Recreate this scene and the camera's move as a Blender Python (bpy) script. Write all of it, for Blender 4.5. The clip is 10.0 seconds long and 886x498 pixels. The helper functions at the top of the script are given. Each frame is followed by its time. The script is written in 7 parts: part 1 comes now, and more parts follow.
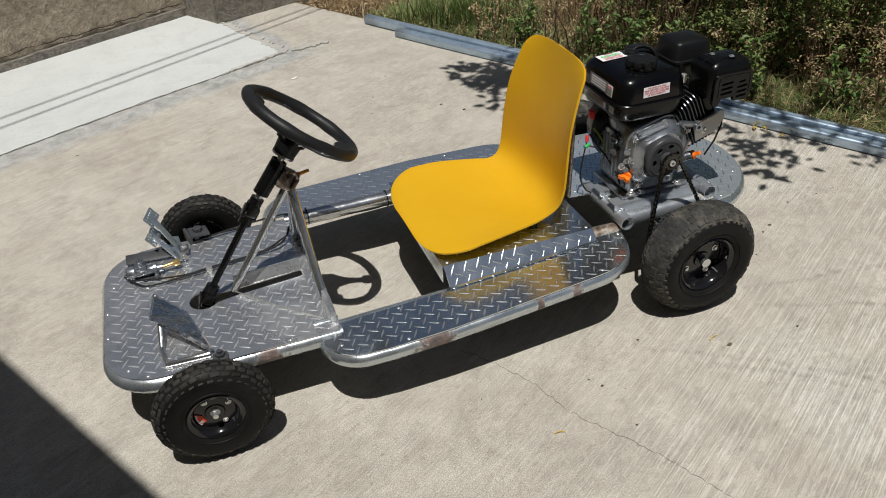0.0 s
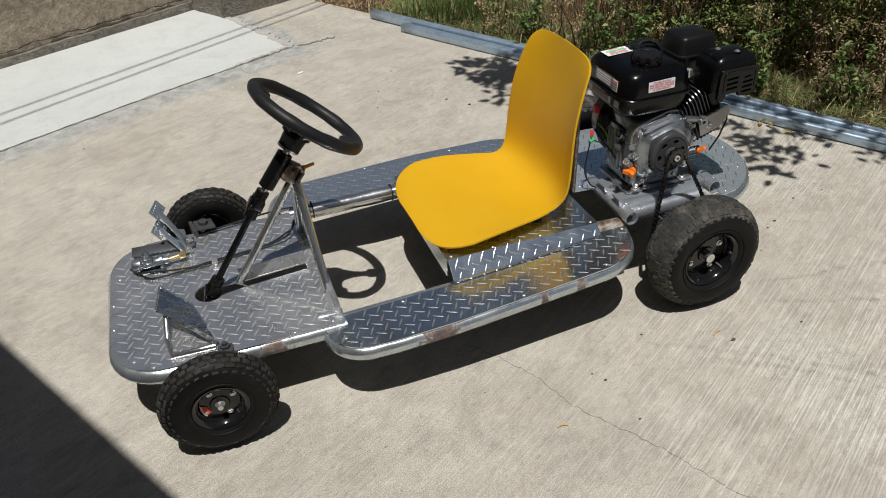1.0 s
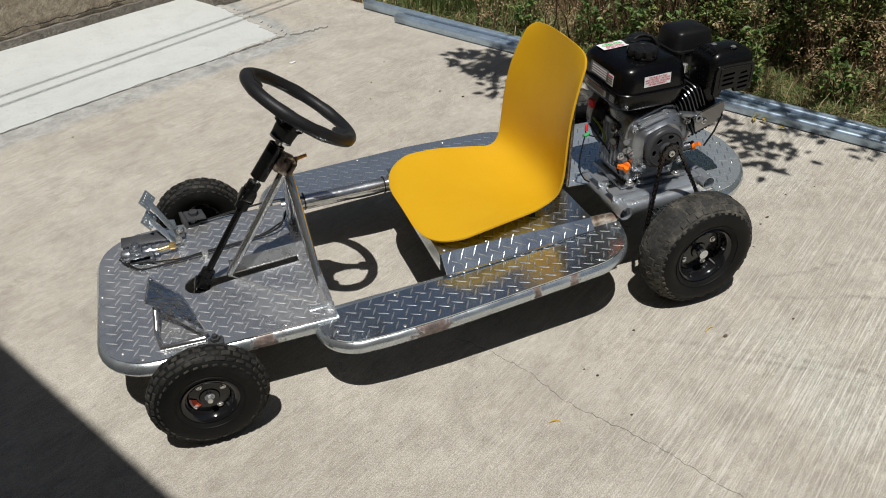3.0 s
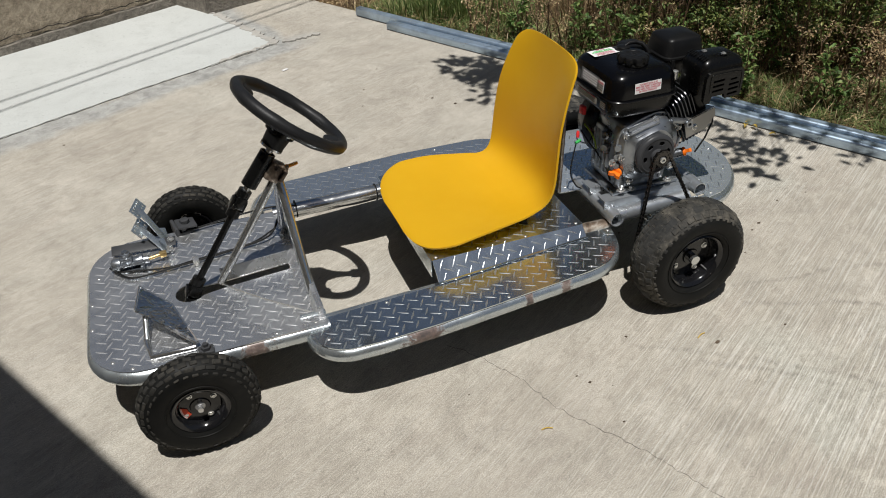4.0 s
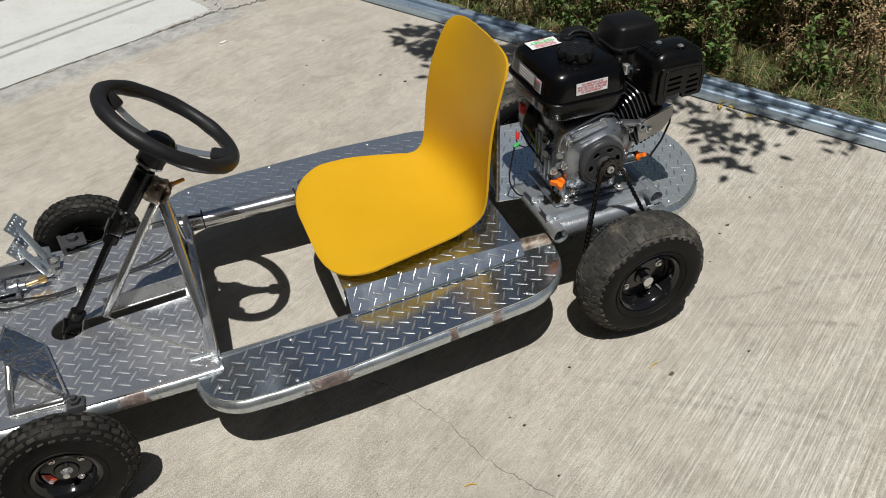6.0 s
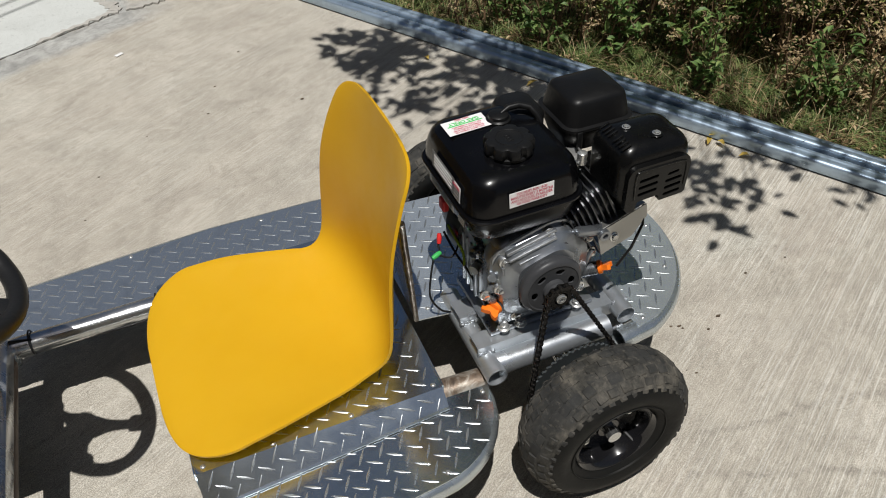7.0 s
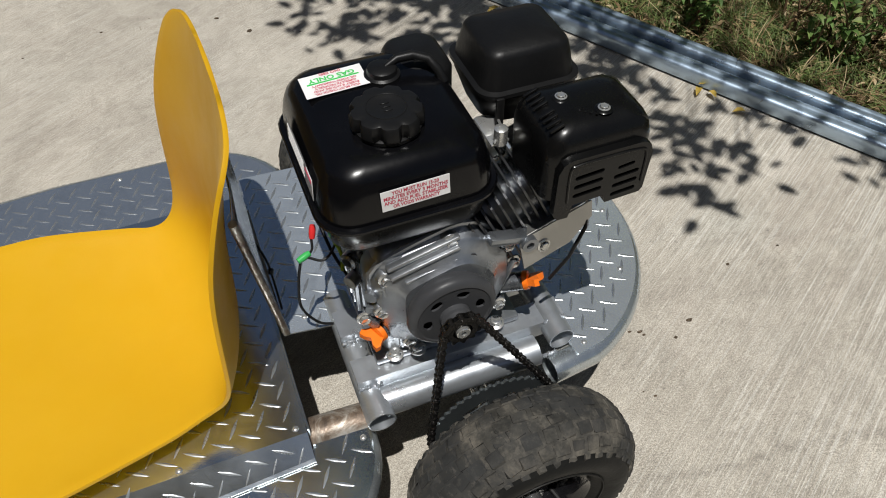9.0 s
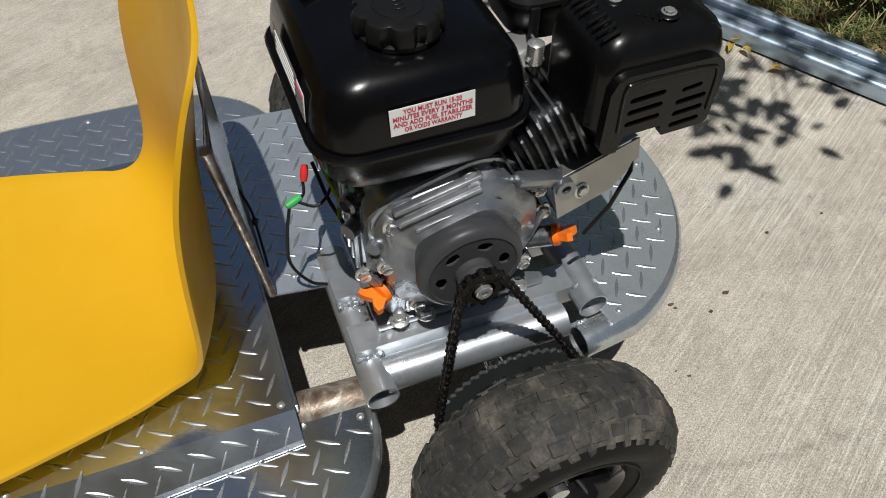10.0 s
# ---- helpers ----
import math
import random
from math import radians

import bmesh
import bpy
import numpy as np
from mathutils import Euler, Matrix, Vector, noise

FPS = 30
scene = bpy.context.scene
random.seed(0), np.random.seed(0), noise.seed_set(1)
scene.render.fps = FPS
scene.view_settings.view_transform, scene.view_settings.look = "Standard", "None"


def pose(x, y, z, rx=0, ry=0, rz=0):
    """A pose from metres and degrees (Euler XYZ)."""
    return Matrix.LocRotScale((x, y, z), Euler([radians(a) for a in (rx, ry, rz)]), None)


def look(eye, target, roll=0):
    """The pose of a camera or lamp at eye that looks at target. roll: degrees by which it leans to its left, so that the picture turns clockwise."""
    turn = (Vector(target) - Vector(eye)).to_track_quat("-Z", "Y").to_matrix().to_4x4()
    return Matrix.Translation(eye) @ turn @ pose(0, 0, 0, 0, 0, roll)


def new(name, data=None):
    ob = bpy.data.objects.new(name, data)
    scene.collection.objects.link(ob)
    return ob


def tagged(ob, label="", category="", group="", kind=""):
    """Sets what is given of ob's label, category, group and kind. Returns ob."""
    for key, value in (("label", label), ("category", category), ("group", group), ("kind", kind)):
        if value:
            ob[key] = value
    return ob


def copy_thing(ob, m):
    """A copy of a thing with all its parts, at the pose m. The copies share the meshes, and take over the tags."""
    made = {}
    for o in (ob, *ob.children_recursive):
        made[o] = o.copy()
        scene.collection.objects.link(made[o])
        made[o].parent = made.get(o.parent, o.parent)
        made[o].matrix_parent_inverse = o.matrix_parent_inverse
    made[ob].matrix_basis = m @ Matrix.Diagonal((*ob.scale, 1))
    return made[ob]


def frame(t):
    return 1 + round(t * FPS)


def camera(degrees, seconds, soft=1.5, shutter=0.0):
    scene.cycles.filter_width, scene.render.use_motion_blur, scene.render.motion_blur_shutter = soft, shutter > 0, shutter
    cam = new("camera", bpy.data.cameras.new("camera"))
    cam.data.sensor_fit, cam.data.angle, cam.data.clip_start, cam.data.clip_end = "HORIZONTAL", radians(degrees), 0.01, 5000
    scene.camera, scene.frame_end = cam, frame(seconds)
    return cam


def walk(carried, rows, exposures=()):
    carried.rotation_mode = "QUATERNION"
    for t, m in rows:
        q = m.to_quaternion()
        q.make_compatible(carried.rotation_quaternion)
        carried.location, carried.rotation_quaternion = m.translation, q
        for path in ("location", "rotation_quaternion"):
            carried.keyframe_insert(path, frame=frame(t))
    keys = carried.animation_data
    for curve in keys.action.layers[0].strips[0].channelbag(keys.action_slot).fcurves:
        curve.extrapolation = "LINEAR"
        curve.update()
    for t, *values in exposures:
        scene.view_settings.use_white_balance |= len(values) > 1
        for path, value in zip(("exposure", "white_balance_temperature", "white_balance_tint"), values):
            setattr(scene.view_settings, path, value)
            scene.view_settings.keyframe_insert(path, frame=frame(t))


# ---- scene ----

cam = camera(60.1, 10.0, 1.0)
PATH = [
    (0, (-1.14, -1.28, 1.331), (-0.608, 0.277, 0.193), -3.0),
    (0.5, (-1.139, -1.286, 1.333), (-0.613, 0.272, 0.194), -3.1),
    (1, (-1.141, -1.288, 1.329), (-0.624, 0.268, 0.184), -3.0),
    (1.5, (-1.143, -1.288, 1.331), (-0.633, 0.262, 0.175), -2.6),
    (2, (-1.143, -1.279, 1.32), (-0.632, 0.262, 0.151), -2.3),
    (2.5, (-1.144, -1.275, 1.326), (-0.622, 0.261, 0.157), -2.1),
    (4, (-1.134, -1.273, 1.326), (-0.582, 0.267, 0.175), -1.9),
    (4.5, (-1.131, -1.279, 1.328), (-0.576, 0.257, 0.172), -2.1),
    (5, (-1.123, -1.276, 1.325), (-0.561, 0.24, 0.149), -2.4),
    (5.2, (-1.109, -1.265, 1.331), (-0.548, 0.242, 0.142), -2.4),
    (6.3, (-0.757, -0.929, 1.301), (-0.242, 0.514, 0.015), -2.3),
    (6.5, (-0.695, -0.828, 1.289), (-0.181, 0.599, -0.014), -2.5),
    (7, (-0.516, -0.594, 1.271), (0.014, 0.785, -0.077), -2.5),
    (7.5, (-0.332, -0.455, 1.246), (0.193, 0.884, -0.144), -2.0),
    (8, (-0.295, -0.434, 1.238), (0.209, 0.876, -0.186), -1.3),
    (8.5, (-0.301, -0.432, 1.233), (0.19, 0.846, -0.226), -0.8),
    (9, (-0.255, -0.346, 1.107), (0.233, 0.889, -0.389), -0.0),
    (9.2, (-0.23, -0.277, 0.998), (0.265, 0.942, -0.508), 0.6),
    (9.5, (-0.203, -0.216, 0.885), (0.298, 0.99, -0.629), 0.7),
    (9.8, (-0.202, -0.222, 0.901), (0.287, 0.973, -0.626), 1.1),
    (10, (-0.249, -0.274, 0.97), (0.239, 0.926, -0.554), 1.5),
]
walk(cam, [(t, look(eye, target, roll)) for t, eye, target, roll in PATH], [(0, -0.24), (10, -0.24)])

# ---------------- sky and sun ----------------
SUN_ELEV, SUN_AZ = radians(71.5), radians(-110.0)          # the way towards the sun, azimuth from +x
world = bpy.data.worlds.new("sky")
scene.world = world
world.use_nodes = True
wn = world.node_tree
sky = wn.nodes.new("ShaderNodeTexSky")
sky.sky_type, sky.sun_disc = "NISHITA", False
sky.dust_density, sky.ozone_density = 1.2, 1.1
sky.sun_elevation, sky.sun_rotation = SUN_ELEV, radians(90) - SUN_AZ
wn.links.new(sky.outputs[0], wn.nodes["Background"].inputs[0])
wn.nodes["Background"].inputs[1].default_value = 0.036
sun_way = Vector((math.cos(SUN_ELEV) * math.cos(SUN_AZ), math.cos(SUN_ELEV) * math.sin(SUN_AZ), math.sin(SUN_ELEV)))
sun_data = bpy.data.lights.new("sun", "SUN")
sun_data.energy, sun_data.angle, sun_data.color = 5.0, radians(0.53), (1.0, 0.98, 0.945)
sun = new("sun", sun_data)
sun.matrix_world = look(sun_way * 20, (0, 0, 0))


def shade_shift(h):
    """How far the shadow of a thing at height h falls from it, on the ground."""
    return Vector((-sun_way.x / sun_way.z * h, -sun_way.y / sun_way.z * h, 0))


# ---------------- materials ----------------
class Mat:
    """A node material with small helpers."""

    def __init__(self, name, rough=0.5, metal=0.0, color=(0.5, 0.5, 0.5), coat=0.0, spec=0.5):
        self.m = bpy.data.materials.new(name)
        self.m.use_nodes = True
        self.t = self.m.node_tree
        self.b = self.t.nodes["Principled BSDF"]
        self.set("Roughness", rough), self.set("Metallic", metal), self.set("Base Color", (*color, 1))
        self.set("Coat Weight", coat), self.set("Coat Roughness", 0.08), self.set("Specular IOR Level", spec)
        self.co = None

    def set(self, key, value):
        self.b.inputs[key].default_value = value

    def link(self, out, key):
        self.t.links.new(out, self.b.inputs[key])

    def coords(self, scale=(1, 1, 1), turn=0.0):
        tc = self.t.nodes.new("ShaderNodeTexCoord")
        mp = self.t.nodes.new("ShaderNodeMapping")
        mp.inputs["Scale"].default_value = scale
        if turn:
            vr = self.t.nodes.new("ShaderNodeVectorRotate")
            vr.rotation_type = "Z_AXIS"
            vr.inputs["Angle"].default_value = turn
            self.t.links.new(tc.outputs["Object"], vr.inputs["Vector"])
            self.t.links.new(vr.outputs[0], mp.inputs["Vector"])
        else:
            self.t.links.new(tc.outputs["Object"], mp.inputs["Vector"])
        return mp.outputs[0]

    def noise(self, scale, detail=4, rough=0.55, stretch=(1, 1, 1), turn=0.0, distort=0.0):
        n = self.t.nodes.new("ShaderNodeTexNoise")
        n.inputs["Scale"].default_value, n.inputs["Detail"].default_value = scale, detail
        n.inputs["Roughness"].default_value, n.inputs["Distortion"].default_value = rough, distort
        self.t.links.new(self.coords(stretch, turn), n.inputs["Vector"])
        return n.outputs["Fac"]

    def voronoi(self, scale, feature="F1", stretch=(1, 1, 1)):
        n = self.t.nodes.new("ShaderNodeTexVoronoi")
        n.feature = feature
        n.inputs["Scale"].default_value = scale
        self.t.links.new(self.coords(stretch), n.inputs["Vector"])
        return n.outputs["Distance"]

    def cells(self, scale):
        n = self.t.nodes.new("ShaderNodeTexVoronoi")
        n.inputs["Scale"].default_value = scale
        self.t.links.new(self.coords(), n.inputs["Vector"])
        s = self.t.nodes.new("ShaderNodeSeparateColor")
        self.t.links.new(n.outputs["Color"], s.inputs[0])
        return s.outputs[0]

    def ramp(self, fac, stops):
        r = self.t.nodes.new("ShaderNodeValToRGB")
        el = r.color_ramp.elements
        while len(el) < len(stops):
            el.new(0.5)
        for e, (p, c) in zip(el, stops):
            e.position, e.color = p, (*c, 1) if len(c) == 3 else c
        self.t.links.new(fac, r.inputs[0])
        return r.outputs[0]

    def grey(self, fac, a, b, va=0.0, vb=1.0):
        return self.ramp(fac, [(a, (va,) * 3), (b, (vb,) * 3)])

    def mix(self, fac, a, b, how="MIX"):
        n = self.t.nodes.new("ShaderNodeMix")
        n.data_type, n.blend_type = "RGBA", how
        for sock, v in ((n.inputs["Factor"], fac), (n.inputs[6], a), (n.inputs[7], b)):
            if isinstance(v, bpy.types.NodeSocket):
                self.t.links.new(v, sock)
            else:
                sock.default_value = v if isinstance(v, float) else (*v, 1)
        return n.outputs[2]

    def math(self, a, b, how="ADD"):
        n = self.t.nodes.new("ShaderNodeMath")
        n.operation = how
        for sock, v in zip(n.inputs, (a, b)):
            if isinstance(v, bpy.types.NodeSocket):
                self.t.links.new(v, sock)
            else:
                sock.default_value = v
        return n.outputs[0]

    def line_mask(self, a, b, wander, reach, soft, last):
        """1 along the ground line a-b, fading raggedly to 0 on both sides, before a, and past last in x."""
        way = Vector((b[0] - a[0], b[1] - a[1])).normalized()
        out = Vector((way.y, -way.x))
        s = self.t.nodes.new("ShaderNodeSeparateXYZ")
        self.t.links.new(self.coords(), s.inputs[0])

        def along_way(v, c):
            return self.math(self.math(self.math(s.outputs[0], v.x, "MULTIPLY"), self.math(s.outputs[1], v.y, "MULTIPLY")), c)
        d = self.math(along_way(out, -(a[0] * out.x + a[1] * out.y)), self.math(wander, -0.08))
        side = self.grey(self.math(self.math(d, 0.0, "ABSOLUTE"), 0.5 / reach, "MULTIPLY"), 0.5 * max(0.0, reach - soft) / reach, 0.5, 1.0, 0.0)
        start = self.grey(self.math(along_way(way, -(a[0] * way.x + a[1] * way.y)), 0.5), 0.46, 0.52) if a[0] > -1.5 else None
        end = self.grey(self.math(self.math(s.outputs[0], -last), 0.5), 0.30, 0.50, 1.0, 0.0)
        side = self.math(side, end, "MULTIPLY") if last < 5 else side
        return self.math(side, start, "MULTIPLY") if start else side

    def random(self):
        return self.t.nodes.new("ShaderNodeObjectInfo").outputs["Random"]

    def island(self):
        return self.t.nodes.new("ShaderNodeNewGeometry").outputs["Random Per Island"]

    def bump(self, height, strength=0.3, dist=0.002):
        n = self.t.nodes.new("ShaderNodeBump")
        n.inputs["Strength"].default_value, n.inputs["Distance"].default_value = strength, dist
        self.t.links.new(height, n.inputs["Height"])
        self.link(n.outputs[0], "Normal")


def make_concrete(name, pale, mid, dark, streaks):
    m = Mat(name, 0.85, spec=0.3)
    big = m.noise(1.3, 5, 0.6)
    mid_n = m.noise(7, 6, 0.65, distort=0.6)
    fine = m.noise(260, 3, 0.7)
    col = m.mix(m.grey(big, 0.35, 0.68), mid, pale)
    col = m.mix(m.math(m.grey(mid_n, 0.46, 0.74), 0.55, "MULTIPLY"), col, dark)
    if streaks:
        sx = m.t.nodes.new("ShaderNodeSeparateXYZ")
        m.t.links.new(m.coords(), sx.inputs[0])
        drift = m.math(m.math(sx.outputs[0], 0.20, "MULTIPLY"), m.math(sx.outputs[1], -0.07, "MULTIPLY"))
        patch = m.grey(m.math(m.noise(0.9, 3, 0.6), drift), 0.42, 0.72, 0.28, 0.95)
        # pale greenish and darker rusty blotches, and the grey mortar smeared beside the slab
        col = m.mix(m.math(m.grey(m.noise(1.7, 4, 0.6, distort=0.5), 0.52, 0.70), m.math(patch, 0.6, "MULTIPLY"), "MULTIPLY"), col, (0.46, 0.47, 0.42))
        stain = m.noise(2.4, 5, 0.7, (1, 3.5, 1), radians(10), 1.2)
        col = m.mix(m.math(m.grey(stain, 0.56, 0.74), 0.26, "MULTIPLY"), col, tuple(c * 0.76 for c in dark))
        ragged_n = m.math(m.noise(6, 6, 0.7), 0.16, "MULTIPLY")
        band = m.line_mask((-1.824, 1.816), (-0.611, 2.415), ragged_n, 0.105, 0.055, -0.40)
        tail = m.line_mask((-0.60, 2.46), (-0.80, 3.10), ragged_n, 0.07, 0.05, -0.25)
        smear = m.mix(m.grey(m.noise(14, 6, 0.7, distort=0.8), 0.35, 0.65), (0.23, 0.235, 0.23), (0.44, 0.445, 0.43))
        col = m.mix(m.math(m.math(band, tail, "MAXIMUM"), 0.9, "MULTIPLY"), col, smear)
        # faint tyre tracks
        dash = m.math(m.grey(m.noise(45, 3, 0.6), 0.40, 0.62), 0.42, "MULTIPLY")
        wob = m.math(m.noise(1.6, 2, 0.5), 0.16, "MULTIPLY")
        for a, b in TRACKS:
            col = m.mix(m.math(m.line_mask(a, b, wob, 0.013, 0.010, 9.0), dash, "MULTIPLY"), col, tuple(c * 0.5 for c in dark))
        col = m.mix(m.math(m.grey(m.noise(3.1, 4, 0.6, (1, 2, 1), radians(-31), 0.6), 0.54, 0.70), m.math(patch, 0.45, "MULTIPLY"), "MULTIPLY"), col, (0.36, 0.305, 0.26))
        # cloudy patches and brush marks all over
        cloud = m.noise(5.5, 8, 0.76, (1, 1.2, 1), radians(-31), 0.5)
        col = m.mix(0.36, col, m.ramp(cloud, [(0.36, (0.355, 0.35, 0.345)), (0.64, (0.63, 0.63, 0.63))]), "OVERLAY")
        # small worn blotches
        worn = m.noise(13, 6, 0.75, (1, 1.5, 1), radians(-31), 1.8)
        col = m.mix(0.30, col, m.ramp(worn, [(0.38, (0.34, 0.325, 0.30)), (0.62, (0.65, 0.65, 0.64))]), "OVERLAY")
        # broom marks
        st = m.noise(1.0, 2, 0.6, (3.4, 290, 1), radians(-31))
        st2 = m.noise(1.0, 3, 0.6, (3.2, 170, 1), radians(-31))
        wide = m.noise(1.0, 4, 0.7, (2.0, 30, 1), radians(-31))
        col = m.mix(m.math(m.math(m.grey(wide, 0.48, 0.70), patch, "MULTIPLY"), 0.18, "MULTIPLY"), col, (0.50, 0.49, 0.44))
        lines = m.math(m.grey(st, 0.57, 0.615), m.math(m.grey(st2, 0.57, 0.615), 0.8, "MULTIPLY"), "MAXIMUM")
        col = m.mix(m.math(m.math(lines, patch, "MULTIPLY"), 0.70, "MULTIPLY"), col, (0.62, 0.605, 0.555))
        dim = m.math(m.grey(st, 0.36, 0.48, 1.0, 0.0), m.math(m.grey(st2, 0.34, 0.45, 1.0, 0.0), 0.8, "MULTIPLY"), "MAXIMUM")
        col = m.mix(m.math(m.math(dim, patch, "MULTIPLY"), 0.43, "MULTIPLY"), col, tuple(c * 0.74 for c in dark))
        # short hair-thin scratches of the broom over the whole yard
        hair = m.noise(1.0, 3, 0.7, (5, 400, 1), radians(-31))
        col = m.mix(m.math(patch, 0.34, "MULTIPLY"), col, m.ramp(hair, [(0.38, (0.24, 0.235, 0.22)), (0.5, (0.5, 0.5, 0.5)), (0.62, (0.72, 0.715, 0.70))]), "OVERLAY")
        # crisp mottling a thumb wide
        mott = m.noise(38, 5, 0.78, (1, 1.6, 1), radians(-31), 0.9)
        col = m.mix(m.math(patch, 0.40, "MULTIPLY"), col, m.ramp(mott, [(0.40, (0.33, 0.32, 0.30)), (0.60, (0.66, 0.66, 0.65))]), "OVERLAY")
    col = m.mix(m.math(m.grey(m.noise(70, 3, 0.65), 0.60, 0.70), 0.35, "MULTIPLY"), col, tuple(c * 0.45 for c in dark))
    if streaks:
        grit = m.noise(520, 2, 0.6)
        col = m.mix(0.42, col, m.ramp(grit, [(0.34, (0.155, 0.155, 0.155)), (0.66, (0.84, 0.84, 0.845))]), "OVERLAY")
        col = m.mix(m.math(m.grey(m.noise(120, 3, 0.7), 0.64, 0.72), 0.5, "MULTIPLY"), col, (0.66, 0.64, 0.58))
    col = m.mix(0.36 if streaks else 0.22, col, m.ramp(fine, [(0.35, (0.20, 0.20, 0.20)), (0.65, (0.77, 0.77, 0.775))]), "OVERLAY")
    m.link(col, "Base Color")
    h = m.math(fine, m.math(mid_n, 1.5, "MULTIPLY"))
    if streaks:
        h = m.math(h, m.math(st, 0.5, "MULTIPLY"))
    m.bump(h, 0.26 if streaks else 0.2, 0.0025)
    return m.m


TRACKS = (((0.14, -0.046), (0.506, -0.207)), ((-0.216, -0.078), (0.159, -0.361)), ((0.191, 0.033), (0.612, -0.059)), ((-0.091, -0.209), (0.235, -0.468)))
CONCRETE = make_concrete("broomed_concrete", (0.455, 0.423, 0.366), (0.385, 0.354, 0.302), (0.290, 0.266, 0.228), True)
SLAB = make_concrete("white_cement", (0.550, 0.565, 0.545), (0.505, 0.52, 0.50), (0.42, 0.43, 0.41), False)
PATCH = make_concrete("grey_mortar", (0.46, 0.445, 0.41), (0.40, 0.38, 0.345), (0.30, 0.285, 0.255), False)


def make_plaster(name, pale, mid, dark):
    m = Mat(name, 0.92, spec=0.2)
    big, fine = m.noise(3.2, 6, 0.65), m.noise(38, 6, 0.7)
    col = m.mix(m.grey(big, 0.35, 0.65), mid, pale)
    col = m.mix(m.grey(m.noise(9, 5, 0.7, distort=1.5), 0.5, 0.75), col, dark)
    m.link(m.mix(0.35, col, m.grey(fine, 0.3, 0.7), "OVERLAY"), "Base Color")
    m.bump(m.math(m.math(fine, m.math(m.noise(14, 4, 0.6, distort=1.0), 2.0, "MULTIPLY")), m.noise(120, 3), "ADD"), 0.9, 0.016)
    return m.m


PLASTER = make_plaster("rough_plaster", (0.44, 0.375, 0.285), (0.36, 0.30, 0.225), (0.26, 0.21, 0.155))
PLINTH = make_plaster("grey_render", (0.27, 0.245, 0.21), (0.21, 0.19, 0.16), (0.13, 0.115, 0.098))


def make_dirt():
    m = Mat("dry_soil", 0.95, spec=0.15)
    a, f = m.noise(3, 6, 0.65), m.noise(60, 5, 0.7)
    col = m.ramp(a, [(0.3, (0.06, 0.042, 0.025)), (0.5, (0.12, 0.08, 0.045)), (0.7, (0.19, 0.13, 0.07))])
    m.link(m.mix(0.5, col, m.grey(f, 0.3, 0.7), "OVERLAY"), "Base Color")
    m.bump(m.math(f, a), 0.9, 0.02)
    return m.m


DIRT = make_dirt()


def make_plate(name, base=(0.46, 0.47, 0.49), rough=(0.15, 0.35), grime=0.5, metal=0.93, waves=0.16):
    """Bright rolled aluminium with fine scratches and dull stains."""
    m = Mat(name, 0.28, metal, base)
    cloud, scr = m.noise(9, 5, 0.6), m.noise(1, 4, 0.7, (30, 900, 30), radians(20))
    scr2 = m.noise(1, 4, 0.7, (700, 40, 30), radians(-31))
    dirt = m.grey(m.noise(16, 6, 0.7, distort=1.0), 0.52, 0.78)
    col = m.mix(m.math(dirt, grime, "MULTIPLY"), base, tuple(c * 0.42 for c in base))
    m.link(col, "Base Color")
    r = m.math(m.grey(cloud, 0.3, 0.72, *rough), m.math(m.math(scr, scr2), 0.10, "MULTIPLY"))
    m.link(m.math(r, -0.06, "ADD"), "Roughness")
    if waves > 0.5:
        m.bump(m.noise(38, 2, 0.5, distort=0.6), waves, 0.012)
    else:
        m.bump(m.math(m.math(scr, scr2), m.math(cloud, 3.0, "MULTIPLY")), waves, 0.0012)
    return m.m


PLATE = make_plate("diamond_plate_aluminium", (0.76, 0.83, 0.865), (0.08, 0.20), 0.60, 0.968, 0.07)
PLATE_PALE = make_plate("pale_diamond_plate", (0.80, 0.87, 0.92), (0.12, 0.24), 0.45, 0.80, 0.07)
PLATE_FAR = make_plate("second_diamond_plate", (0.74, 0.80, 0.85), (0.10, 0.22), 0.45, 0.90, 0.07)
PLATE_DULL = make_plate("dusty_diamond_plate", (0.66, 0.67, 0.68), (0.12, 0.36), 0.60, 0.855)
PLATE_LUG = make_plate("diamond_plate_lug", (0.60, 0.63, 0.645), (0.20, 0.30), 0.2, 0.86, 0.08)
PLATE_BENT = make_plate("crinkled_bright_plate", (0.70, 0.71, 0.72), (0.05, 0.16), 0.6, 0.98, 0.8)
PLATE_BACK = make_plate("smeared_bright_sheet", (0.86, 0.88, 0.91), (0.10, 0.28), 0.5, 0.95, 0.2)
# front lugs paler than their deck: the glints are put into the colour
LUG_GLINT = make_plate("glint_lug", (0.80, 0.80, 0.80), (0.20, 0.30), 0.2, 0.74)


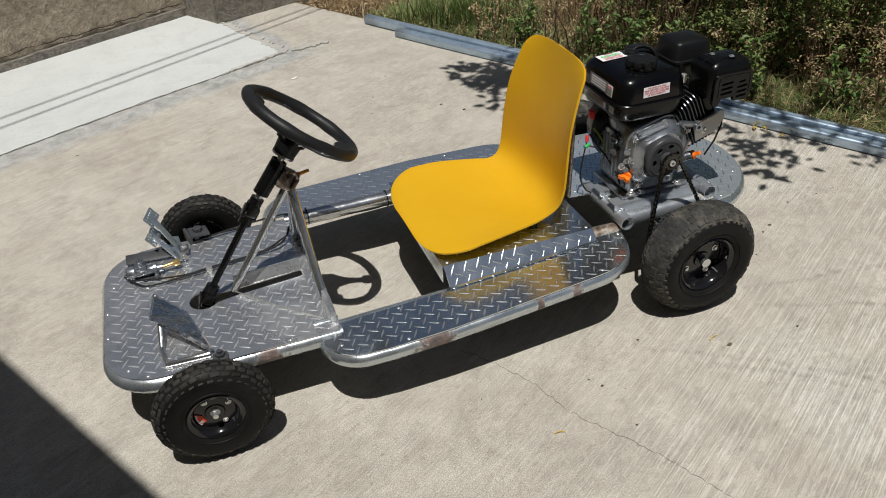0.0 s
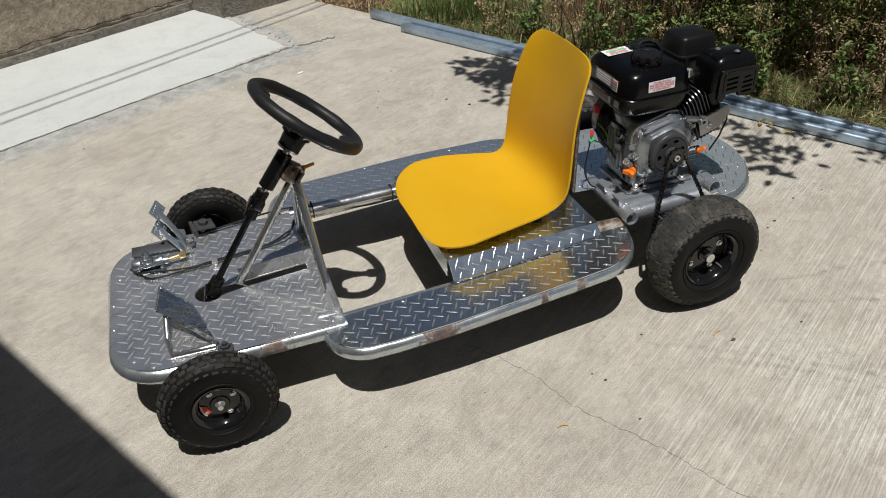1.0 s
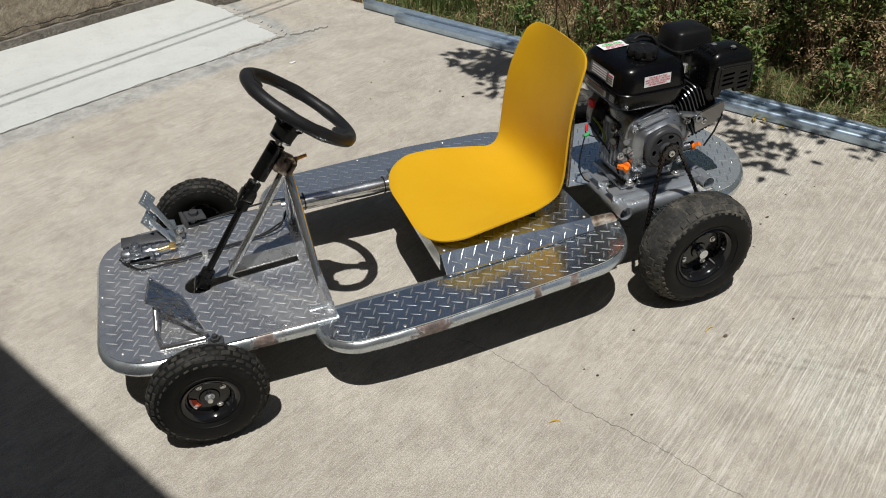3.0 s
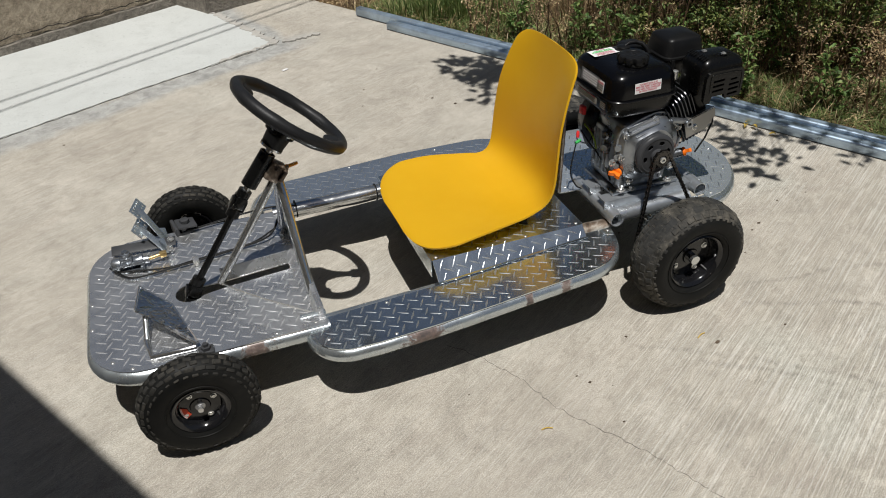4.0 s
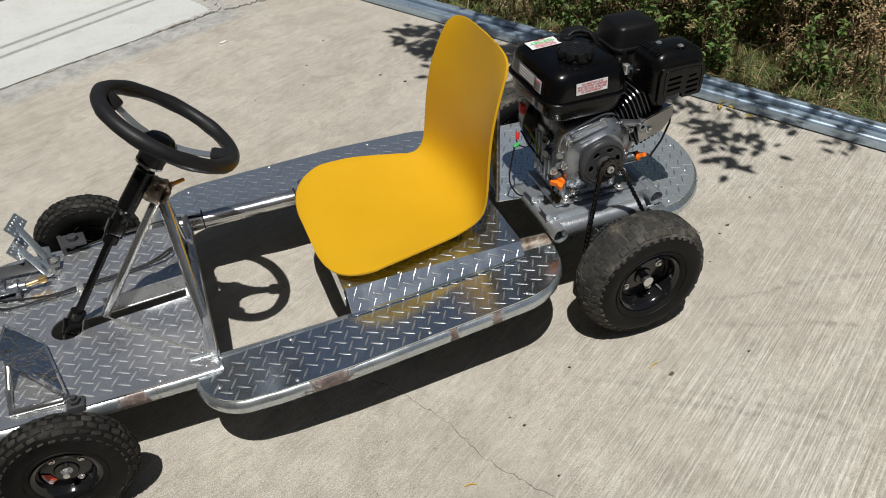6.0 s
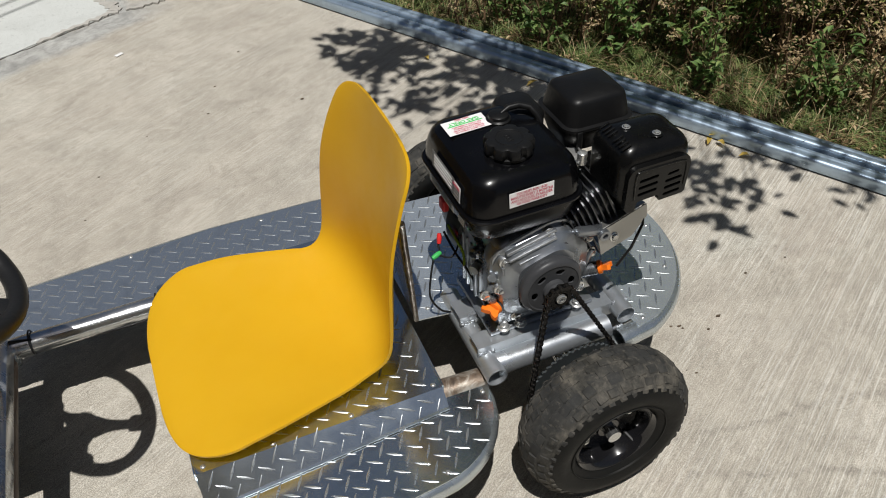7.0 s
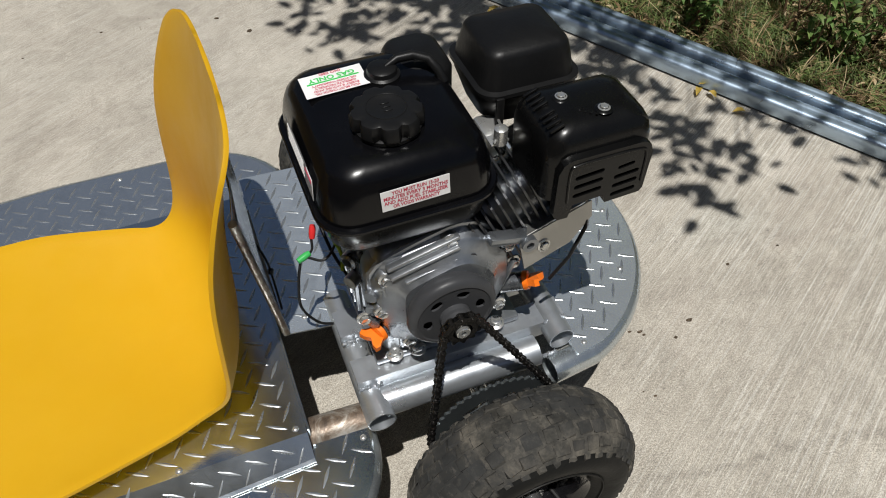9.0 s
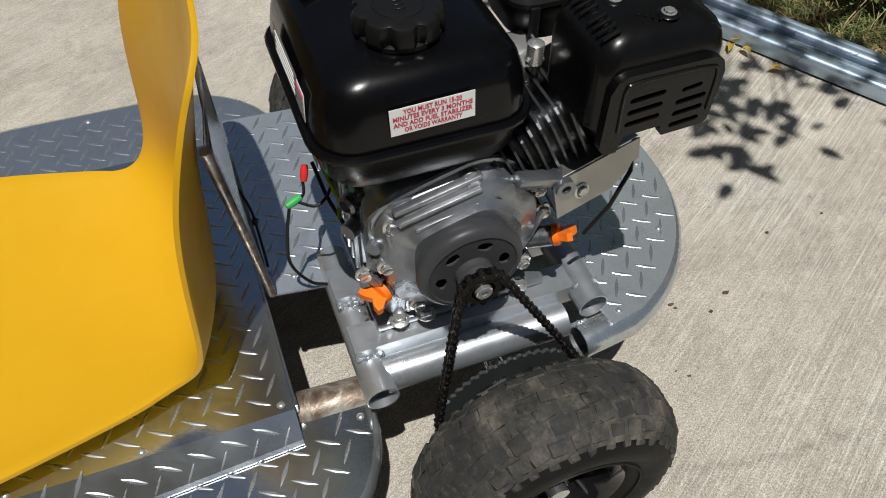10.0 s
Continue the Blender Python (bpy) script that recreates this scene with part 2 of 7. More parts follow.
def make_galv(name, base, spangle=0.35, rough=0.32, rust=0.0, metal=0.8, burns=()):
    m = Mat(name, rough, metal, base)
    cell, cloud = m.cells(55), m.noise(14, 5, 0.65)
    col = m.mix(m.math(m.grey(cell, 0.1, 0.9), spangle, "MULTIPLY"), base, tuple(c * 0.68 for c in base))
    stain = m.grey(m.noise(11, 6, 0.7, distort=0.8), 0.55, 0.72)
    col = m.mix(m.math(stain, 0.5, "MULTIPLY"), col, tuple(c * 0.55 for c in base))
    if rust:
        spots = m.grey(m.noise(7.5, 5, 0.65), 0.62 - rust * 0.1, 0.70 - rust * 0.08)
        col = m.mix(m.math(spots, 0.8, "MULTIPLY"), col, (0.11, 0.07, 0.05))
        m.link(m.math(metal, m.math(spots, metal * 0.9, "MULTIPLY"), "SUBTRACT"), "Metallic")
    if burns:
        # ragged brown scorch marks round the welds
        sx = m.t.nodes.new("ShaderNodeSeparateXYZ")
        m.t.links.new(m.coords(), sx.inputs[0])
        flake = m.math(m.noise(34, 6, 0.75, distort=1.2), 1.0, "MULTIPLY")
        mark = None
        for x, half in burns:
            near = m.math(m.math(m.math(sx.outputs[0], -x), 0.0, "ABSOLUTE"), 1.0 / half, "MULTIPLY")
            one = m.grey(m.math(flake, m.math(near, -0.30, "MULTIPLY")), 0.22, 0.30)
            mark = m.math(mark, one, "MAXIMUM") if mark else one
        tone = m.ramp(m.noise(60, 4, 0.7), [(0.35, (0.055, 0.036, 0.030)), (0.55, (0.16, 0.10, 0.08)), (0.70, (0.30, 0.26, 0.23))])
        col = m.mix(m.math(mark, 0.92, "MULTIPLY"), col, tone)
        m.link(m.math(metal, m.math(mark, metal * 0.85, "MULTIPLY"), "SUBTRACT"), "Metallic")
    m.link(col, "Base Color")
    m.link(m.grey(cloud, 0.3, 0.7, rough - 0.08, rough + 0.14), "Roughness")
    m.bump(m.math(cloud, m.math(cell, 0.3, "MULTIPLY")), 0.12, 0.002)
    return m.m


GALV = make_galv("galvanised_steel", (0.60, 0.65, 0.675), 0.3, 0.24, 0.30, 0.86)
GALV_BURNT = make_galv("scorched_galvanised_steel", (0.60, 0.65, 0.675), 0.3, 0.24, 0.0, 0.86, ((-0.74, 0.055), (-1.10, 0.040), (-0.37, 0.016), (-0.47, 0.010)))
GALV_RAIL = make_galv("galvanised_channel", (0.48, 0.60, 0.73), 0.3, 0.34, 0.0, 0.74)
LINKS = make_galv("oily_chain_steel", (0.085, 0.08, 0.076), 0.3, 0.22, 0.0, 0.9)
CHROME = make_galv("bright_steel_tube", (0.68, 0.69, 0.69), 0.1, 0.15, 0.3, 0.94)
PIPE = make_galv("silver_painted_tube", (0.58, 0.61, 0.64), 0.16, 0.33, 0.0, 0.80)
RUSTY = make_galv("heat_stained_steel", (0.20, 0.165, 0.135), 0.3, 0.46, 1.3, 0.4)
SPROCKET = make_galv("dark_sprocket_steel", (0.12, 0.135, 0.14), 0.2, 0.34, 0.0, 0.7)
WELD = make_galv("weld_bead", (0.46, 0.46, 0.46), 0.6, 0.42)


def make_scorched():
    """Welded tube with brown heat stains over dull steel."""
    m = Mat("scorched_steel", 0.5, 0.45, (0.3, 0.27, 0.23))
    n, f = m.noise(26, 6, 0.7, distort=0.8), m.noise(90, 4, 0.7)
    m.link(m.ramp(n, [(0.34, (0.05, 0.035, 0.027)), (0.48, (0.17, 0.125, 0.09)), (0.58, (0.32, 0.285, 0.24)), (0.72, (0.50, 0.485, 0.46))]), "Base Color")
    m.link(m.grey(f, 0.3, 0.7, 0.34, 0.62), "Roughness")
    m.bump(m.math(n, f), 0.4, 0.002)
    return m.m


SCORCHED = make_scorched()


def make_cast():
    m = Mat("cast_aluminium", 0.42, 0.84, (0.30, 0.305, 0.31))
    n, f = m.noise(18, 5, 0.6), m.noise(260, 2, 0.6)
    m.link(m.ramp(n, [(0.3, (0.20, 0.215, 0.235)), (0.7, (0.42, 0.44, 0.465))]), "Base Color")
    m.link(m.grey(n, 0.3, 0.7, 0.22, 0.38), "Roughness")
    m.bump(f, 0.35, 0.0006)
    return m.m


CAST = make_cast()
GUARD = make_galv("dull_guard_sheet", (0.42, 0.415, 0.40), 0.15, 0.30, 0.0, 0.85)
FIN = make_galv("dark_cast_fin", (0.085, 0.088, 0.092), 0.1, 0.30, 0.0, 0.75)


def make_paint(name, base, rough, coat, speck=0.0, bump=0.04):
    m = Mat(name, rough, 0.0, base, coat, 0.24)
    n, f = m.noise(13, 5, 0.6), m.noise(210, 3, 0.6)
    m.link(m.mix(m.math(m.grey(n, 0.4, 0.75), 0.4, "MULTIPLY"), base, tuple(min(1, c * 1.5 + speck) for c in base)), "Base Color")
    m.link(m.grey(n, 0.3, 0.7, max(0.03, rough - 0.05), rough + 0.08), "Roughness")
    m.bump(f, bump, 0.0008)
    return m.m


TANK = make_paint("black_gloss_enamel", (0.0025, 0.0025, 0.003), 0.21, 0.12, 0.001)
SATIN = make_paint("black_satin_enamel", (0.004, 0.004, 0.004), 0.26, 0.1, 0.001)
PLASTIC = make_paint("black_moulded_plastic", (0.007, 0.007, 0.0072), 0.38, 0.0, 0.002, 0.25)
# dark colour for plate undersides, deepening the shade on the ground below
UNDERSHADE = make_paint("underside_shade", (0.050, 0.045, 0.038), 0.85, 0.0, 0.03, 0.4)
DRUM = make_paint("dull_black_steel", (0.042, 0.043, 0.046), 0.40, 0.0, 0.02, 0.2)
RIM = make_paint("black_gloss_rim", (0.008, 0.008, 0.009), 0.14, 0.6)
LEATHER = make_paint("black_foam_grip", (0.014, 0.014, 0.0145), 0.40, 0.0, 0.006, 0.4)
ORANGE = make_paint("orange_plastic", (0.85, 0.17, 0.012), 0.35, 0.1)
RED = make_paint("red_plastic", (0.62, 0.03, 0.03), 0.4, 0.0)
GREEN = make_paint("green_plastic", (0.05, 0.42, 0.10), 0.4, 0.0)
GREENWIRE = make_paint("yellow_green_wire", (0.22, 0.32, 0.02), 0.4, 0.0)
AMBER = make_paint("amber_plastic", (0.62, 0.24, 0.02), 0.3, 0.2)
WIRE = make_paint("black_wire", (0.012, 0.012, 0.012), 0.4, 0.0)
PAPER = make_paint("white_label_film", (0.78, 0.77, 0.76), 0.35, 0.1)
PRINT_RED = make_paint("red_print", (0.50, 0.05, 0.09), 0.4, 0.0)
STICKER = make_paint("orange_red_print", (0.62, 0.07, 0.03), 0.4, 0.0)
PRINT_GREEN = make_paint("green_print", (0.03, 0.50, 0.08), 0.4, 0.0)
PRINT_GREY = make_paint("grey_print", (0.12, 0.12, 0.12), 0.4, 0.0)
COPPER = make_galv("brass_fitting", (0.60, 0.42, 0.18), 0.2, 0.28)
ZINC = make_galv("zinc_bolt", (0.70, 0.70, 0.68), 0.2, 0.24)


def make_yellow():
    m = Mat("yellow_polypropylene", 0.42, 0.0, (0.60, 0.335, 0.010), spec=0.20)
    n = m.noise(5, 5, 0.6)
    m.link(m.ramp(n, [(0.3, (0.585, 0.322, 0.009)), (0.7, (0.62, 0.348, 0.012))]), "Base Color")
    m.link(m.grey(m.noise(22, 5), 0.3, 0.7, 0.36, 0.50), "Roughness")
    m.bump(m.noise(420, 2, 0.6), 0.18, 0.0006)
    m.set("Subsurface Weight", 0.05), m.set("Subsurface Radius", (0.01, 0.005, 0.001)), m.set("Subsurface Scale", 0.3)
    return m.m


YELLOW = make_yellow()


def make_rubber():
    m = Mat("dusty_tyre_rubber", 0.75, 0.0, (0.03, 0.029, 0.027), spec=0.18)
    n = m.noise(12, 6, 0.7)
    m.link(m.ramp(n, [(0.34, (0.0050, 0.0052, 0.0050)), (0.58, (0.0092, 0.0092, 0.0086)), (0.80, (0.026, 0.0245, 0.021))]), "Base Color")
    m.link(m.grey(n, 0.3, 0.7, 0.42, 0.70), "Roughness")
    m.bump(m.noise(150, 4), 0.3, 0.0012)
    return m.m


RUBBER = make_rubber()


def make_dusty(name, blocks):
    """Tyre rubber under dry dust: blocks worn dark one by one, the band between them, or the newer knobs (None)."""
    m = Mat(name, 0.8, 0.0, (0.05, 0.046, 0.041), spec=0.3)
    n, smear = m.noise(20, 6, 0.7), m.noise(7, 5, 0.65, distort=1.0)
    if blocks is None:
        col = m.ramp(n, [(0.3, (0.0085, 0.0085, 0.008)), (0.52, (0.024, 0.0228, 0.020)), (0.74, (0.072, 0.065, 0.053))])
    else:
        col = m.ramp(n, [(0.34, (0.014, 0.014, 0.0125)), (0.50, (0.050, 0.047, 0.040)), (0.67, (0.140, 0.126, 0.103))])
        col = m.mix(m.math(m.grey(smear, 0.47, 0.58), 0.8, "MULTIPLY"), col, (0.029, 0.0295, 0.029))
        col = m.mix(m.math(m.grey(m.noise(95, 4, 0.7), 0.54, 0.66), 0.35, "MULTIPLY"), col, (0.14, 0.126, 0.104))
    if blocks:
        col = m.mix(m.grey(m.island(), 0.58, 0.70, 0.0, 0.60), col, (0.024, 0.025, 0.0255))
    m.link(col, "Base Color")
    m.bump(m.math(m.noise(170, 4), m.noise(45, 5, 0.7)), 0.4, 0.0014)
    return m.m


TREAD = make_dusty("worn_tread_rubber", True)
BAND = make_dusty("dusty_running_band", False)
KNOB = make_dusty("dusty_knob_rubber", None)


def make_leaf(name, stops, trans=0.25):
    m = Mat(name, 0.5, 0.0, stops[0][1], spec=0.35)
    m.link(m.ramp(m.island(), stops), "Base Color")
    tr = m.t.nodes.new("ShaderNodeBsdfTranslucent")
    ad = m.t.nodes.new("ShaderNodeMixShader")
    ad.inputs[0].default_value = trans
    m.t.links.new(m.ramp(m.island(), [(p, tuple(min(1, v * 1.3) for v in c)) for p, c in stops]), tr.inputs[0])
    out = m.t.nodes["Material Output"]
    m.t.links.new(m.b.outputs[0], ad.inputs[1]), m.t.links.new(tr.outputs[0], ad.inputs[2])
    m.t.links.new(ad.outputs[0], out.inputs[0])
    return m.m


LEAF = make_leaf("green_leaf", [(0.0, (0.055, 0.09, 0.028)), (0.4, (0.12, 0.18, 0.05)), (0.75, (0.24, 0.29, 0.08)), (1.0, (0.38, 0.36, 0.13))])
WEED = make_leaf("bright_weed_leaf", [(0.0, (0.08, 0.15, 0.04)), (0.6, (0.15, 0.25, 0.07)), (1.0, (0.27, 0.33, 0.11))])
GRASS = make_leaf("green_grass_blade", [(0.0, (0.08, 0.13, 0.04)), (0.6, (0.17, 0.24, 0.075)), (1.0, (0.33, 0.34, 0.14))])
STRAW = make_leaf("dry_straw", [(0.0, (0.22, 0.14, 0.07)), (0.5, (0.42, 0.30, 0.16)), (1.0, (0.62, 0.50, 0.30))])
TWIG = make_leaf("brown_twig", [(0.0, (0.09, 0.055, 0.03)), (1.0, (0.20, 0.13, 0.075))], 0.02)
FALLEN = make_leaf("fallen_yellow_leaf", [(0.0, (0.55, 0.36, 0.06)), (1.0, (0.65, 0.48, 0.12))])
BARK = make_plaster("grey_bark", (0.16, 0.12, 0.085), (0.11, 0.08, 0.055), (0.06, 0.045, 0.03))
CRUMB = make_plaster("soil_crumb", (0.16, 0.12, 0.085), (0.10, 0.075, 0.05), (0.05, 0.038, 0.026))
DARK = make_plaster("dark_joint", (0.07, 0.06, 0.05), (0.05, 0.043, 0.036), (0.03, 0.026, 0.022))


# ---------------- mesh helpers ----------------
def thing(name, at, label, category, group="", kind=""):
    ob = new(name)
    ob.empty_display_size = 0.05
    ob.location = at
    return tagged(ob, label, category, group, kind)


def finish(bm, name, mat, smooth=True):
    bmesh.ops.recalc_face_normals(bm, faces=bm.faces)
    me = bpy.data.meshes.new(name)
    bm.to_mesh(me)
    bm.free()
    for mm in mat if isinstance(mat, (list, tuple)) else (mat,):
        me.materials.append(mm)
    if smooth:
        me.shade_smooth()
        me.set_sharp_from_angle(angle=radians(38))
    return me


def part(name, bm, mat, parent, label="", smooth=True):
    ob = new(name, finish(bm, name, mat, smooth))
    if name == "tread_pattern":
        ob.data.shade_smooth()
        ob.data.attributes.remove(ob.data.attributes["sharp_edge"]) if "sharp_edge" in ob.data.attributes else None
    ob.parent = parent
    if parent.parent is None:
        ob.matrix_parent_inverse = Matrix.Translation(-Vector(parent.location))
    return tagged(ob, label)


def solo(name, bm, mat, label, category, kind="", group="", smooth=True):
    return tagged(new(name, finish(bm, name, mat, smooth)), label, category, group, kind)


def share(name, me, m, parent):
    """One more object on a mesh that exists, as a part at the pose m."""
    ob = new(name, me)
    ob.parent = parent
    if parent.parent is None:
        ob.matrix_parent_inverse = Matrix.Translation(-Vector(parent.location))
    ob.matrix_basis = m
    return ob


def eased(pts, n=6):
    """A smooth line through points."""
    p = [Vector(q) for q in pts]
    p = [p[0] * 2 - p[1]] + p + [p[-1] * 2 - p[-2]]
    out = []
    for k in range(1, len(p) - 2):
        for i in range(n):
            f = i / n
            out.append(0.5 * (2 * p[k] + (p[k + 1] - p[k - 1]) * f + (2 * p[k - 1] - 5 * p[k] + 4 * p[k + 1] - p[k + 2]) * f * f + (3 * p[k] - p[k - 1] - 3 * p[k + 1] + p[k + 2]) * f ** 3))
    return out + [p[-2]]


def tube(bm, pts, r, segs=12, closed=False, caps=True, hollow=0.0):
    """A round tube along points. r: a radius or one for each point. hollow: the wall's thickness where its ends stand open."""
    pts = [Vector(p) for p in pts]
    n = len(pts)
    rad = r if isinstance(r, (list, tuple)) else [r] * n
    ways = []
    for i in range(n):
        a, b = (pts[i - 1], pts[(i + 1) % n]) if closed else (pts[max(i - 1, 0)], pts[min(i + 1, n - 1)])
        ways.append((b - a).normalized())
    side = ways[0].orthogonal().normalized()
    rings = []
    for i in range(n):
        side = (side - ways[i] * side.dot(ways[i])).normalized()
        up = ways[i].cross(side)
        rings.append([bm.verts.new(pts[i] + (side * math.cos(q) + up * math.sin(q)) * rad[i]) for q in (k * math.tau / segs for k in range(segs))])
    for i in range(n if closed else n - 1):
        a, b = rings[i], rings[(i + 1) % n]
        off = 0
        if closed and i == n - 1:
            off = min(range(segs), key=lambda o: (a[0].co - b[o].co).length)
        for k in range(segs):
            bm.faces.new((a[k], a[(k + 1) % segs], b[(k + 1 + off) % segs], b[(k + off) % segs]))
    if closed or not caps:
        return
    for ring, way, p, rr in ((rings[0], ways[0], pts[0], rad[0]), (rings[-1], -ways[-1], pts[-1], rad[-1])):
        if hollow:
            f = 1 - hollow / rr
            lip = [bm.verts.new(p + (v.co - p) * f) for v in ring]
            deep = [bm.verts.new(v.co + way * rr * 3.0) for v in lip]
            for a, b in ((ring, lip), (lip, deep)):
                for k in range(segs):
                    bm.faces.new((a[k], a[(k + 1) % segs], b[(k + 1) % segs], b[k]))
            bm.faces.new(deep)
        else:
            bm.faces.new(ring)


def box(bm, size, m=Matrix(), bevel=0.0, segs=2, taper=(1, 1)):
    """A box round the pose's origin, its edges rounded; taper scales the top face."""
    made = bmesh.ops.create_cube(bm, size=1.0)["verts"]
    for v in made:
        f = taper if v.co.z > 0 else (1, 1)
        v.co = Vector((v.co.x * size[0] * f[0], v.co.y * size[1] * f[1], v.co.z * size[2]))
    if bevel:
        edges = list({e for v in made for e in v.link_edges})
        made = bmesh.ops.bevel(bm, geom=edges, offset=bevel, segments=segs, profile=0.5, affect="EDGES", clamp_overlap=True)["verts"]
    bmesh.ops.transform(bm, matrix=m, verts=made)
    return made


def lathe(bm, profile, m=Matrix(), segs=32, closed=False):
    """Turns (axial, radius) points about the pose's z axis."""
    rings = []
    for a, r in profile:
        if r < 1e-6:
            rings.append([bm.verts.new(m @ Vector((0, 0, a)))])
        else:
            rings.append([bm.verts.new(m @ Vector((r * math.cos(q), r * math.sin(q), a))) for q in (k * math.tau / segs for k in range(segs))])
    for a, b in list(zip(rings, rings[1:])) + ([(rings[-1], rings[0])] if closed else []):
        for k in range(segs):
            j = (k + 1) % segs
            if len(a) == 1 and len(b) == 1:
                continue
            if len(a) == 1:
                bm.faces.new((a[0], b[k], b[j]))
            elif len(b) == 1:
                bm.faces.new((a[k], a[j], b[0]))
            else:
                bm.faces.new((a[k], a[j], b[j], b[k]))


def prism(bm, outline, z0, z1, holes=(), m=Matrix()):
    """A flat plate of a given outline with holes, from z0 to z1."""
    loops = [list(outline)] + [list(h) for h in holes]
    tops, lows = [], []
    for lp in loops:
        tops.append([bm.verts.new(m @ Vector((x, y, z1))) for x, y in lp])
        lows.append([bm.verts.new(m @ Vector((x, y, z0))) for x, y in lp])
    for rings in (tops, lows):
        edges = [bm.edges.new((r[k], r[(k + 1) % len(r)])) for r in rings for k in range(len(r))]
        if holes:
            bmesh.ops.triangle_fill(bm, use_beauty=True, edges=edges)
        else:
            bm.faces.new(rings[0])
    for a, b in zip(tops, lows):
        for k in range(len(a)):
            bm.faces.new((a[k], a[(k + 1) % len(a)], b[(k + 1) % len(b)], b[k]))


def arc(cx, cy, r, a0, a1, n=8, ry=None):
    return [(cx + r * math.cos(radians(a0 + (a1 - a0) * k / n)), cy + (ry or r) * math.sin(radians(a0 + (a1 - a0) * k / n))) for k in range(n + 1)]


def inside(x, y, poly):
    hit = False
    for (x0, y0), (x1, y1) in zip(poly, poly[1:] + poly[:1]):
        if (y0 > y) != (y1 > y) and x < (x1 - x0) * (y - y0) / (y1 - y0) + x0:
            hit = not hit
    return hit


def away(x, y, poly):
    """The distance from a point to a polygon's edge."""
    best = 9.0
    for (x0, y0), (x1, y1) in zip(poly, poly[1:] + poly[:1]):
        dx, dy = x1 - x0, y1 - y0
        t = max(0, min(1, ((x - x0) * dx + (y - y0) * dy) / (dx * dx + dy * dy + 1e-12)))
        best = min(best, math.hypot(x - x0 - t * dx, y - y0 - t * dy))
    return best


LUG = 0.0241     # spacing of the raised lugs


def lug_rows(length, width, high):
    """The rounded lens of one lug: points in rows from tip to tip."""
    rows = [[(-0.5 * length, 0.0, 0.0)]]
    for u, w, h in ((-0.34, 0.27, 0.86), (0.0, 0.5, 1.0), (0.34, 0.27, 0.86)):
        rows.append([(u * length, v * w * width, h * high * (1 - abs(v) ** 1.25)) for v in (-1, -0.5, 0, 0.5, 1)])
    return rows + [[(0.5 * length, 0.0, 0.0)]]


def lugs(outline, holes=(), m=Matrix(), turn=radians(45), margin=0.010, length=0.0315, width=0.0047, high=0.00074, bend=None):
    """The raised lozenges of diamond plate: two ways, alternating, inside an outline. bend: maps the flat points into place."""
    bm = bmesh.new()
    xs, ys = [p[0] for p in outline], [p[1] for p in outline]
    cx, cy, rad = sum(xs) / len(xs), sum(ys) / len(ys), math.hypot(max(xs) - min(xs), max(ys) - min(ys))
    n = int(rad / LUG) + 2
    shape = lug_rows(length, width, high)
    for i in range(-n, n + 1):
        for j in range(-n, n + 1):
            u, v = i * LUG, j * LUG
            x, y = cx + u * math.cos(turn) - v * math.sin(turn), cy + u * math.sin(turn) + v * math.cos(turn)
            if not inside(x, y, outline) or away(x, y, outline) < margin:
                continue
            if any(inside(x, y, h) or away(x, y, h) < margin for h in holes):
                continue
            q = turn + radians(15 if (i + j) % 2 else -75)
            c, s = math.cos(q), math.sin(q)
            rows = []
            for row in shape:
                pts = [Vector((x + px * c - py * s, y + px * s + py * c, pz)) for px, py, pz in row]
                rows.append([bm.verts.new(bend(p) if bend else m @ p) for p in pts])
            for a, b in zip(rows[1:4], rows[2:4]):
                for k in range(4):
                    bm.faces.new((a[k], a[k + 1], b[k + 1], b[k]))
            for k in range(4):
                bm.faces.new((rows[0][0], rows[1][k + 1], rows[1][k])), bm.faces.new((rows[4][0], rows[3][k], rows[3][k + 1]))
    return bm


def place(origin, zdir, xdir=(1, 0, 0)):
    """A pose whose z axis points along zdir."""
    z = Vector(zdir).normalized()
    x = Vector(xdir)
    x = (x - z * x.dot(z)).normalized()
    return Matrix.Translation(origin) @ Matrix((x, z.cross(x), z)).transposed().to_4x4()


def bolt_mesh(r=0.006, h=0.005, flange=1.45):
    bm = bmesh.new()
    lathe(bm, [(0, r * flange), (h * 0.25, r * flange), (h * 0.4, r * 1.05)], segs=16)
    lathe(bm, [(h * 0.35, r), (h * 0.9, r), (h, r * 0.85), (h * 0.9, r * 0.55), (h * 0.9, 0)], segs=6)
    return finish(bm, "bolt", ZINC)


def dome_mesh(r=0.0045, h=0.0022):
    bm = bmesh.new()
    lathe(bm, [(0, r), (h * 0.6, r * 0.8), (h, r * 0.35), (h, 0)], segs=12)
    return finish(bm, "rivet", ZINC)


BOLT, RIVET = bolt_mesh(), dome_mesh()


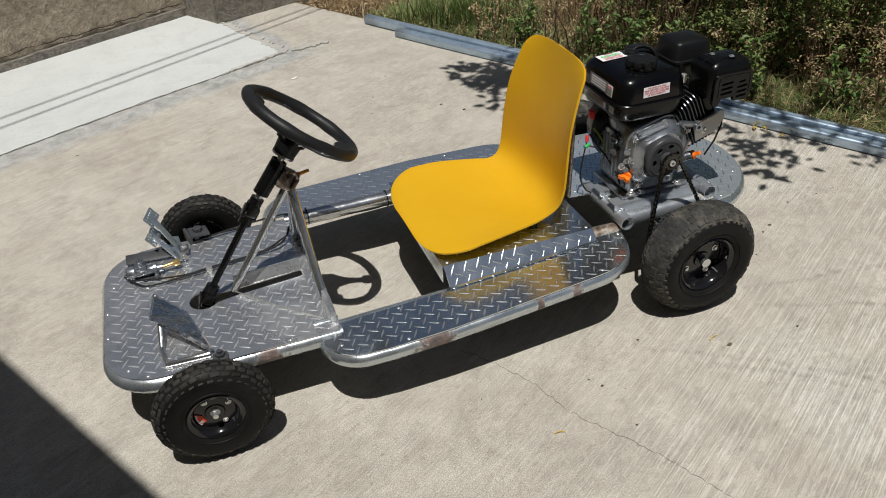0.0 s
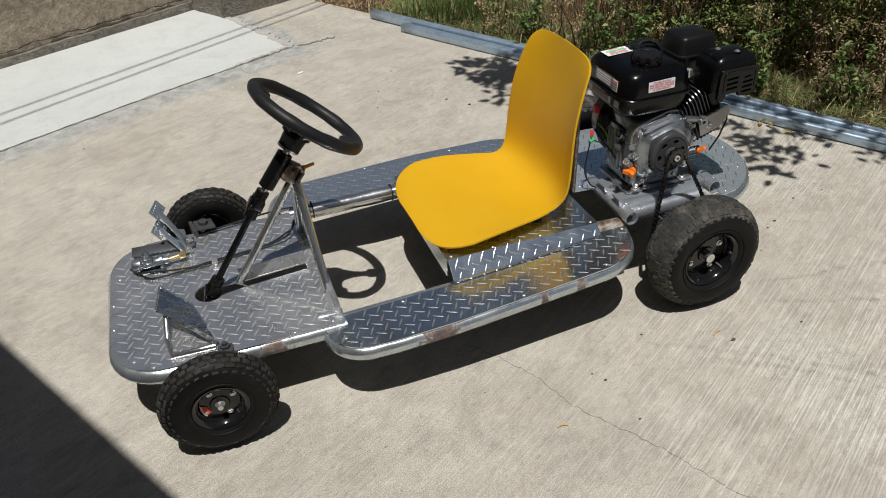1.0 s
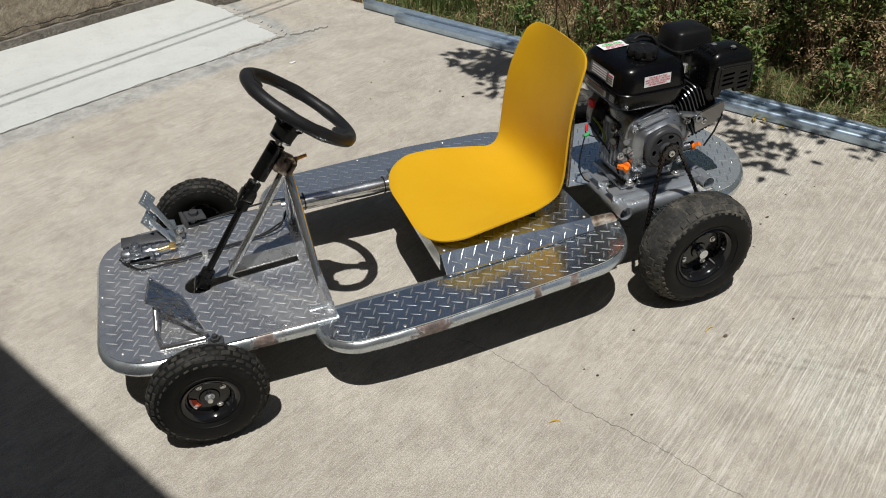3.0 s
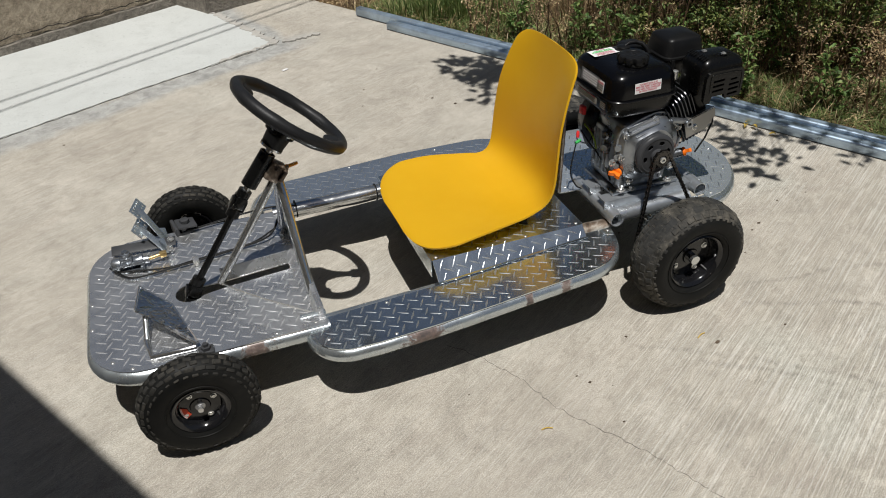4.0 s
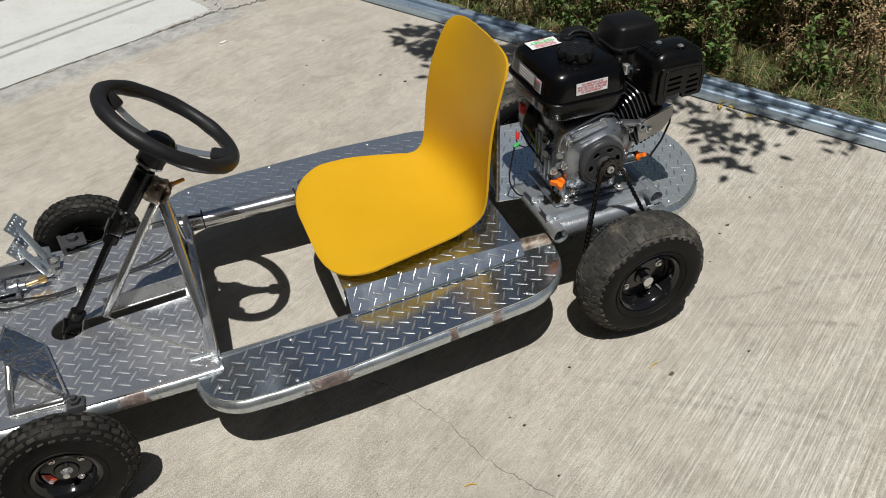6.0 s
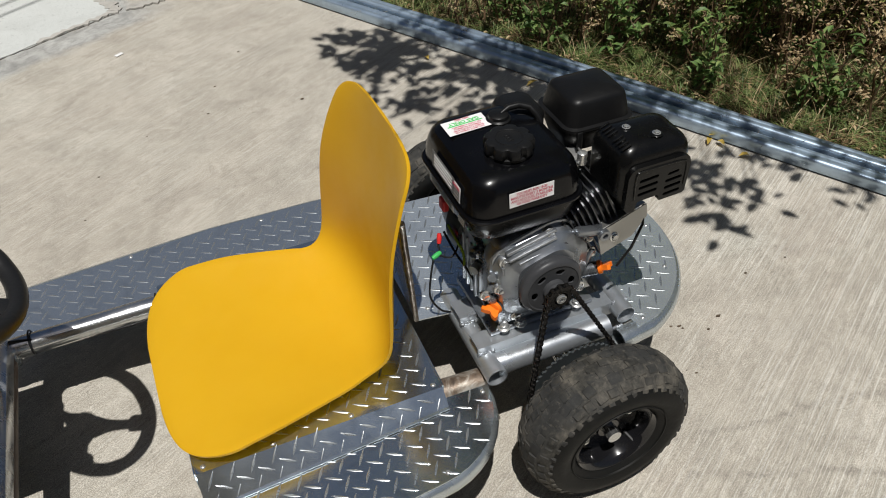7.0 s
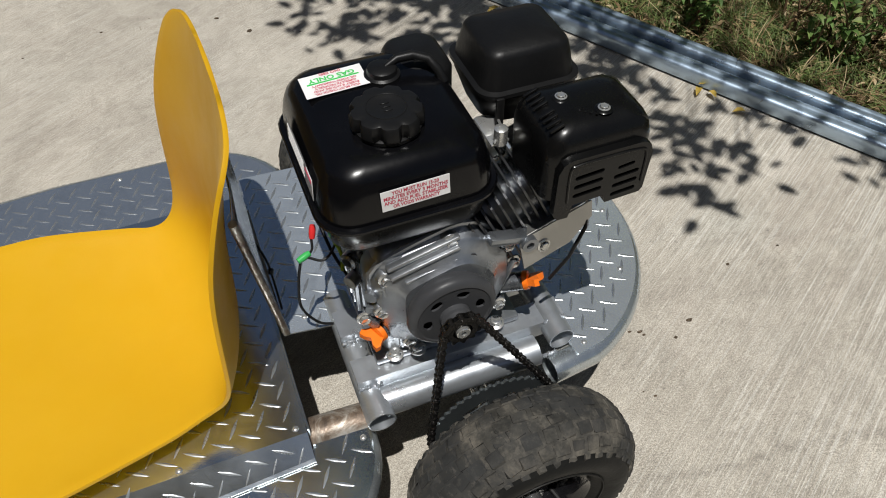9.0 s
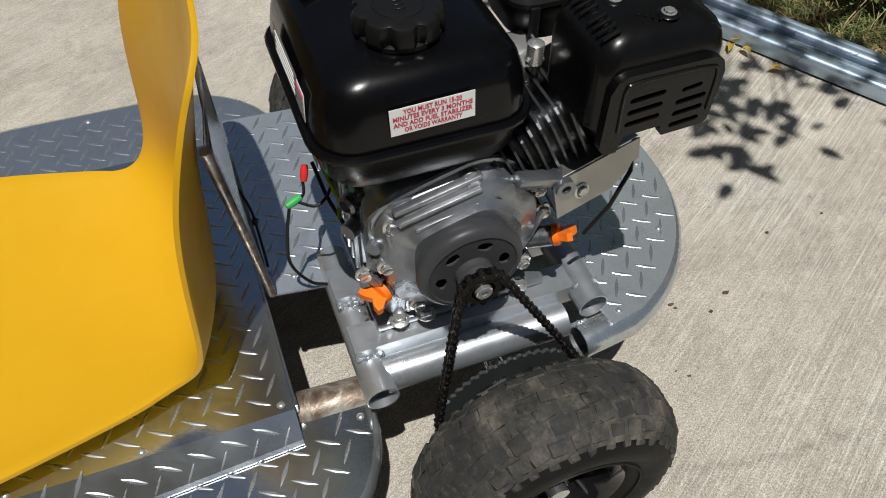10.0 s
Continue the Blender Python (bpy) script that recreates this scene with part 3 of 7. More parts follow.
def lettering(text, height, mat, m, parent, width=None, label=""):
    """Printed words as a thin mesh, centred at the pose, fitted to a width."""
    cu = bpy.data.curves.new("lettering", "FONT")
    cu.body, cu.size, cu.align_x, cu.align_y, cu.resolution_u = text, height, "CENTER", "CENTER", 2
    cu.offset = height * 0.030
    tmp = bpy.data.objects.new("lettering", cu)
    scene.collection.objects.link(tmp)
    me = bpy.data.meshes.new_from_object(tmp.evaluated_get(bpy.context.evaluated_depsgraph_get()))
    bpy.data.objects.remove(tmp)
    xs = [v.co.x for v in me.vertices]
    f = width / (max(xs) - min(xs)) if width else 1.0
    me.transform(m @ Matrix.Diagonal((f, 1, 1, 1)))
    me.materials.clear()
    me.materials.append(mat)
    ob = new("lettering", me)
    ob.parent = parent
    return tagged(ob, label)


def card(name, w, h, m, mat, parent, label=""):
    bm = bmesh.new()
    box(bm, (w, h, 0.0006), m, 0.0002, 1)
    return part(name, bm, mat, parent, label)


# ---------------- the yard ----------------
RAIL_A, RAIL_B = Vector((-0.03, 2.45, 0)), Vector((1.16, 0.40, 0))      # the edge of the paving, under the channels
RAIL_DIR = (RAIL_B - RAIL_A).normalized()
RAIL_OUT = Vector((-RAIL_DIR.y, RAIL_DIR.x, 0))                        # towards the garden


def ground_height(x, y):
    """The soil: level under the paving, a low uneven bank beyond it."""
    d = (Vector((x, y, 0)) - RAIL_A).dot(RAIL_OUT)
    if d < 0.05:
        return -0.02
    n = noise.noise(Vector((x * 3.1, y * 3.1, 0.3))) * 0.03 + noise.noise(Vector((x * 9, y * 9, 2))) * 0.012
    return -0.02 + min(d, 3.0) * 0.07 + n * min(1, d * 4)


def build_ground():
    bm = bmesh.new()
    ticks = [-600, -80, -20, -8] + [-3 + 0.12 * k for k in range(76)] + [8, 20, 80, 600]
    grid = [[bm.verts.new((x, y, ground_height(x, y) if abs(x) < 8 and abs(y) < 8 else -0.02)) for y in ticks] for x in ticks]
    for i in range(len(ticks) - 1):
        for j in range(len(ticks) - 1):
            bm.faces.new((grid[i][j], grid[i + 1][j], grid[i + 1][j + 1], grid[i][j + 1]))
    solo("ground", bm, DIRT, "dry brown garden soil with sparse litter", "ground", "structure")


def build_pavement():
    a, b = RAIL_A + RAIL_OUT * 0.08, RAIL_B + RAIL_OUT * 0.08
    far, near = a - RAIL_DIR * 2.2, b + RAIL_DIR * 8
    bm = bmesh.new()
    prism(bm, [(far.x, far.y), (-7, 4.6), (-9, -9), (near.x, near.y)][::-1], -0.10, 0.0)
    solo("pavement", bm, CONCRETE, "tan broom-finished concrete yard with stains", "pavement", "structure", smooth=False)


def ragged(a, b, width, z, step=0.03, seed=0, wander=0.006, thick=0.002):
    """A thin uneven strip between two ground points."""
    rng = random.Random(seed)
    a, b = Vector((*a, 0)), Vector((*b, 0))
    way = (b - a).normalized()
    out = Vector((-way.y, way.x, 0))
    n = max(2, int((b - a).length / step))
    one, two = [], []
    for k in range(n + 1):
        p = a + (b - a) * (k / n) + out * rng.uniform(-wander, wander)
        w = width * rng.uniform(0.35, 1.0) * (0.3 if k in (0, n) else 1)
        one.append((p + out * w).to_2d()), two.append((p - out * w).to_2d())
    bm = bmesh.new()
    prism(bm, [tuple(p) for p in one + two[::-1]], z - thick, z)
    return bm


SLAB_EDGE = [(-4.6, 0.36), (-1.85, 1.870), (-1.370, 2.117), (-0.637, 2.469)]


def build_slab():
    """The paler apron along the wall, a little proud of the yard, with its broken joint."""
    bm = bmesh.new()
    rng = random.Random(3)
    edge = []
    for (x0, y0), (x1, y1) in zip(SLAB_EDGE, SLAB_EDGE[1:]):
        n = max(2, int(math.hypot(x1 - x0, y1 - y0) / 0.04))
        edge += [(x0 + (x1 - x0) * k / n + rng.uniform(-0.004, 0.004), y0 + (y1 - y0) * k / n + rng.uniform(-0.005, 0.005)) for k in range(n)]
    edge.append(SLAB_EDGE[-1])
    back = []
    for (x0, y0), (x1, y1) in (((-0.655, 2.485), (-0.72, 2.70)), ((-0.72, 2.70), (-0.86, 3.06))):
        n = 12
        back += [(x0 + (x1 - x0) * k / n + rng.uniform(-0.003, 0.003), y0 + (y1 - y0) * k / n) for k in range(n)]
    back += [(-0.86, 3.06), (-1.02, 3.42), (-5.2, 1.20)]
    prism(bm, edge + back, 0.0, 0.004)
    solo("slab", bm, SLAB, "pale cement apron slab along the wall", "slab", "structure", smooth=False)
    for k, (p, q, w) in enumerate((((-0.630, 2.475), (-0.715, 2.70), 0.030), ((-0.715, 2.70), (-0.855, 3.06), 0.024), ((-0.855, 3.06), (-1.0, 3.33), 0.018), ((-0.93, 2.335), (-0.625, 2.480), 0.014), ((-0.60, 2.47), (-0.40, 2.52), 0.022))):
        solo("mortar_smear", ragged(p, q, w, 0.0062 + 0.0004 * k, 0.014, 40 + k, 0.010, 0.006), PATCH, "grey mortar smeared over the slab end", "mortar", "structure", smooth=False)
    for k, (p, q) in enumerate(zip(SLAB_EDGE, SLAB_EDGE[1:])):
        off = (0.002, -0.004)
        solo("joint", ragged((p[0] + off[0], p[1] + off[1]), (q[0] + off[0], q[1] + off[1]), 0.0024, 0.0012, 0.022, 20 + k, 0.004, 0.004), DARK, "dark ragged joint along the slab edge", "joint", "structure", smooth=False)


def wall(name, a, b, depth, high, plinth, mat, low_mat, label):
    """A rough wall from a to b, its back away from the yard, with a proud uneven foot."""
    a, b = Vector((*a, 0)), Vector((*b, 0))
    way = (b - a).normalized()
    out = Vector((-way.y, way.x, 0))
    bm = bmesh.new()
    n = max(2, int((b - a).length / 0.05))
    m = 26
    rows = []
    for j in range(m + 1):
        z = high * j / m - 0.03
        rows.append([bm.verts.new(a + way * ((b - a).length * i / n) + Vector((0, 0, z)) + out * (0.012 * noise.noise(Vector((i * 0.31, z * 6, len(name)))))) for i in range(n + 1)])
    for j in range(m):
        for i in range(n):
            bm.faces.new((rows[j][i], rows[j][i + 1], rows[j + 1][i + 1], rows[j + 1][i]))
    back = [[bm.verts.new(r[k].co + out * depth) for k in (0, -1)] for r in (rows[0], rows[-1])]
    bm.faces.new((rows[0][0], rows[-1][0], back[1][0], back[0][0]))
    bm.faces.new((rows[0][-1], back[0][1], back[1][1], rows[-1][-1]))
    bm.faces.new(rows[-1] + [back[1][1], back[1][0]])
    bm.faces.new((back[0][0], back[1][0], back[1][1], back[0][1]))
    ob = solo(name, bm, mat, label, "wall", "structure")
    if plinth:
        bm = bmesh.new()
        rng = random.Random(7)
        lo, hi, top = [], [], []
        for i in range(n + 1):
            p = a + way * ((b - a).length * i / n)
            h = plinth * (1 + 0.30 * noise.noise(Vector((i * 0.13, 1, 0))) + rng.uniform(-0.05, 0.05))
            o = -out * (0.016 + 0.008 * noise.noise(Vector((i * 0.4, 5, 0))))
            lo.append(bm.verts.new(p + o * 1.2 + Vector((0, 0, -0.02)))), hi.append(bm.verts.new(p + o + Vector((0, 0, h - 0.012)))), top.append(bm.verts.new(p + out * 0.02 + Vector((0, 0, h))))
        for i in range(n):
            bm.faces.new((lo[i], lo[i + 1], hi[i + 1], hi[i])), bm.faces.new((hi[i], hi[i + 1], top[i + 1], top[i]))
        part("plinth", bm, low_mat, ob, "coarse grey rendered foot of the wall")
    return ob


def build_walls():
    wall("wall_yard", (-5.2, 1.13), (-1.03, 3.345), 0.25, 1.3, 0.058, PLASTER, PLINTH, "rough tan plastered yard wall with a cracked grey foot")
    wall("wall_garden", (-0.89, 3.08), (0.30, 3.56), 0.4, 0.9, 0, PLINTH, PLINTH, "rough dark grey rendered block wall")
    wall("wall_return", (-1.05, 3.36), (-0.89, 3.08), 0.2, 0.9, 0, PLINTH, PLINTH, "rough dark grey end of the block wall")
    # the house beside the yard: its eave throws the shade over one corner
    e1, e2 = Vector((-1.76, 0.56, 0)) - shade_shift(2.78), Vector((-1.39, -0.08, 0)) - shade_shift(2.78)
    way = (e2 - e1).normalized()
    out = Vector((way.y, -way.x, 0))
    if out.x > 0:
        out = -out
    p, q = e1 - way * 2.2, e2 + way * 6
    house = thing("house", (p + q) / 2, "plain rendered house with a flat overhanging roof", "house")
    bm = bmesh.new()
    prism(bm, [tuple(v.to_2d()) for v in (p, q, q + out * 4, p + out * 4)], 2.6, 2.78)
    part("roof", bm, PATCH, house, "flat concrete roof slab", False)
    bm = bmesh.new()
    prism(bm, [tuple(v.to_2d()) for v in (p + out * 0.35 + way * 0.3, q + out * 0.35, q + out * 3.6, p + out * 3.6 + way * 0.3)], -0.02, 2.6)
    part("wall", bm, PLASTER, house, "tan plastered wall", False)


def build_wall_crack():
    """The jagged dark crack just above the foot of the yard wall."""
    rng = random.Random(17)
    a, b = Vector((-5.2, 1.13, 0)), Vector((-1.03, 3.345, 0))
    way = (b - a).normalized()
    out = Vector((-way.y, way.x, 0))
    n = 90
    pts, rad = [], []
    for k in range(n + 1):
        p = a + way * ((b - a).length * (0.45 + 0.545 * k / n)) - out * 0.0075
        pts.append(p + Vector((0, 0, 0.074 + 0.020 * noise.noise(Vector((k * 0.21, 3, 0))) + rng.uniform(-0.005, 0.005))))
        rad.append(rng.uniform(0.001, 0.0042))
    bm = bmesh.new()
    tube(bm, pts, rad, 5)
    solo("crack", bm, DARK, "jagged dark crack above the wall foot", "crack", "structure")


def build_twigs():
    for x, y, q, l in ((-0.013, -0.113, 200, 0.030), (-0.520, -0.250, 170, 0.026)):
        bm = bmesh.new()
        c, s = math.cos(radians(q)) * l, math.sin(radians(q)) * l
        tube(bm, eased([(x, y, 0.002), (x + c * 0.5, y + s * 0.5 + 0.002, 0.004), (x + c, y + s, 0.002)]), 0.0015, 6)
        solo("dry_twig", bm, FALLEN, "short yellow dry twig on the concrete", "twig", group="dry twigs")


def build_rails():
    """Galvanised steel channels lying along the edge of the paving."""
    def channel(name, start, length, offset, z, w, h, flip, label):
        # an open section with rolled lips and a ribbed web
        k = -1 if flip else 1
        r = w * 0.22
        half = [(w / 2 - 0.008, 0.004), (w / 2 - 0.003, 0.0), (w / 2, 0.004)] + [(w / 2 - r + r * math.cos(q), h - r + r * math.sin(q)) for q in (0, 0.4, 0.8, 1.2, 1.57)]
        half += [(w * 0.12, h), (w * 0.075, h - 0.0012), (w * 0.02, h - 0.0016)]
        sec = half + [(-x, y) for x, y in half[::-1]]
        if not flip:
            sec = [(x, h - y) for x, y in sec]
        bm = bmesh.new()
        n = 40
        rings = []
        for i in range(n + 1):
            c = RAIL_A + RAIL_DIR * (start + length * i / n) + RAIL_OUT * (offset + 0.0025 * math.sin(i * 0.4 + offset * 90)) + Vector((0, 0, z))
            rings.append([bm.verts.new(c + RAIL_OUT * x + Vector((0, 0, y))) for x, y in sec])
        for a, b in zip(rings, rings[1:]):
            for j in range(len(sec) - 1):
                bm.faces.new((a[j], a[j + 1], b[j + 1], b[j]))
        ob = solo(name, bm, GALV_RAIL, label, "steel channel", group="channels along the paving")
        sol = ob.modifiers.new("thickness", "SOLIDIFY")
        sol.thickness, sol.offset = 0.0018, 0
    label = "galvanised steel channel lying along the concrete edge"
    channel("steel_channel", 0.0, 4.6, -0.023, 0.004, 0.046, 0.036, True, label)
    channel("steel_channel", -0.28, 4.9, 0.036, 0.005, 0.040, 0.042, True, label)


def build_cables():
    """Two overhead cables whose shadows cross the apron."""
    for a, b, h in (((-1.847, 2.273), (-0.667, 2.966), 3.1), ((-1.839, 2.164), (-0.331, 3.071), 3.0)):
        p, q = Vector((*a, 0)), Vector((*b, 0))
        way = (q - p).normalized()
        p, q = p - way * 4 - shade_shift(h) + Vector((0, 0, h)), q + way * 4 - shade_shift(h) + Vector((0, 0, h))
        bm = bmesh.new()
        tube(bm, [p + (q - p) * (k / 12) for k in range(13)], 0.0065, 8)
        solo("overhead_cable", bm, WIRE, "black overhead cable stretched above the yard", "cable", group="overhead cables")


def build_litter():
    rng = random.Random(11)
    crack = [(-0.64, 0.10), (-0.58, 0.027), (-0.518, -0.086), (-0.48, -0.201), (-0.43, -0.28), (-0.367, -0.375), (-0.298, -0.516), (-0.2, -0.7)]
    whole = bmesh.new()
    for k, (p, q) in enumerate(zip(crack, crack[1:])):
        piece = ragged(p, q, 0.0005, 0.0005, 0.012, 60 + k, 0.004, 0.0044)
        data = bpy.data.meshes.new("crack_piece")
        piece.to_mesh(data)
        piece.free()
        whole.from_mesh(data)
        bpy.data.meshes.remove(data)
    solo("crack", whole, DARK, "hairline crack in the concrete", "crack", "structure", smooth=False)
    spots = [(-0.005, -0.154, 0.006), (0.452, 0.248, 0.005), (-0.371, -0.156, 0.004), (-0.362, -0.293, 0.003), (0.357, 0.258, 0.004), (0.313, 0.137, 0.003), (-0.151, 1.542, 0.005),
             (-1.592, 1.716, 0.004), (-0.082, 1.452, 0.006), (0.36, 0.25, 0.003), (0.34, 0.265, 0.003)]
    spots += [(rng.uniform(-1.4, 1.0), rng.uniform(-0.7, 2.0), rng.choice((0.0012, 0.0018, 0.0025, 0.0035))) for _ in range(90)]
    bm = bmesh.new()
    for x, y, r in spots:
        if (Vector((x, y, 0)) - RAIL_A).dot(RAIL_OUT) > -0.06:
            continue
        made = bmesh.ops.create_icosphere(bm, subdivisions=1, radius=r, matrix=Matrix.Translation((x, y, r * 0.3)) @ Matrix.Diagonal((1.3, 0.8, 0.5, 1)))["verts"]
        for v in made:
            v.co += Vector([rng.uniform(-0.25, 0.25) * r for _ in range(3)])
    solo("soil_crumbs", bm, CRUMB, "scattered dark crumbs of soil and bark on concrete", "litter", "stuff")
    bm = bmesh.new()
    box(bm, (0.03, 0.014, 0.003), pose(-0.659, 2.109, 0.003, 0, 0, 30), 0.001)
    solo("paint_fleck", bm, PAPER, "small white fleck lying on the concrete", "litter")


def leaf_blade(bm, at, length, width, way, up, fold=0.25, cup=0.15):
    """A pointed oval leaf of eight faces, folded along its midrib."""
    way, up = Vector(way).normalized(), Vector(up)
    up = (up - way * up.dot(way)).normalized()
    side = way.cross(up)
    at = Vector(at)
    mid = [at + way * (length * t) + up * (cup * length * math.sin(t * 3.0)) for t in (0, 0.3, 0.65, 1.0)]
    edge = [(0.3, 0.85), (0.65, 0.75)]
    vm = [bm.verts.new(p) for p in mid]
    for s in (-1, 1):
        ve = [bm.verts.new(mid[k + 1] + side * (s * width * 0.5 * w) + up * (fold * width * w)) for k, (t, w) in enumerate(edge)]
        a, b = (lambda *f: bm.faces.new(f)), None
        a(vm[0], ve[0], vm[1]), a(vm[1], ve[0], ve[1], vm[2]), a(vm[2], ve[1], vm[3])


def build_fallen_leaves():
    rng = random.Random(5)
    for x, y, n in ((0.848, 0.808, 3), (0.905, 0.70, 1), (0.52, 1.30, 1), (0.30, 1.62, 1)):
        for k in range(n):
            bm = bmesh.new()
            q = rng.uniform(0, 6.28)
            leaf_blade(bm, (x + rng.uniform(-0.02, 0.02) * (n > 1), y + rng.uniform(-0.015, 0.015) * (n > 1), 0.004 + 0.004 * k), rng.uniform(0.025, 0.045), 0.018, (math.cos(q), math.sin(q), 0.12), (0, 0, 1))
            ob = solo("fallen_leaf", bm, FALLEN, "curled yellow fallen leaf on concrete", "leaf", group="fallen leaves")


build_ground(), build_pavement(), build_slab(), build_walls(), build_rails(), build_cables(), build_litter(), build_fallen_leaves(), build_wall_crack(), build_twigs()

# ---------------- the go-kart ----------------
DECK, REAR = 0.190, 0.244            # heights of the foot deck and of the engine deck
MID = 0.340                          # the middle line of the kart
kart = thing("go_kart", (-0.6, MID, 0), "home-built go-kart of diamond plate and galvanised tube", "go-kart")


# the near footboard rises towards the tail
RISE = 0.040
TILT = Matrix(((1, 0, 0, 0), (0, 1, 0, 0), (RISE, 0, 1, RISE * 0.82 - 0.004), (0, 0, 0, 1)))


def shade_below(ob):
    """Darkens the faces that look down, to deepen the shade under the decks."""
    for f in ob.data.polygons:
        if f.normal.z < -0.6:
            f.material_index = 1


def deck(name, outline, z, holes=(), thick=0.003, label="", mat=PLATE, lug=PLATE_LUG, lean=Matrix()):
    bm = bmesh.new()
    prism(bm, outline, z - thick, z, holes, lean)
    ob = part(name, bm, [mat, UNDERSHADE], kart, label, False)
    shade_below(ob)
    tread = part("tread_pattern", lugs(outline, holes, lean @ Matrix.Translation((0, 0, z))), lug, ob, "raised lozenge lugs")
    tagged(tread, kind="stuff")
    return ob


def rivets(spots, parent, z, lean=Matrix()):
    for x, y in spots:
        share("rivet", RIVET, Matrix.Translation(lean @ Vector((x, y, z))), parent)


# front deck, with the opening for the steering shaft and its slot
front_out = arc(-1.327, 0.195, 0.12, 180, 270, 8) + [(-0.935, 0.075), (-0.935, 0.604)] + arc(-1.327, 0.484, 0.12, 90, 180, 8)
front_hole = arc(-1.217, 0.314, 0.036, 25, 325, 14) + [(-1.14, 0.302), (-0.972, 0.318), (-0.972, 0.345), (-1.14, 0.330)]
front = deck("front_deck", front_out, DECK, [front_hole], 0.003, "scuffed dull diamond-plate front floor", mat=PLATE_DULL, lug=LUG_GLINT)
rivets([(-1.441, 0.352), (-1.441, 0.257), (-1.40, 0.125), (-1.425, 0.46), (-1.36, 0.09), (-1.05, 0.085), (-0.96, 0.09)], front, DECK)
bm = bmesh.new()
box(bm, (0.17, 0.0025, 0.034), pose(-1.055, 0.345, DECK + 0.014, -18, 0, 4.5), 0.0008)
part("slot_flange", bm, PLATE_DULL, front, "bent-up plate edge beside the slot", False)
# side planks
near_out = arc(-0.886, 0.072, 0.095, 180, 270, 8) + [(-0.84, -0.0265), (-0.70, -0.026), (-0.555, -0.018), (-0.40, -0.008)] + arc(-0.308, 0.142, 0.143, 272, 352, 8) + [(-0.160, 0.150), (-0.238, 0.148), (-0.243, 0.132), (-0.66, 0.117), (-0.662, 0.1075), (-0.933, 0.1065), (-0.933, 0.0735), (-0.981, 0.0735)]
near_plank = deck("side_deck", near_out, DECK, (), 0.003, "diamond-plate footboard with a rounded end", lean=TILT)
rivets([(-0.800, -0.016), (-0.52, -0.006), (-0.290, 0.014), (-0.945, 0.030), (-0.177, 0.130), (-0.788, 0.098)], near_plank, DECK, TILT)
far_out = [(-0.99, 0.622), (-0.155, 0.612)] + arc(-0.30, 0.64, 0.142, 0, 90, 8) + [(-0.53, 0.785)] + arc(-0.88, 0.632, 0.125, 98, 180, 8)
far_plank = deck("side_deck", far_out, DECK, (), 0.003, "diamond-plate footboard on the far rail", mat=PLATE_FAR)
rivets([(-0.70, 0.765), (-0.42, 0.768), (-0.92, 0.73)], far_plank, DECK)
# engine deck
rear_out = [(-0.229, 0.300), (-0.165, 0.292), (0.10, 0.270), (0.127, 0.124)] + arc(0.085, 0.365, 0.230, -68, 90, 40, 0.250) + [(-0.229, 0.632)]
rear = deck("engine_deck", rear_out, REAR, (), 0.003, "diamond-plate engine deck with a rounded tail", mat=PLATE_PALE)
rivets([(0.143, 0.139), (0.255, 0.235), (0.29, 0.35), (-0.20, 0.32), (0.24, 0.5)], rear, REAR)


def rail_along(name, pts, r, mat, label, **kw):
    bm = bmesh.new()
    tube(bm, pts, r, 16, **kw)
    return part(name, bm, mat, kart, label)


def inset(pts, z, grow=0.008):
    c = Vector((sum(p[0] for p in pts) / len(pts), sum(p[1] for p in pts) / len(pts)))
    out = []
    for k, p in enumerate(pts):
        a, b = Vector(pts[max(k - 1, 0)]), Vector(pts[min(k + 1, len(pts) - 1)])
        w = (b - a).normalized()
        o = Vector((w.y, -w.x))
        out.append((p[0] + o.x * grow, p[1] + o.y * grow, z))
    return out


TR = 0.0205
near_edge = arc(-0.886, 0.072, 0.083, 180, 270, 10) + [(-0.84, -0.0145), (-0.70, -0.014), (-0.555, -0.006), (-0.40, 0.004)] + arc(-0.308, 0.142, 0.131, 272, 360, 10)
rail_along("edge_rail", [TILT @ Vector(p) for p in inset(near_edge, DECK - 0.022, 0.0)], TR, GALV_BURNT, "bent galvanised tube edging with brown weld marks")
far_edge = [(-0.155, 0.64)] + arc(-0.30, 0.64, 0.142, 0, 90, 8) + [(-0.53, 0.785)] + arc(-0.88, 0.632, 0.125, 98, 180, 8)
rail_along("edge_rail", inset(far_edge, DECK - 0.022, 0.0), TR, GALV, "bent galvanised tube edging")
front_edge = [(-0.93, 0.088), (-1.15, 0.088)] + arc(-1.327, 0.195, 0.110, 270, 180, 8) + arc(-1.327, 0.484, 0.110, 180, 90, 8) + [(-0.93, 0.594)]
rail_along("front_rail", inset(front_edge, DECK - 0.022, -0.001), TR, GALV_BURNT, "bent galvanised tube round the front deck")
rail_along("inner_rail", [(-0.965, 0.603, 0.180), (-0.64, 0.602, 0.184), (-0.30, 0.602, 0.186)], 0.0215, CHROME, "bright steel inner tube")
rail_along("inner_rail", [(-1.0, 0.118, 0.158), (-0.24, 0.118, 0.180)], 0.018, GALV, "galvanised inner tube under the footboard")
rear_edge = [(0.088, 0.128)] + arc(0.085, 0.365, 0.2215, -72, 92, 40, 0.241) + [(-0.22, 0.605)]
rail_along("tail_rail", [(x, y, REAR - 0.0225) for x, y in rear_edge], TR, GALV, "bent galvanised tube round the tail", hollow=0.002)
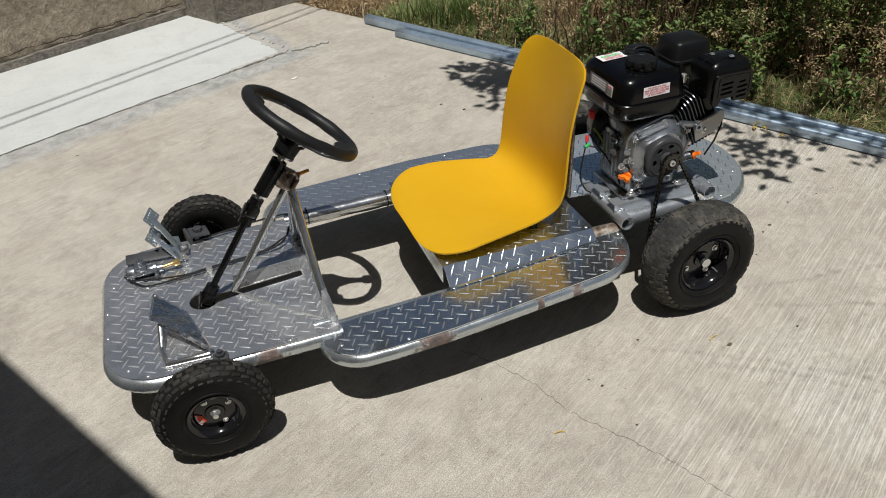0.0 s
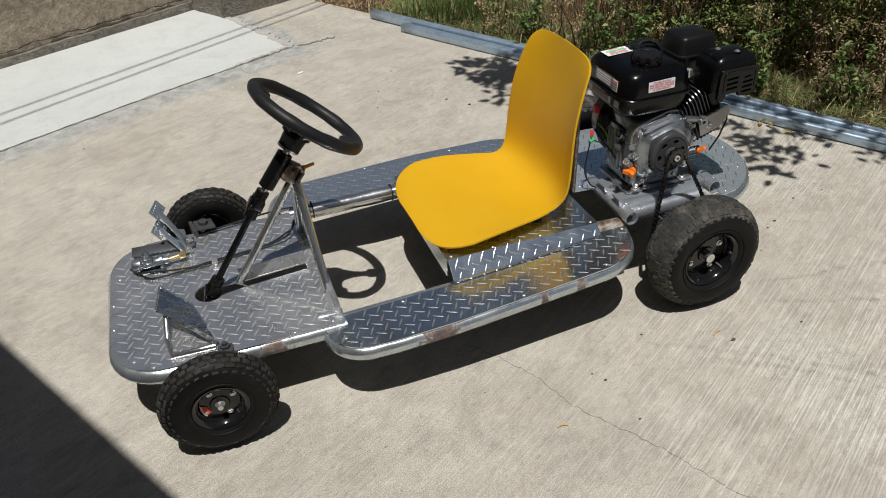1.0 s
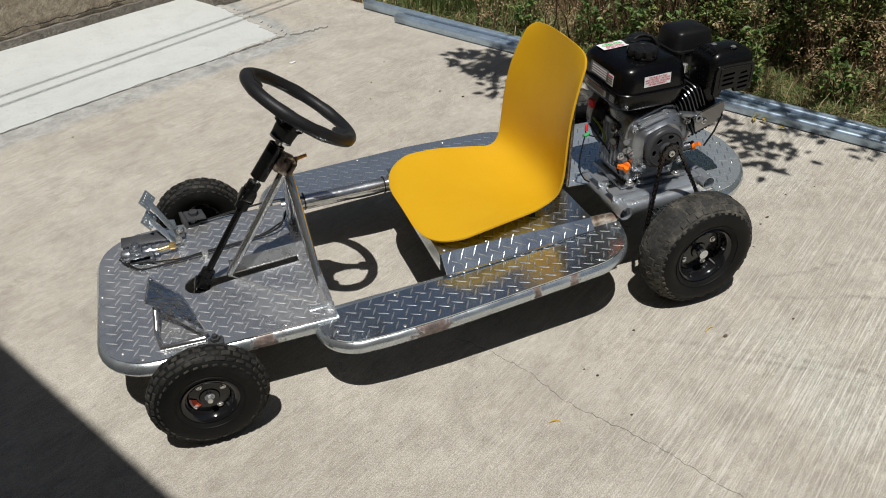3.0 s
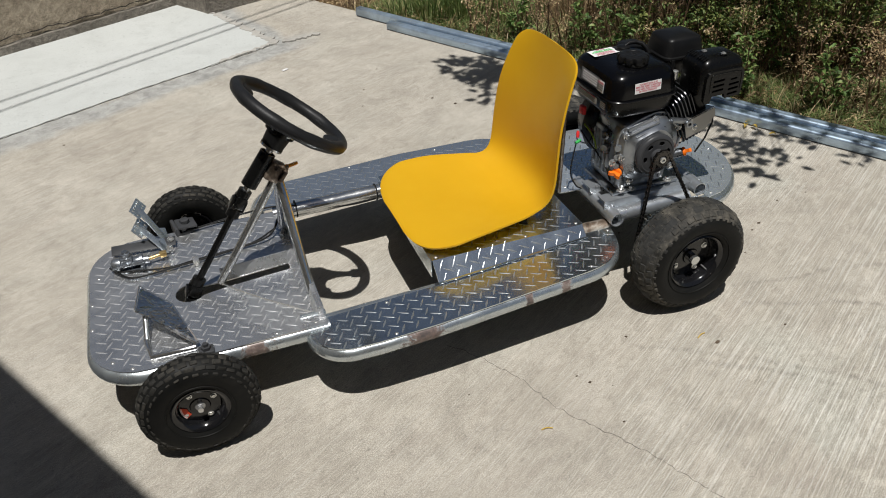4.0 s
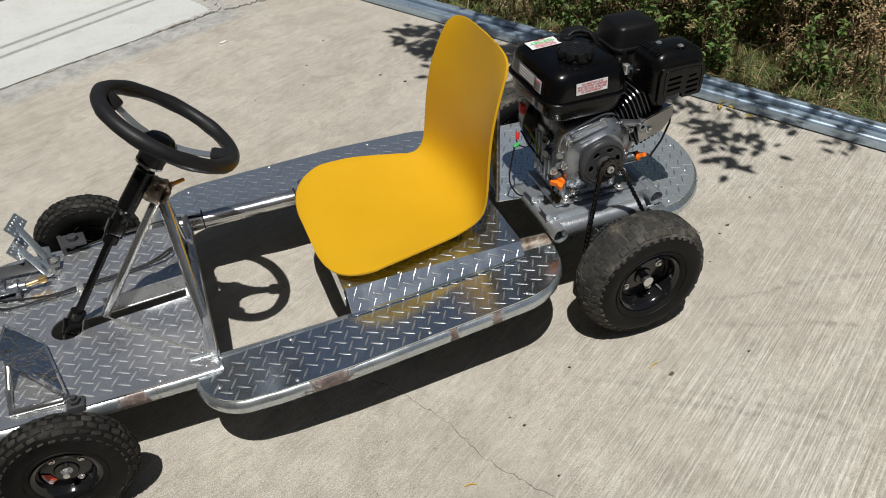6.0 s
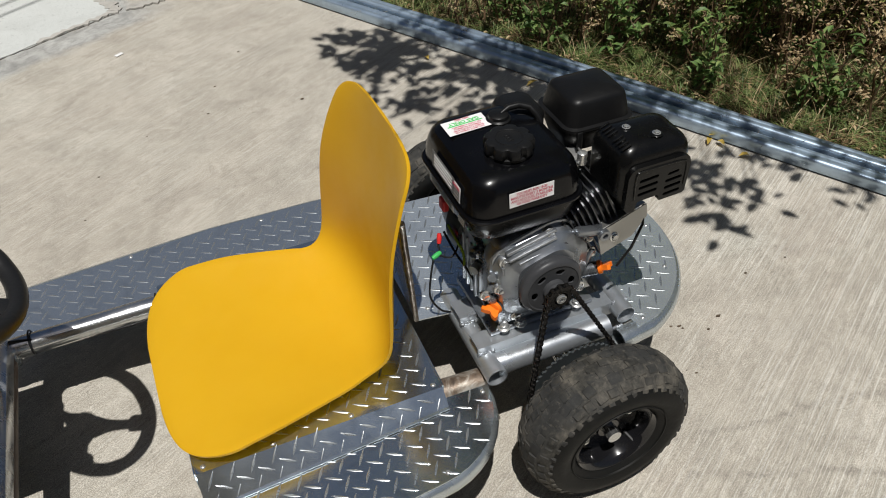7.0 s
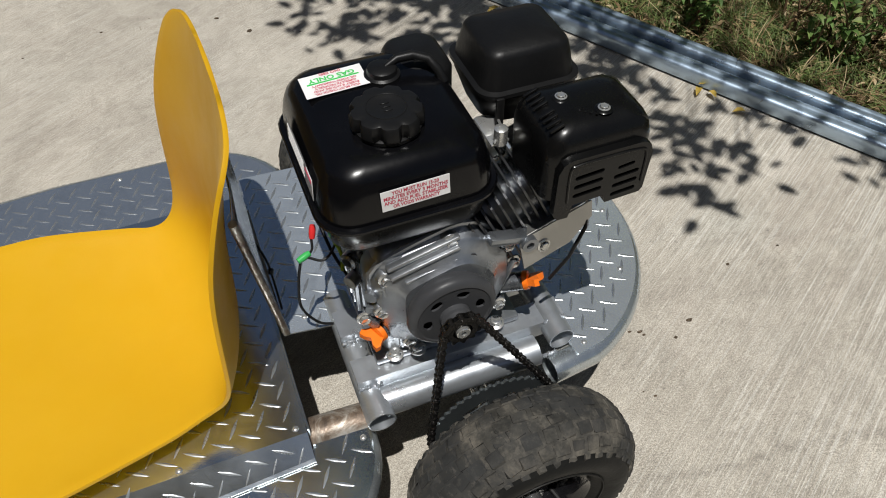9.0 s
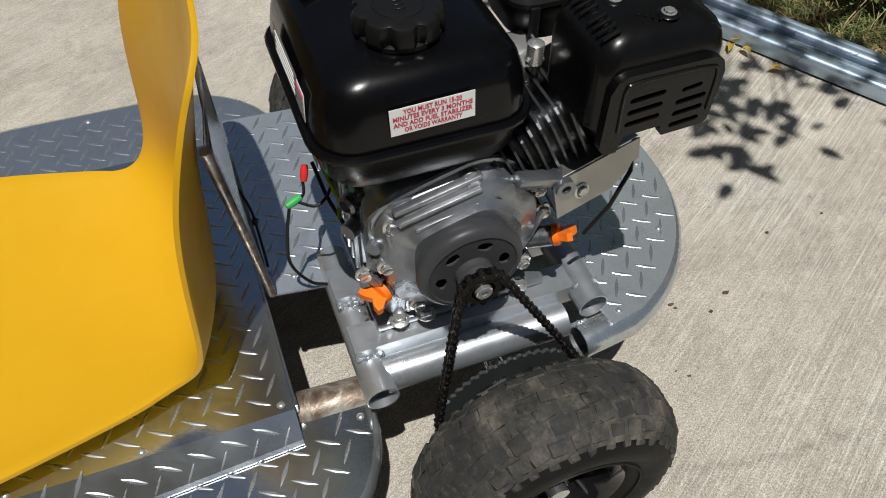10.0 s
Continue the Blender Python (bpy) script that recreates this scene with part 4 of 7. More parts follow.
rail_along("cross_tube", [(-0.952, 0.10, 0.170), (-0.952, 0.60, 0.170)], 0.02, RUSTY, "cross tube behind the front deck")
rail_along("cross_tube", [(-0.285, 0.15, 0.168), (-0.285, 0.78, 0.168)], 0.022, RUSTY, "cross tube under the seat")
rail_along("stub_tube", [(-0.245, 0.166, 0.197), (-0.158, 0.160, 0.199)], 0.024, SCORCHED, "heat-stained stub tube welded behind the footboard")
bm = bmesh.new()
box(bm, (0.06, 0.008, 0.045), pose(-0.96, 0.12, 0.172), 0.002)
part("gusset", bm, GALV, kart)
bm = bmesh.new()
box(bm, (0.014, 0.49, 0.034), pose(-0.941, 0.357, 0.196), 0.002)
part("toe_strip", bm, PLATE_DULL, kart, "scuffed upright strip behind the front deck")

# seat platform: a tray with a slanted front lip on the near side
bm = bmesh.new()
TRAY_A, TRAY_B = -0.652, -0.242


def lip_foot(x):
    """Where the slanted lip meets the rising footboard."""
    f = (x - TRAY_A) / (TRAY_B - TRAY_A)
    return Vector((x, 0.110 + 0.015 * f, 0.1965 + 0.0165 * f))


def tray_section(x):
    p = lip_foot(x)
    return [p + Vector((0, -0.006, 0.0)), p + Vector((0, -0.001, 0.001)), Vector((x, 0.150, 0.2355)), Vector((x, 0.60, 0.2355)), Vector((x, 0.60, 0.2325)), Vector((x, 0.1515, 0.2325)), p + Vector((0, 0.001, -0.001)), p + Vector((0, -0.006, -0.002))]


cuts = [[bm.verts.new(p) for p in tray_section(TRAY_A + (TRAY_B - TRAY_A) * k / 20)] for k in range(21)]
bm.faces.new(cuts[0][::-1]), bm.faces.new(cuts[-1])
for a, b in zip(cuts, cuts[1:]):
    for k in range(8):
        bm.faces.new((a[k], a[(k + 1) % 8], b[(k + 1) % 8], b[k]))
tray = part("seat_tray", bm, [PLATE, UNDERSHADE], kart, "folded diamond-plate seat platform", False)
shade_below(tray)
tread = part("tread_pattern", lugs([(-0.652, 0.15), (-0.242, 0.15), (-0.242, 0.60), (-0.652, 0.60)], (), Matrix.Translation((0, 0, 0.2355))), PLATE_LUG, tray, "raised lozenge lugs")
tagged(tread, kind="stuff")


def on_lip(p):
    foot, top = lip_foot(p.x), Vector((p.x, 0.150, 0.2355))
    up = (top - foot).normalized()
    return foot + up * p.y + up.cross(Vector((-1, 0, 0))) * (p.z + 0.0008)


tread = part("tread_pattern", lugs([(-0.650, 0.001), (-0.244, 0.001), (-0.244, 0.031), (-0.650, 0.053)], margin=0.003, bend=on_lip), PLATE_LUG, tray, "raised lozenge lugs")
tagged(tread, kind="stuff")
rivets([(-0.255, 0.16), (-0.40, 0.157), (-0.53, 0.157), (-0.64, 0.16)], tray, 0.2355)
bm = bmesh.new()
box(bm, (0.004, 0.46, 0.05), pose(-0.240, 0.383, 0.2095), 0.001)
part("tray_skirt", bm, PLATE, tray, "folded plate edge", False)
bm = bmesh.new()
box(bm, (0.004, 0.45, 0.05), pose(-0.654, 0.375, 0.2105), 0.001)
part("tray_skirt", bm, PLATE, tray, "folded plate edge", False)
# bright rod standing in for light the steering struts throw on the floor
bm = bmesh.new()
tube(bm, [(-1.140, 0.318, 0.190), (-1.10, 0.270, 0.1905), (-1.05, 0.215, 0.1905), (-1.0, 0.165, 0.1905), (-0.962, 0.128, 0.1905)], [0.0015, 0.0030, 0.0022, 0.0034, 0.0020], 6)
part("bright_line", bm, ZINC, front, "bright wandering line of light thrown on the floor")

bm = bmesh.new()
tube(bm, [(-0.952, 0.118, 0.190), (-0.950, 0.150, 0.193), (-0.947, 0.185, 0.196), (-0.945, 0.205, 0.205)], [0.005, 0.007, 0.006, 0.004], 8)
part("bright_line", bm, ZINC, front, "bright smear at the column foot")
# back support of the seat
def near_side(z):
    """The brown edge of the sheet behind the seat."""
    return Vector((-0.230, 0.300, 0.247)).lerp(Vector((-0.2605, 0.242, 0.555)), (z - 0.247) / 0.308)


def far_side(z):
    if z < 0.345:
        return Vector((-0.2310, 0.336, 0.247)).lerp(Vector((-0.2400, 0.390, 0.345)), (z - 0.247) / 0.098)
    return Vector((-0.2400, 0.390, 0.345)).lerp(Vector((-0.2470, 0.455, 0.510)), (z - 0.345) / 0.165)


def off_seat(p):
    """Keeps a spot of the sheet just behind the curved seat back."""
    mid = -0.2385 - 0.178 * (0.64 - p.z)
    bow = 0.036 * abs((p.y - 0.359) / 0.170) ** 2.4
    return Vector((max(p.x, mid - bow - 0.023 * (p.y - 0.359) + 0.011), p.y, p.z))


bm = bmesh.new()
# across the sheet: flat from the brown edge, then folds towards the engine
waves = ((0.0, 0.0), (0.30, 0.0005), (0.48, 0.0), (0.58, 0.004), (0.66, 0.001), (0.76, 0.005), (0.84, 0.001), (0.93, 0.006), (1.0, 0.003))
sheet = []
for z in (0.247, 0.28, 0.31, 0.345, 0.40, 0.45, 0.49, 0.525):
    grow = min(1.0, max(0.05, (z - 0.30) / 0.10))
    sheet.append([bm.verts.new(off_seat(near_side(z).lerp(far_side(z), f)) + Vector((w * grow, 0, 0))) for f, w in waves])
for a, b in zip(sheet, sheet[1:]):
    for k in range(len(waves) - 1):
        bm.faces.new((a[k], a[k + 1], b[k + 1], b[k]))
plate = part("back_plate", bm, PLATE_BACK, kart, "folded bright steel sheet leaning on the seat back")
sol = plate.modifiers.new("thickness", "SOLIDIFY")
sol.thickness, sol.offset = 0.002, 0
rail_along("plate_edge", [off_seat(near_side(z)) for z in (0.247, 0.35, 0.45, 0.525)], 0.0050, SCORCHED, "brown rolled edge of the sheet")
bm = bmesh.new()
tube(bm, eased([far_side(0.343) + Vector((0.003, 0, 0)), far_side(0.315) + Vector((0.009, 0, 0)), far_side(0.285) + Vector((0.008, 0.004, 0)), far_side(0.250) + Vector((0.005, 0.002, 0))]), 0.0016, 8)
lathe(bm, [(-0.003, 0), (-0.003, 0.0042), (0.003, 0.0042), (0.003, 0)], place(far_side(0.302) + Vector((0.009, 0.001, 0)), (0.2, 0.3, 1)), 12)
part("sheet_wire", bm, WIRE, kart, "thin black wire hanging below the sheet")


# steering
WHEEL_C, COL = Vector((-0.910, 0.349, 0.585)), Vector((0.6195, 0.0335, 0.7843))


def build_steering():
    m = place(WHEEL_C, COL, (1, 0, -0.8))
    bm = bmesh.new()
    ring = []
    rr = []
    for k in range(72):
        q = k * math.tau / 72
        ring.append(m @ Vector((0.1331 * math.cos(q), 0.1331 * math.sin(q), 0)))
        rr.append(0.0145 + 0.0012 * max(0, math.cos(q * 9)) * (1 if 0.3 < abs(math.sin(q)) else 0.2))
    tube(bm, ring, rr, 14, closed=True)
    wheel = part("steering_wheel", bm, LEATHER, kart, "black foam-covered three-spoke steering wheel")
    for q in (-13, 160, -114):
        w = m @ pose(0, 0, 0, 0, 0, q)
        bm = bmesh.new()
        side = [(-0.010, 0.034), (0.010, 0.026), (0.030, 0.0165), (0.055, 0.0125), (0.085, 0.0125), (0.108, 0.0165)]
        prism(bm, side[::-1] + [(x, -y) for x, y in side], -0.0015, 0.0015, (), w @ pose(0.024, 0, -0.040, 0, -20, 0))
        part("spoke", bm, PIPE, wheel, "flat grey steel spoke", False)
        bm = bmesh.new()
        box(bm, (0.040, 0.040, 0.019), w @ pose(0.111, 0, -0.006, 0, -20, 0), 0.007)
        part("spoke_cover", bm, LEATHER, wheel)
    bm = bmesh.new()
    lathe(bm, [(-0.050, 0.0), (-0.050, 0.036), (-0.038, 0.037), (-0.031, 0.030), (-0.024, 0.024), (-0.020, 0.012), (-0.020, 0)], m, 32)
    part("horn_cap", bm, TANK, wheel, "glossy black horn cap")
    bm = bmesh.new()
    lathe(bm, [(-0.046, 0.0), (-0.046, 0.030), (-0.083, 0.0265), (-0.084, 0.0)], m, 32)
    part("boss", bm, PLASTIC, wheel, "black steering boss")
    bm = bmesh.new()
    lathe(bm, [(-0.084, 0.0), (-0.084, 0.0275), (-0.089, 0.0275), (-0.089, 0.0)], m, 32)
    part("boss_ring", bm, CHROME, wheel, "bright boss ring")
    for k in range(6):
        share("bolt", BOLT, m @ pose(0.033 * math.cos(k * 1.047), 0.033 * math.sin(k * 1.047), -0.038) @ Matrix.Diagonal((0.6, 0.6, 0.6, 1)), wheel)
    ax = lambda d: WHEEL_C - COL * d
    bm = bmesh.new()
    tube(bm, [ax(0.086), ax(0.115)], 0.009, 16)
    part("steering_shaft", bm, CHROME, kart, "bright steel shaft")
    bm = bmesh.new()
    tube(bm, [ax(0.103), ax(0.196)], 0.0190, 20, hollow=0.003)
    part("column_sleeve", bm, SATIN, kart, "black painted steel column sleeve")
    uj = Vector((-1.062, 0.341, 0.393))
    low = Vector((-1.215, 0.316, 0.185))
    bm = bmesh.new()
    tube(bm, [ax(0.19), uj + COL * 0.022], 0.009, 12)
    part("steering_shaft", bm, CHROME, kart, "bright steel shaft")
    way2 = (uj - low).normalized()

    def joint(c, d1, d2):
        j = bmesh.new()
        for d, s in ((d1, 1), (d2, -1)):
            mm = place(c, d * s, (0, 1, 0) if s > 0 else (1, 0, 0))
            lathe(j, [(0.016, 0), (0.016, 0.016), (0.036, 0.016), (0.036, 0)], mm, 16)
            for e in (-1, 1):
                box(j, (0.007, 0.026, 0.030), mm @ pose(e * 0.015, 0, 0.004), 0.003)
        box(j, (0.026, 0.014, 0.014), place(c, d1), 0.003), box(j, (0.014, 0.026, 0.014), place(c, d1), 0.003)
        return j
    part("universal_joint", joint(uj, COL, way2), SATIN, kart, "black forged universal joint")
    part("universal_joint", joint(low + way2 * 0.01, way2, Vector((0.4, 0, 1)).normalized()), SATIN, kart, "black forged universal joint at the floor")
    bm = bmesh.new()
    tube(bm, [uj - way2 * 0.02, low + way2 * 0.02], 0.0082, 14)
    part("steering_shaft", bm, SATIN, kart, "black painted steering shaft")
    # tripod
    top = Vector((-0.962, 0.345, 0.447))
    for foot, r in (((-1.143, 0.325, 0.190), 0.0100), ((-0.945, 0.205, 0.190), 0.0112), ((-0.955, 0.505, 0.180), 0.0112)):
        bm = bmesh.new()
        tube(bm, [top + (Vector(foot) - top) * 0.02, foot], r, 14)
        part("column_leg", bm, CHROME, kart, "bright steel column leg")
    bm = bmesh.new()
    box(bm, (0.046, 0.042, 0.050), place(top + Vector((-0.006, 0, 0.008)), COL), 0.012)
    box(bm, (0.012, 0.058, 0.034), place(top + Vector((0.010, 0, 0.000)), COL), 0.005)
    rg = random.Random(8)
    for k in range(14):
        q = k * math.tau / 14
        bmesh.ops.create_icosphere(bm, subdivisions=1, radius=rg.uniform(0.004, 0.007), matrix=place(top + Vector((-0.006, 0, 0.006)), COL) @ Matrix.Translation((0.022 * math.cos(q), 0.022 * math.sin(q), rg.uniform(0.012, 0.024))))
    part("column_clamp", bm, SCORCHED, kart, "welded heat-stained column clamp")
    bm = bmesh.new()
    lathe(bm, [(0, 0.0), (0, 0.006), (0.010, 0.006), (0.011, 0.0045), (0.034, 0.004), (0.036, 0)], place((-0.943, 0.348, 0.456), (1, 0.25, 0.06)), 12)
    part("switch_lever", bm, AMBER, kart, "amber plastic switch lever")


build_steering()


# wheels
def build_wheel(name, c, R, W, rim_r, rows, count, worn, out, turn=0.0, sticker=False):
    """A wheel whose outer face looks along out (+1 or -1 on y); built about c, its axis on y."""
    base = Matrix.Translation(c) @ pose(0, 0, 0, 0, 0, turn) @ place((0, 0, 0), (0, out, 0), (1, 0, 0))
    h = W / 2
    bm = bmesh.new()
    prof = [(-h * 0.72, rim_r), (-h * 0.70, rim_r - 0.006), (-h * 0.2, rim_r - 0.010), (h * 0.18, rim_r - 0.014), (h * 0.22, 0.022), (h * 0.30, 0.020), (h * 0.30, 0.0)]
    lathe(bm, prof, base, 40)
    lathe(bm, [(h * 0.1, rim_r - 0.013), (h * 0.62, rim_r - 0.008), (h * 0.74, rim_r - 0.004), (h * 0.80, rim_r + 0.002), (h * 0.76, rim_r + 0.005), (h * 0.6, rim_r + 0.002)], base, 40)
    wheel = part(name, bm, RIM, kart, "glossy black pressed-steel wheel")
    bm = bmesh.new()
    s = R - rim_r
    def crown(a):
        """The carcass radius at an offset from the middle."""
        return R - 0.003 - (0.034 if worn else 0.028) * (abs(a) / h) ** 2.6
    prof = [(-h * 0.66, rim_r + 0.001), (-h * 0.86, rim_r + s * 0.14), (-h * 1.0, rim_r + s * 0.40), (-h * 0.985, rim_r + s * 0.56), (-h * 0.92, crown(h * 0.92)), (-h * 0.80, crown(h * 0.8)), (-h * 0.6, crown(h * 0.6)), (-h * 0.3, crown(h * 0.3)), (0, R - 0.003)]
    prof = prof + [(-a, r) for a, r in prof[-2::-1]]
    lathe(bm, prof, base, 72)
    ring = rim_r + s * 0.20
    lathe(bm, [(h * 0.88, ring - 0.0015), (h * 0.935, ring - 0.0008), (h * 0.935, ring + 0.0008), (h * 0.90, ring + 0.0015)], base, 72)
    part("tyre", bm, RUBBER, wheel, "dusty black pneumatic tyre")
    if worn:
        # the dusty running band, almost smooth in the middle
        bm = bmesh.new()
        lathe(bm, [(h * f, crown(h * f) + 0.0005) for f in (-0.86, -0.78, -0.65, -0.5, -0.3, -0.1, 0.1, 0.3, 0.5, 0.65, 0.78, 0.86)], base, 96)
        part("tread_band", bm, BAND, wheel, "dusty worn running band")
    bm = bmesh.new()
    rng = random.Random(count)
    for row, (off, wid, deep, lift, fill) in enumerate(rows):
        for k in range(count):
            q = (k + 0.5 * (row % 2) + rng.uniform(-0.05, 0.05)) * math.tau / count
            slope = math.degrees(math.atan2(crown(off) - crown(off + 0.001), 0.001))
            up = lift * (rng.uniform(0.75, 1.15))
            mm = base @ Matrix.Rotation(q, 4, "Z") @ Matrix.Translation((crown(off) + up - deep / 2, 0, off)) @ Matrix.Rotation(radians(-slope), 4, "Y")
            arcw = R * math.tau / count * fill
            made = box(bm, (deep, arcw * rng.uniform(0.80, 1.06), wid * rng.uniform(0.88, 1.10)), mm @ Matrix.Rotation(radians(rng.uniform(-3, 3) + (5 if off > 0 else -5)), 4, "X"), min(0.0016, deep * 0.35), 1)
            # chipped and torn edges
            for v in made:
                v.co += Vector((rng.uniform(-1, 1), rng.uniform(-1, 1), rng.uniform(-1, 1))) * (0.0012 if worn else 0.0009)
            if lift > 0.0012 and not worn:
                # the split half of a block, behind a narrow sipe
                box(bm, (deep, arcw * 0.34, wid * 0.42), mm @ Matrix.Translation((0.0003, arcw * 0.28, math.copysign(wid * 0.55, -off))), 0.001, 1)
    tagged(part("tread", bm, TREAD if worn else KNOB, wheel, "worn dusty tread blocks"), kind="stuff")
    for k in range(4):
        q = k * math.pi / 2 + 0.5
        share("bolt", BOLT, base @ Matrix.Translation((rim_r * 0.62 * math.cos(q), rim_r * 0.62 * math.sin(q), h * 0.20)) @ Matrix.Diagonal((1, 1, 1, 1) if worn else (0.75, 0.75, 0.6, 1)), wheel)
    bm = bmesh.new()
    lathe(bm, [(h * 0.25, 0.0120), (h * 0.34, 0.0105), (h * 0.36, 0.0085), (h * 0.36, 0.006)], base, 24)
    lathe(bm, [(h * 0.34, 0.0078), (h * 0.45, 0.0078), (h * 0.47, 0.0066), (h * 0.47, 0.0048), (h * 0.44, 0.0046)], base, 6)
    lathe(bm, [(h * 0.42, 0.0040), (h * 0.50, 0.0040), (h * 0.51, 0.0030), (h * 0.49, 0)], base, 12)
    part("hub_nut", bm, WELD, wheel, "castellated bare steel hub nut")
    bm = bmesh.new()
    tube(bm, [base @ Vector((rim_r * 0.55, -rim_r * 0.55, h * 0.2)), base @ Vector((rim_r * 0.72, -rim_r * 0.72, h * 0.75))], 0.0035, 8)
    part("valve", bm, WIRE, wheel)
    if sticker:
        # a curved warning sticker on the slope of the rim
        for r0, r1, a0, a1, up, mat, words in ((0.0270, 0.0420, 171, 219, 0.0, STICKER, "curved orange-red warning sticker"), (0.0385, 0.0396, 172, 218, 0.0004, PAPER, "thin white line of the sticker"), (0.0408, 0.0420, 172, 218, 0.0004, PAPER, "thin white line of the sticker")):
            bm = bmesh.new()
            prism(bm, arc(0, 0, r0, a0 + (10 if up == 0 else 0), a1, 10) + arc(0, 0, r1, a1, a0, 10), h * 0.245 + up, h * 0.245 + up + 0.0006, (), base)
            part("sticker", bm, mat, wheel, words, False)
        bm = bmesh.new()
        tube(bm, [base @ Vector((0, 0, h * 0.3)), base @ Vector((0, 0, h * 0.72))], 0.006, 12)
        part("axle_end", bm, ZINC, wheel, "bright axle end")
    return wheel


# rows of tread blocks: offset from the middle, width, depth, lift, share of the pitch
REAR_HALF = [(0.0080, 0.0140, 0.003, 0.0009, 0.80), (0.0235, 0.0160, 0.003, 0.0011, 0.86), (0.0395, 0.0150, 0.005, 0.0016, 0.80), (0.0495, 0.0080, 0.006, 0.0016, 0.46)]
FRONT_HALF = [(0.0125, 0.0105, 0.004, 0.0012, 0.74), (0.0222, 0.0085, 0.005, 0.0011, 0.80), (0.0290, 0.0052, 0.006, 0.0008, 0.52)]
REAR_ROWS = [(-row[0], *row[1:]) for row in reversed(REAR_HALF)] + REAR_HALF
FRONT_ROWS = [(-row[0], *row[1:]) for row in reversed(FRONT_HALF)] + [(0.0, 0.0105, 0.004, 0.0011, 0.70)] + FRONT_HALF
build_wheel("rear_wheel", (0.004, 0.0275, 0.1565), 0.1565, 0.115, 0.0735, REAR_ROWS, 40, True, -1)
build_wheel("rear_wheel", (0.004, 0.715, 0.1565), 0.1565, 0.115, 0.0735, REAR_ROWS, 40, True, 1)
build_wheel("front_wheel", (-1.242, -0.004, 0.1305), 0.1305, 0.066, 0.057, FRONT_ROWS, 34, False, -1, 0.0, True)
build_wheel("front_wheel", (-1.183, 0.712, 0.1305), 0.1305, 0.066, 0.057, FRONT_ROWS, 34, False, 1, 0.0)

# axles and steering knuckles
rail_along("rear_axle", [(0.004, -0.01, 0.1565), (0.004, 0.735, 0.1565)], 0.0125, CHROME, "steel rear axle")
rail_along("front_beam", [(-1.235, 0.07, 0.150), (-1.195, 0.62, 0.150)], 0.018, GALV, "front axle beam")
for x, y in ((-1.205, 0.085), (-1.205, 0.595)):
    bm = bmesh.new()
    box(bm, (0.034, 0.028, 0.036), pose(x, y, 0.180), 0.004)
    if y > 0.3:
        box(bm, (0.010, 0.060, 0.034), pose(x - 0.022, y + 0.012, 0.196, 0, 0, 12), 0.003)
        box(bm, (0.050, 0.050, 0.006), pose(x + 0.008, y + 0.004, 0.214, 0, 8, 10), 0.002)
        lathe(bm, [(0.0, 0.013), (0.010, 0.013), (0.012, 0.008), (0.012, 0)], Matrix.Translation((x + 0.006, y + 0.004, 0.217)), 6)
    lathe(bm, [(0.018, 0.011), (0.026, 0.011), (0.026, 0.006), (0.033, 0.006), (0.033, 0)], Matrix.Translation((x, y, 0.18)), 6)
    part("kingpin_bracket", bm, DRUM, kart, "welded steel kingpin bracket")

# driven sprocket and chain
SPR, BIG = Vector((-0.048, 0.119, 0.396)), Vector((0.004, 0.119, 0.1565))
bm = bmesh.new()
teeth = []
for k in range(50):
    for d, r in ((0.0, 0.0915), (0.25, 0.0955), (0.5, 0.0955), (0.75, 0.0915)):
        q = (k + d) * math.tau / 50
        teeth.append((r * math.cos(q), r * math.sin(q)))
holes = [[(0.060 * math.cos(q + a) * rr, 0.060 * math.sin(q + a) * rr) for a, rr in ((-0.30, 0.88), (0.30, 0.88), (0.36, 1.0), (0.30, 1.12), (-0.30, 1.12), (-0.36, 1.0))] for q in (k * math.tau / 6 for k in range(6))]
prism(bm, teeth, -0.002, 0.002, holes, place(BIG, (0, -1, 0)))
sprocket = part("driven_sprocket", bm, SPROCKET, kart, "dark steel driven sprocket on the axle", False)


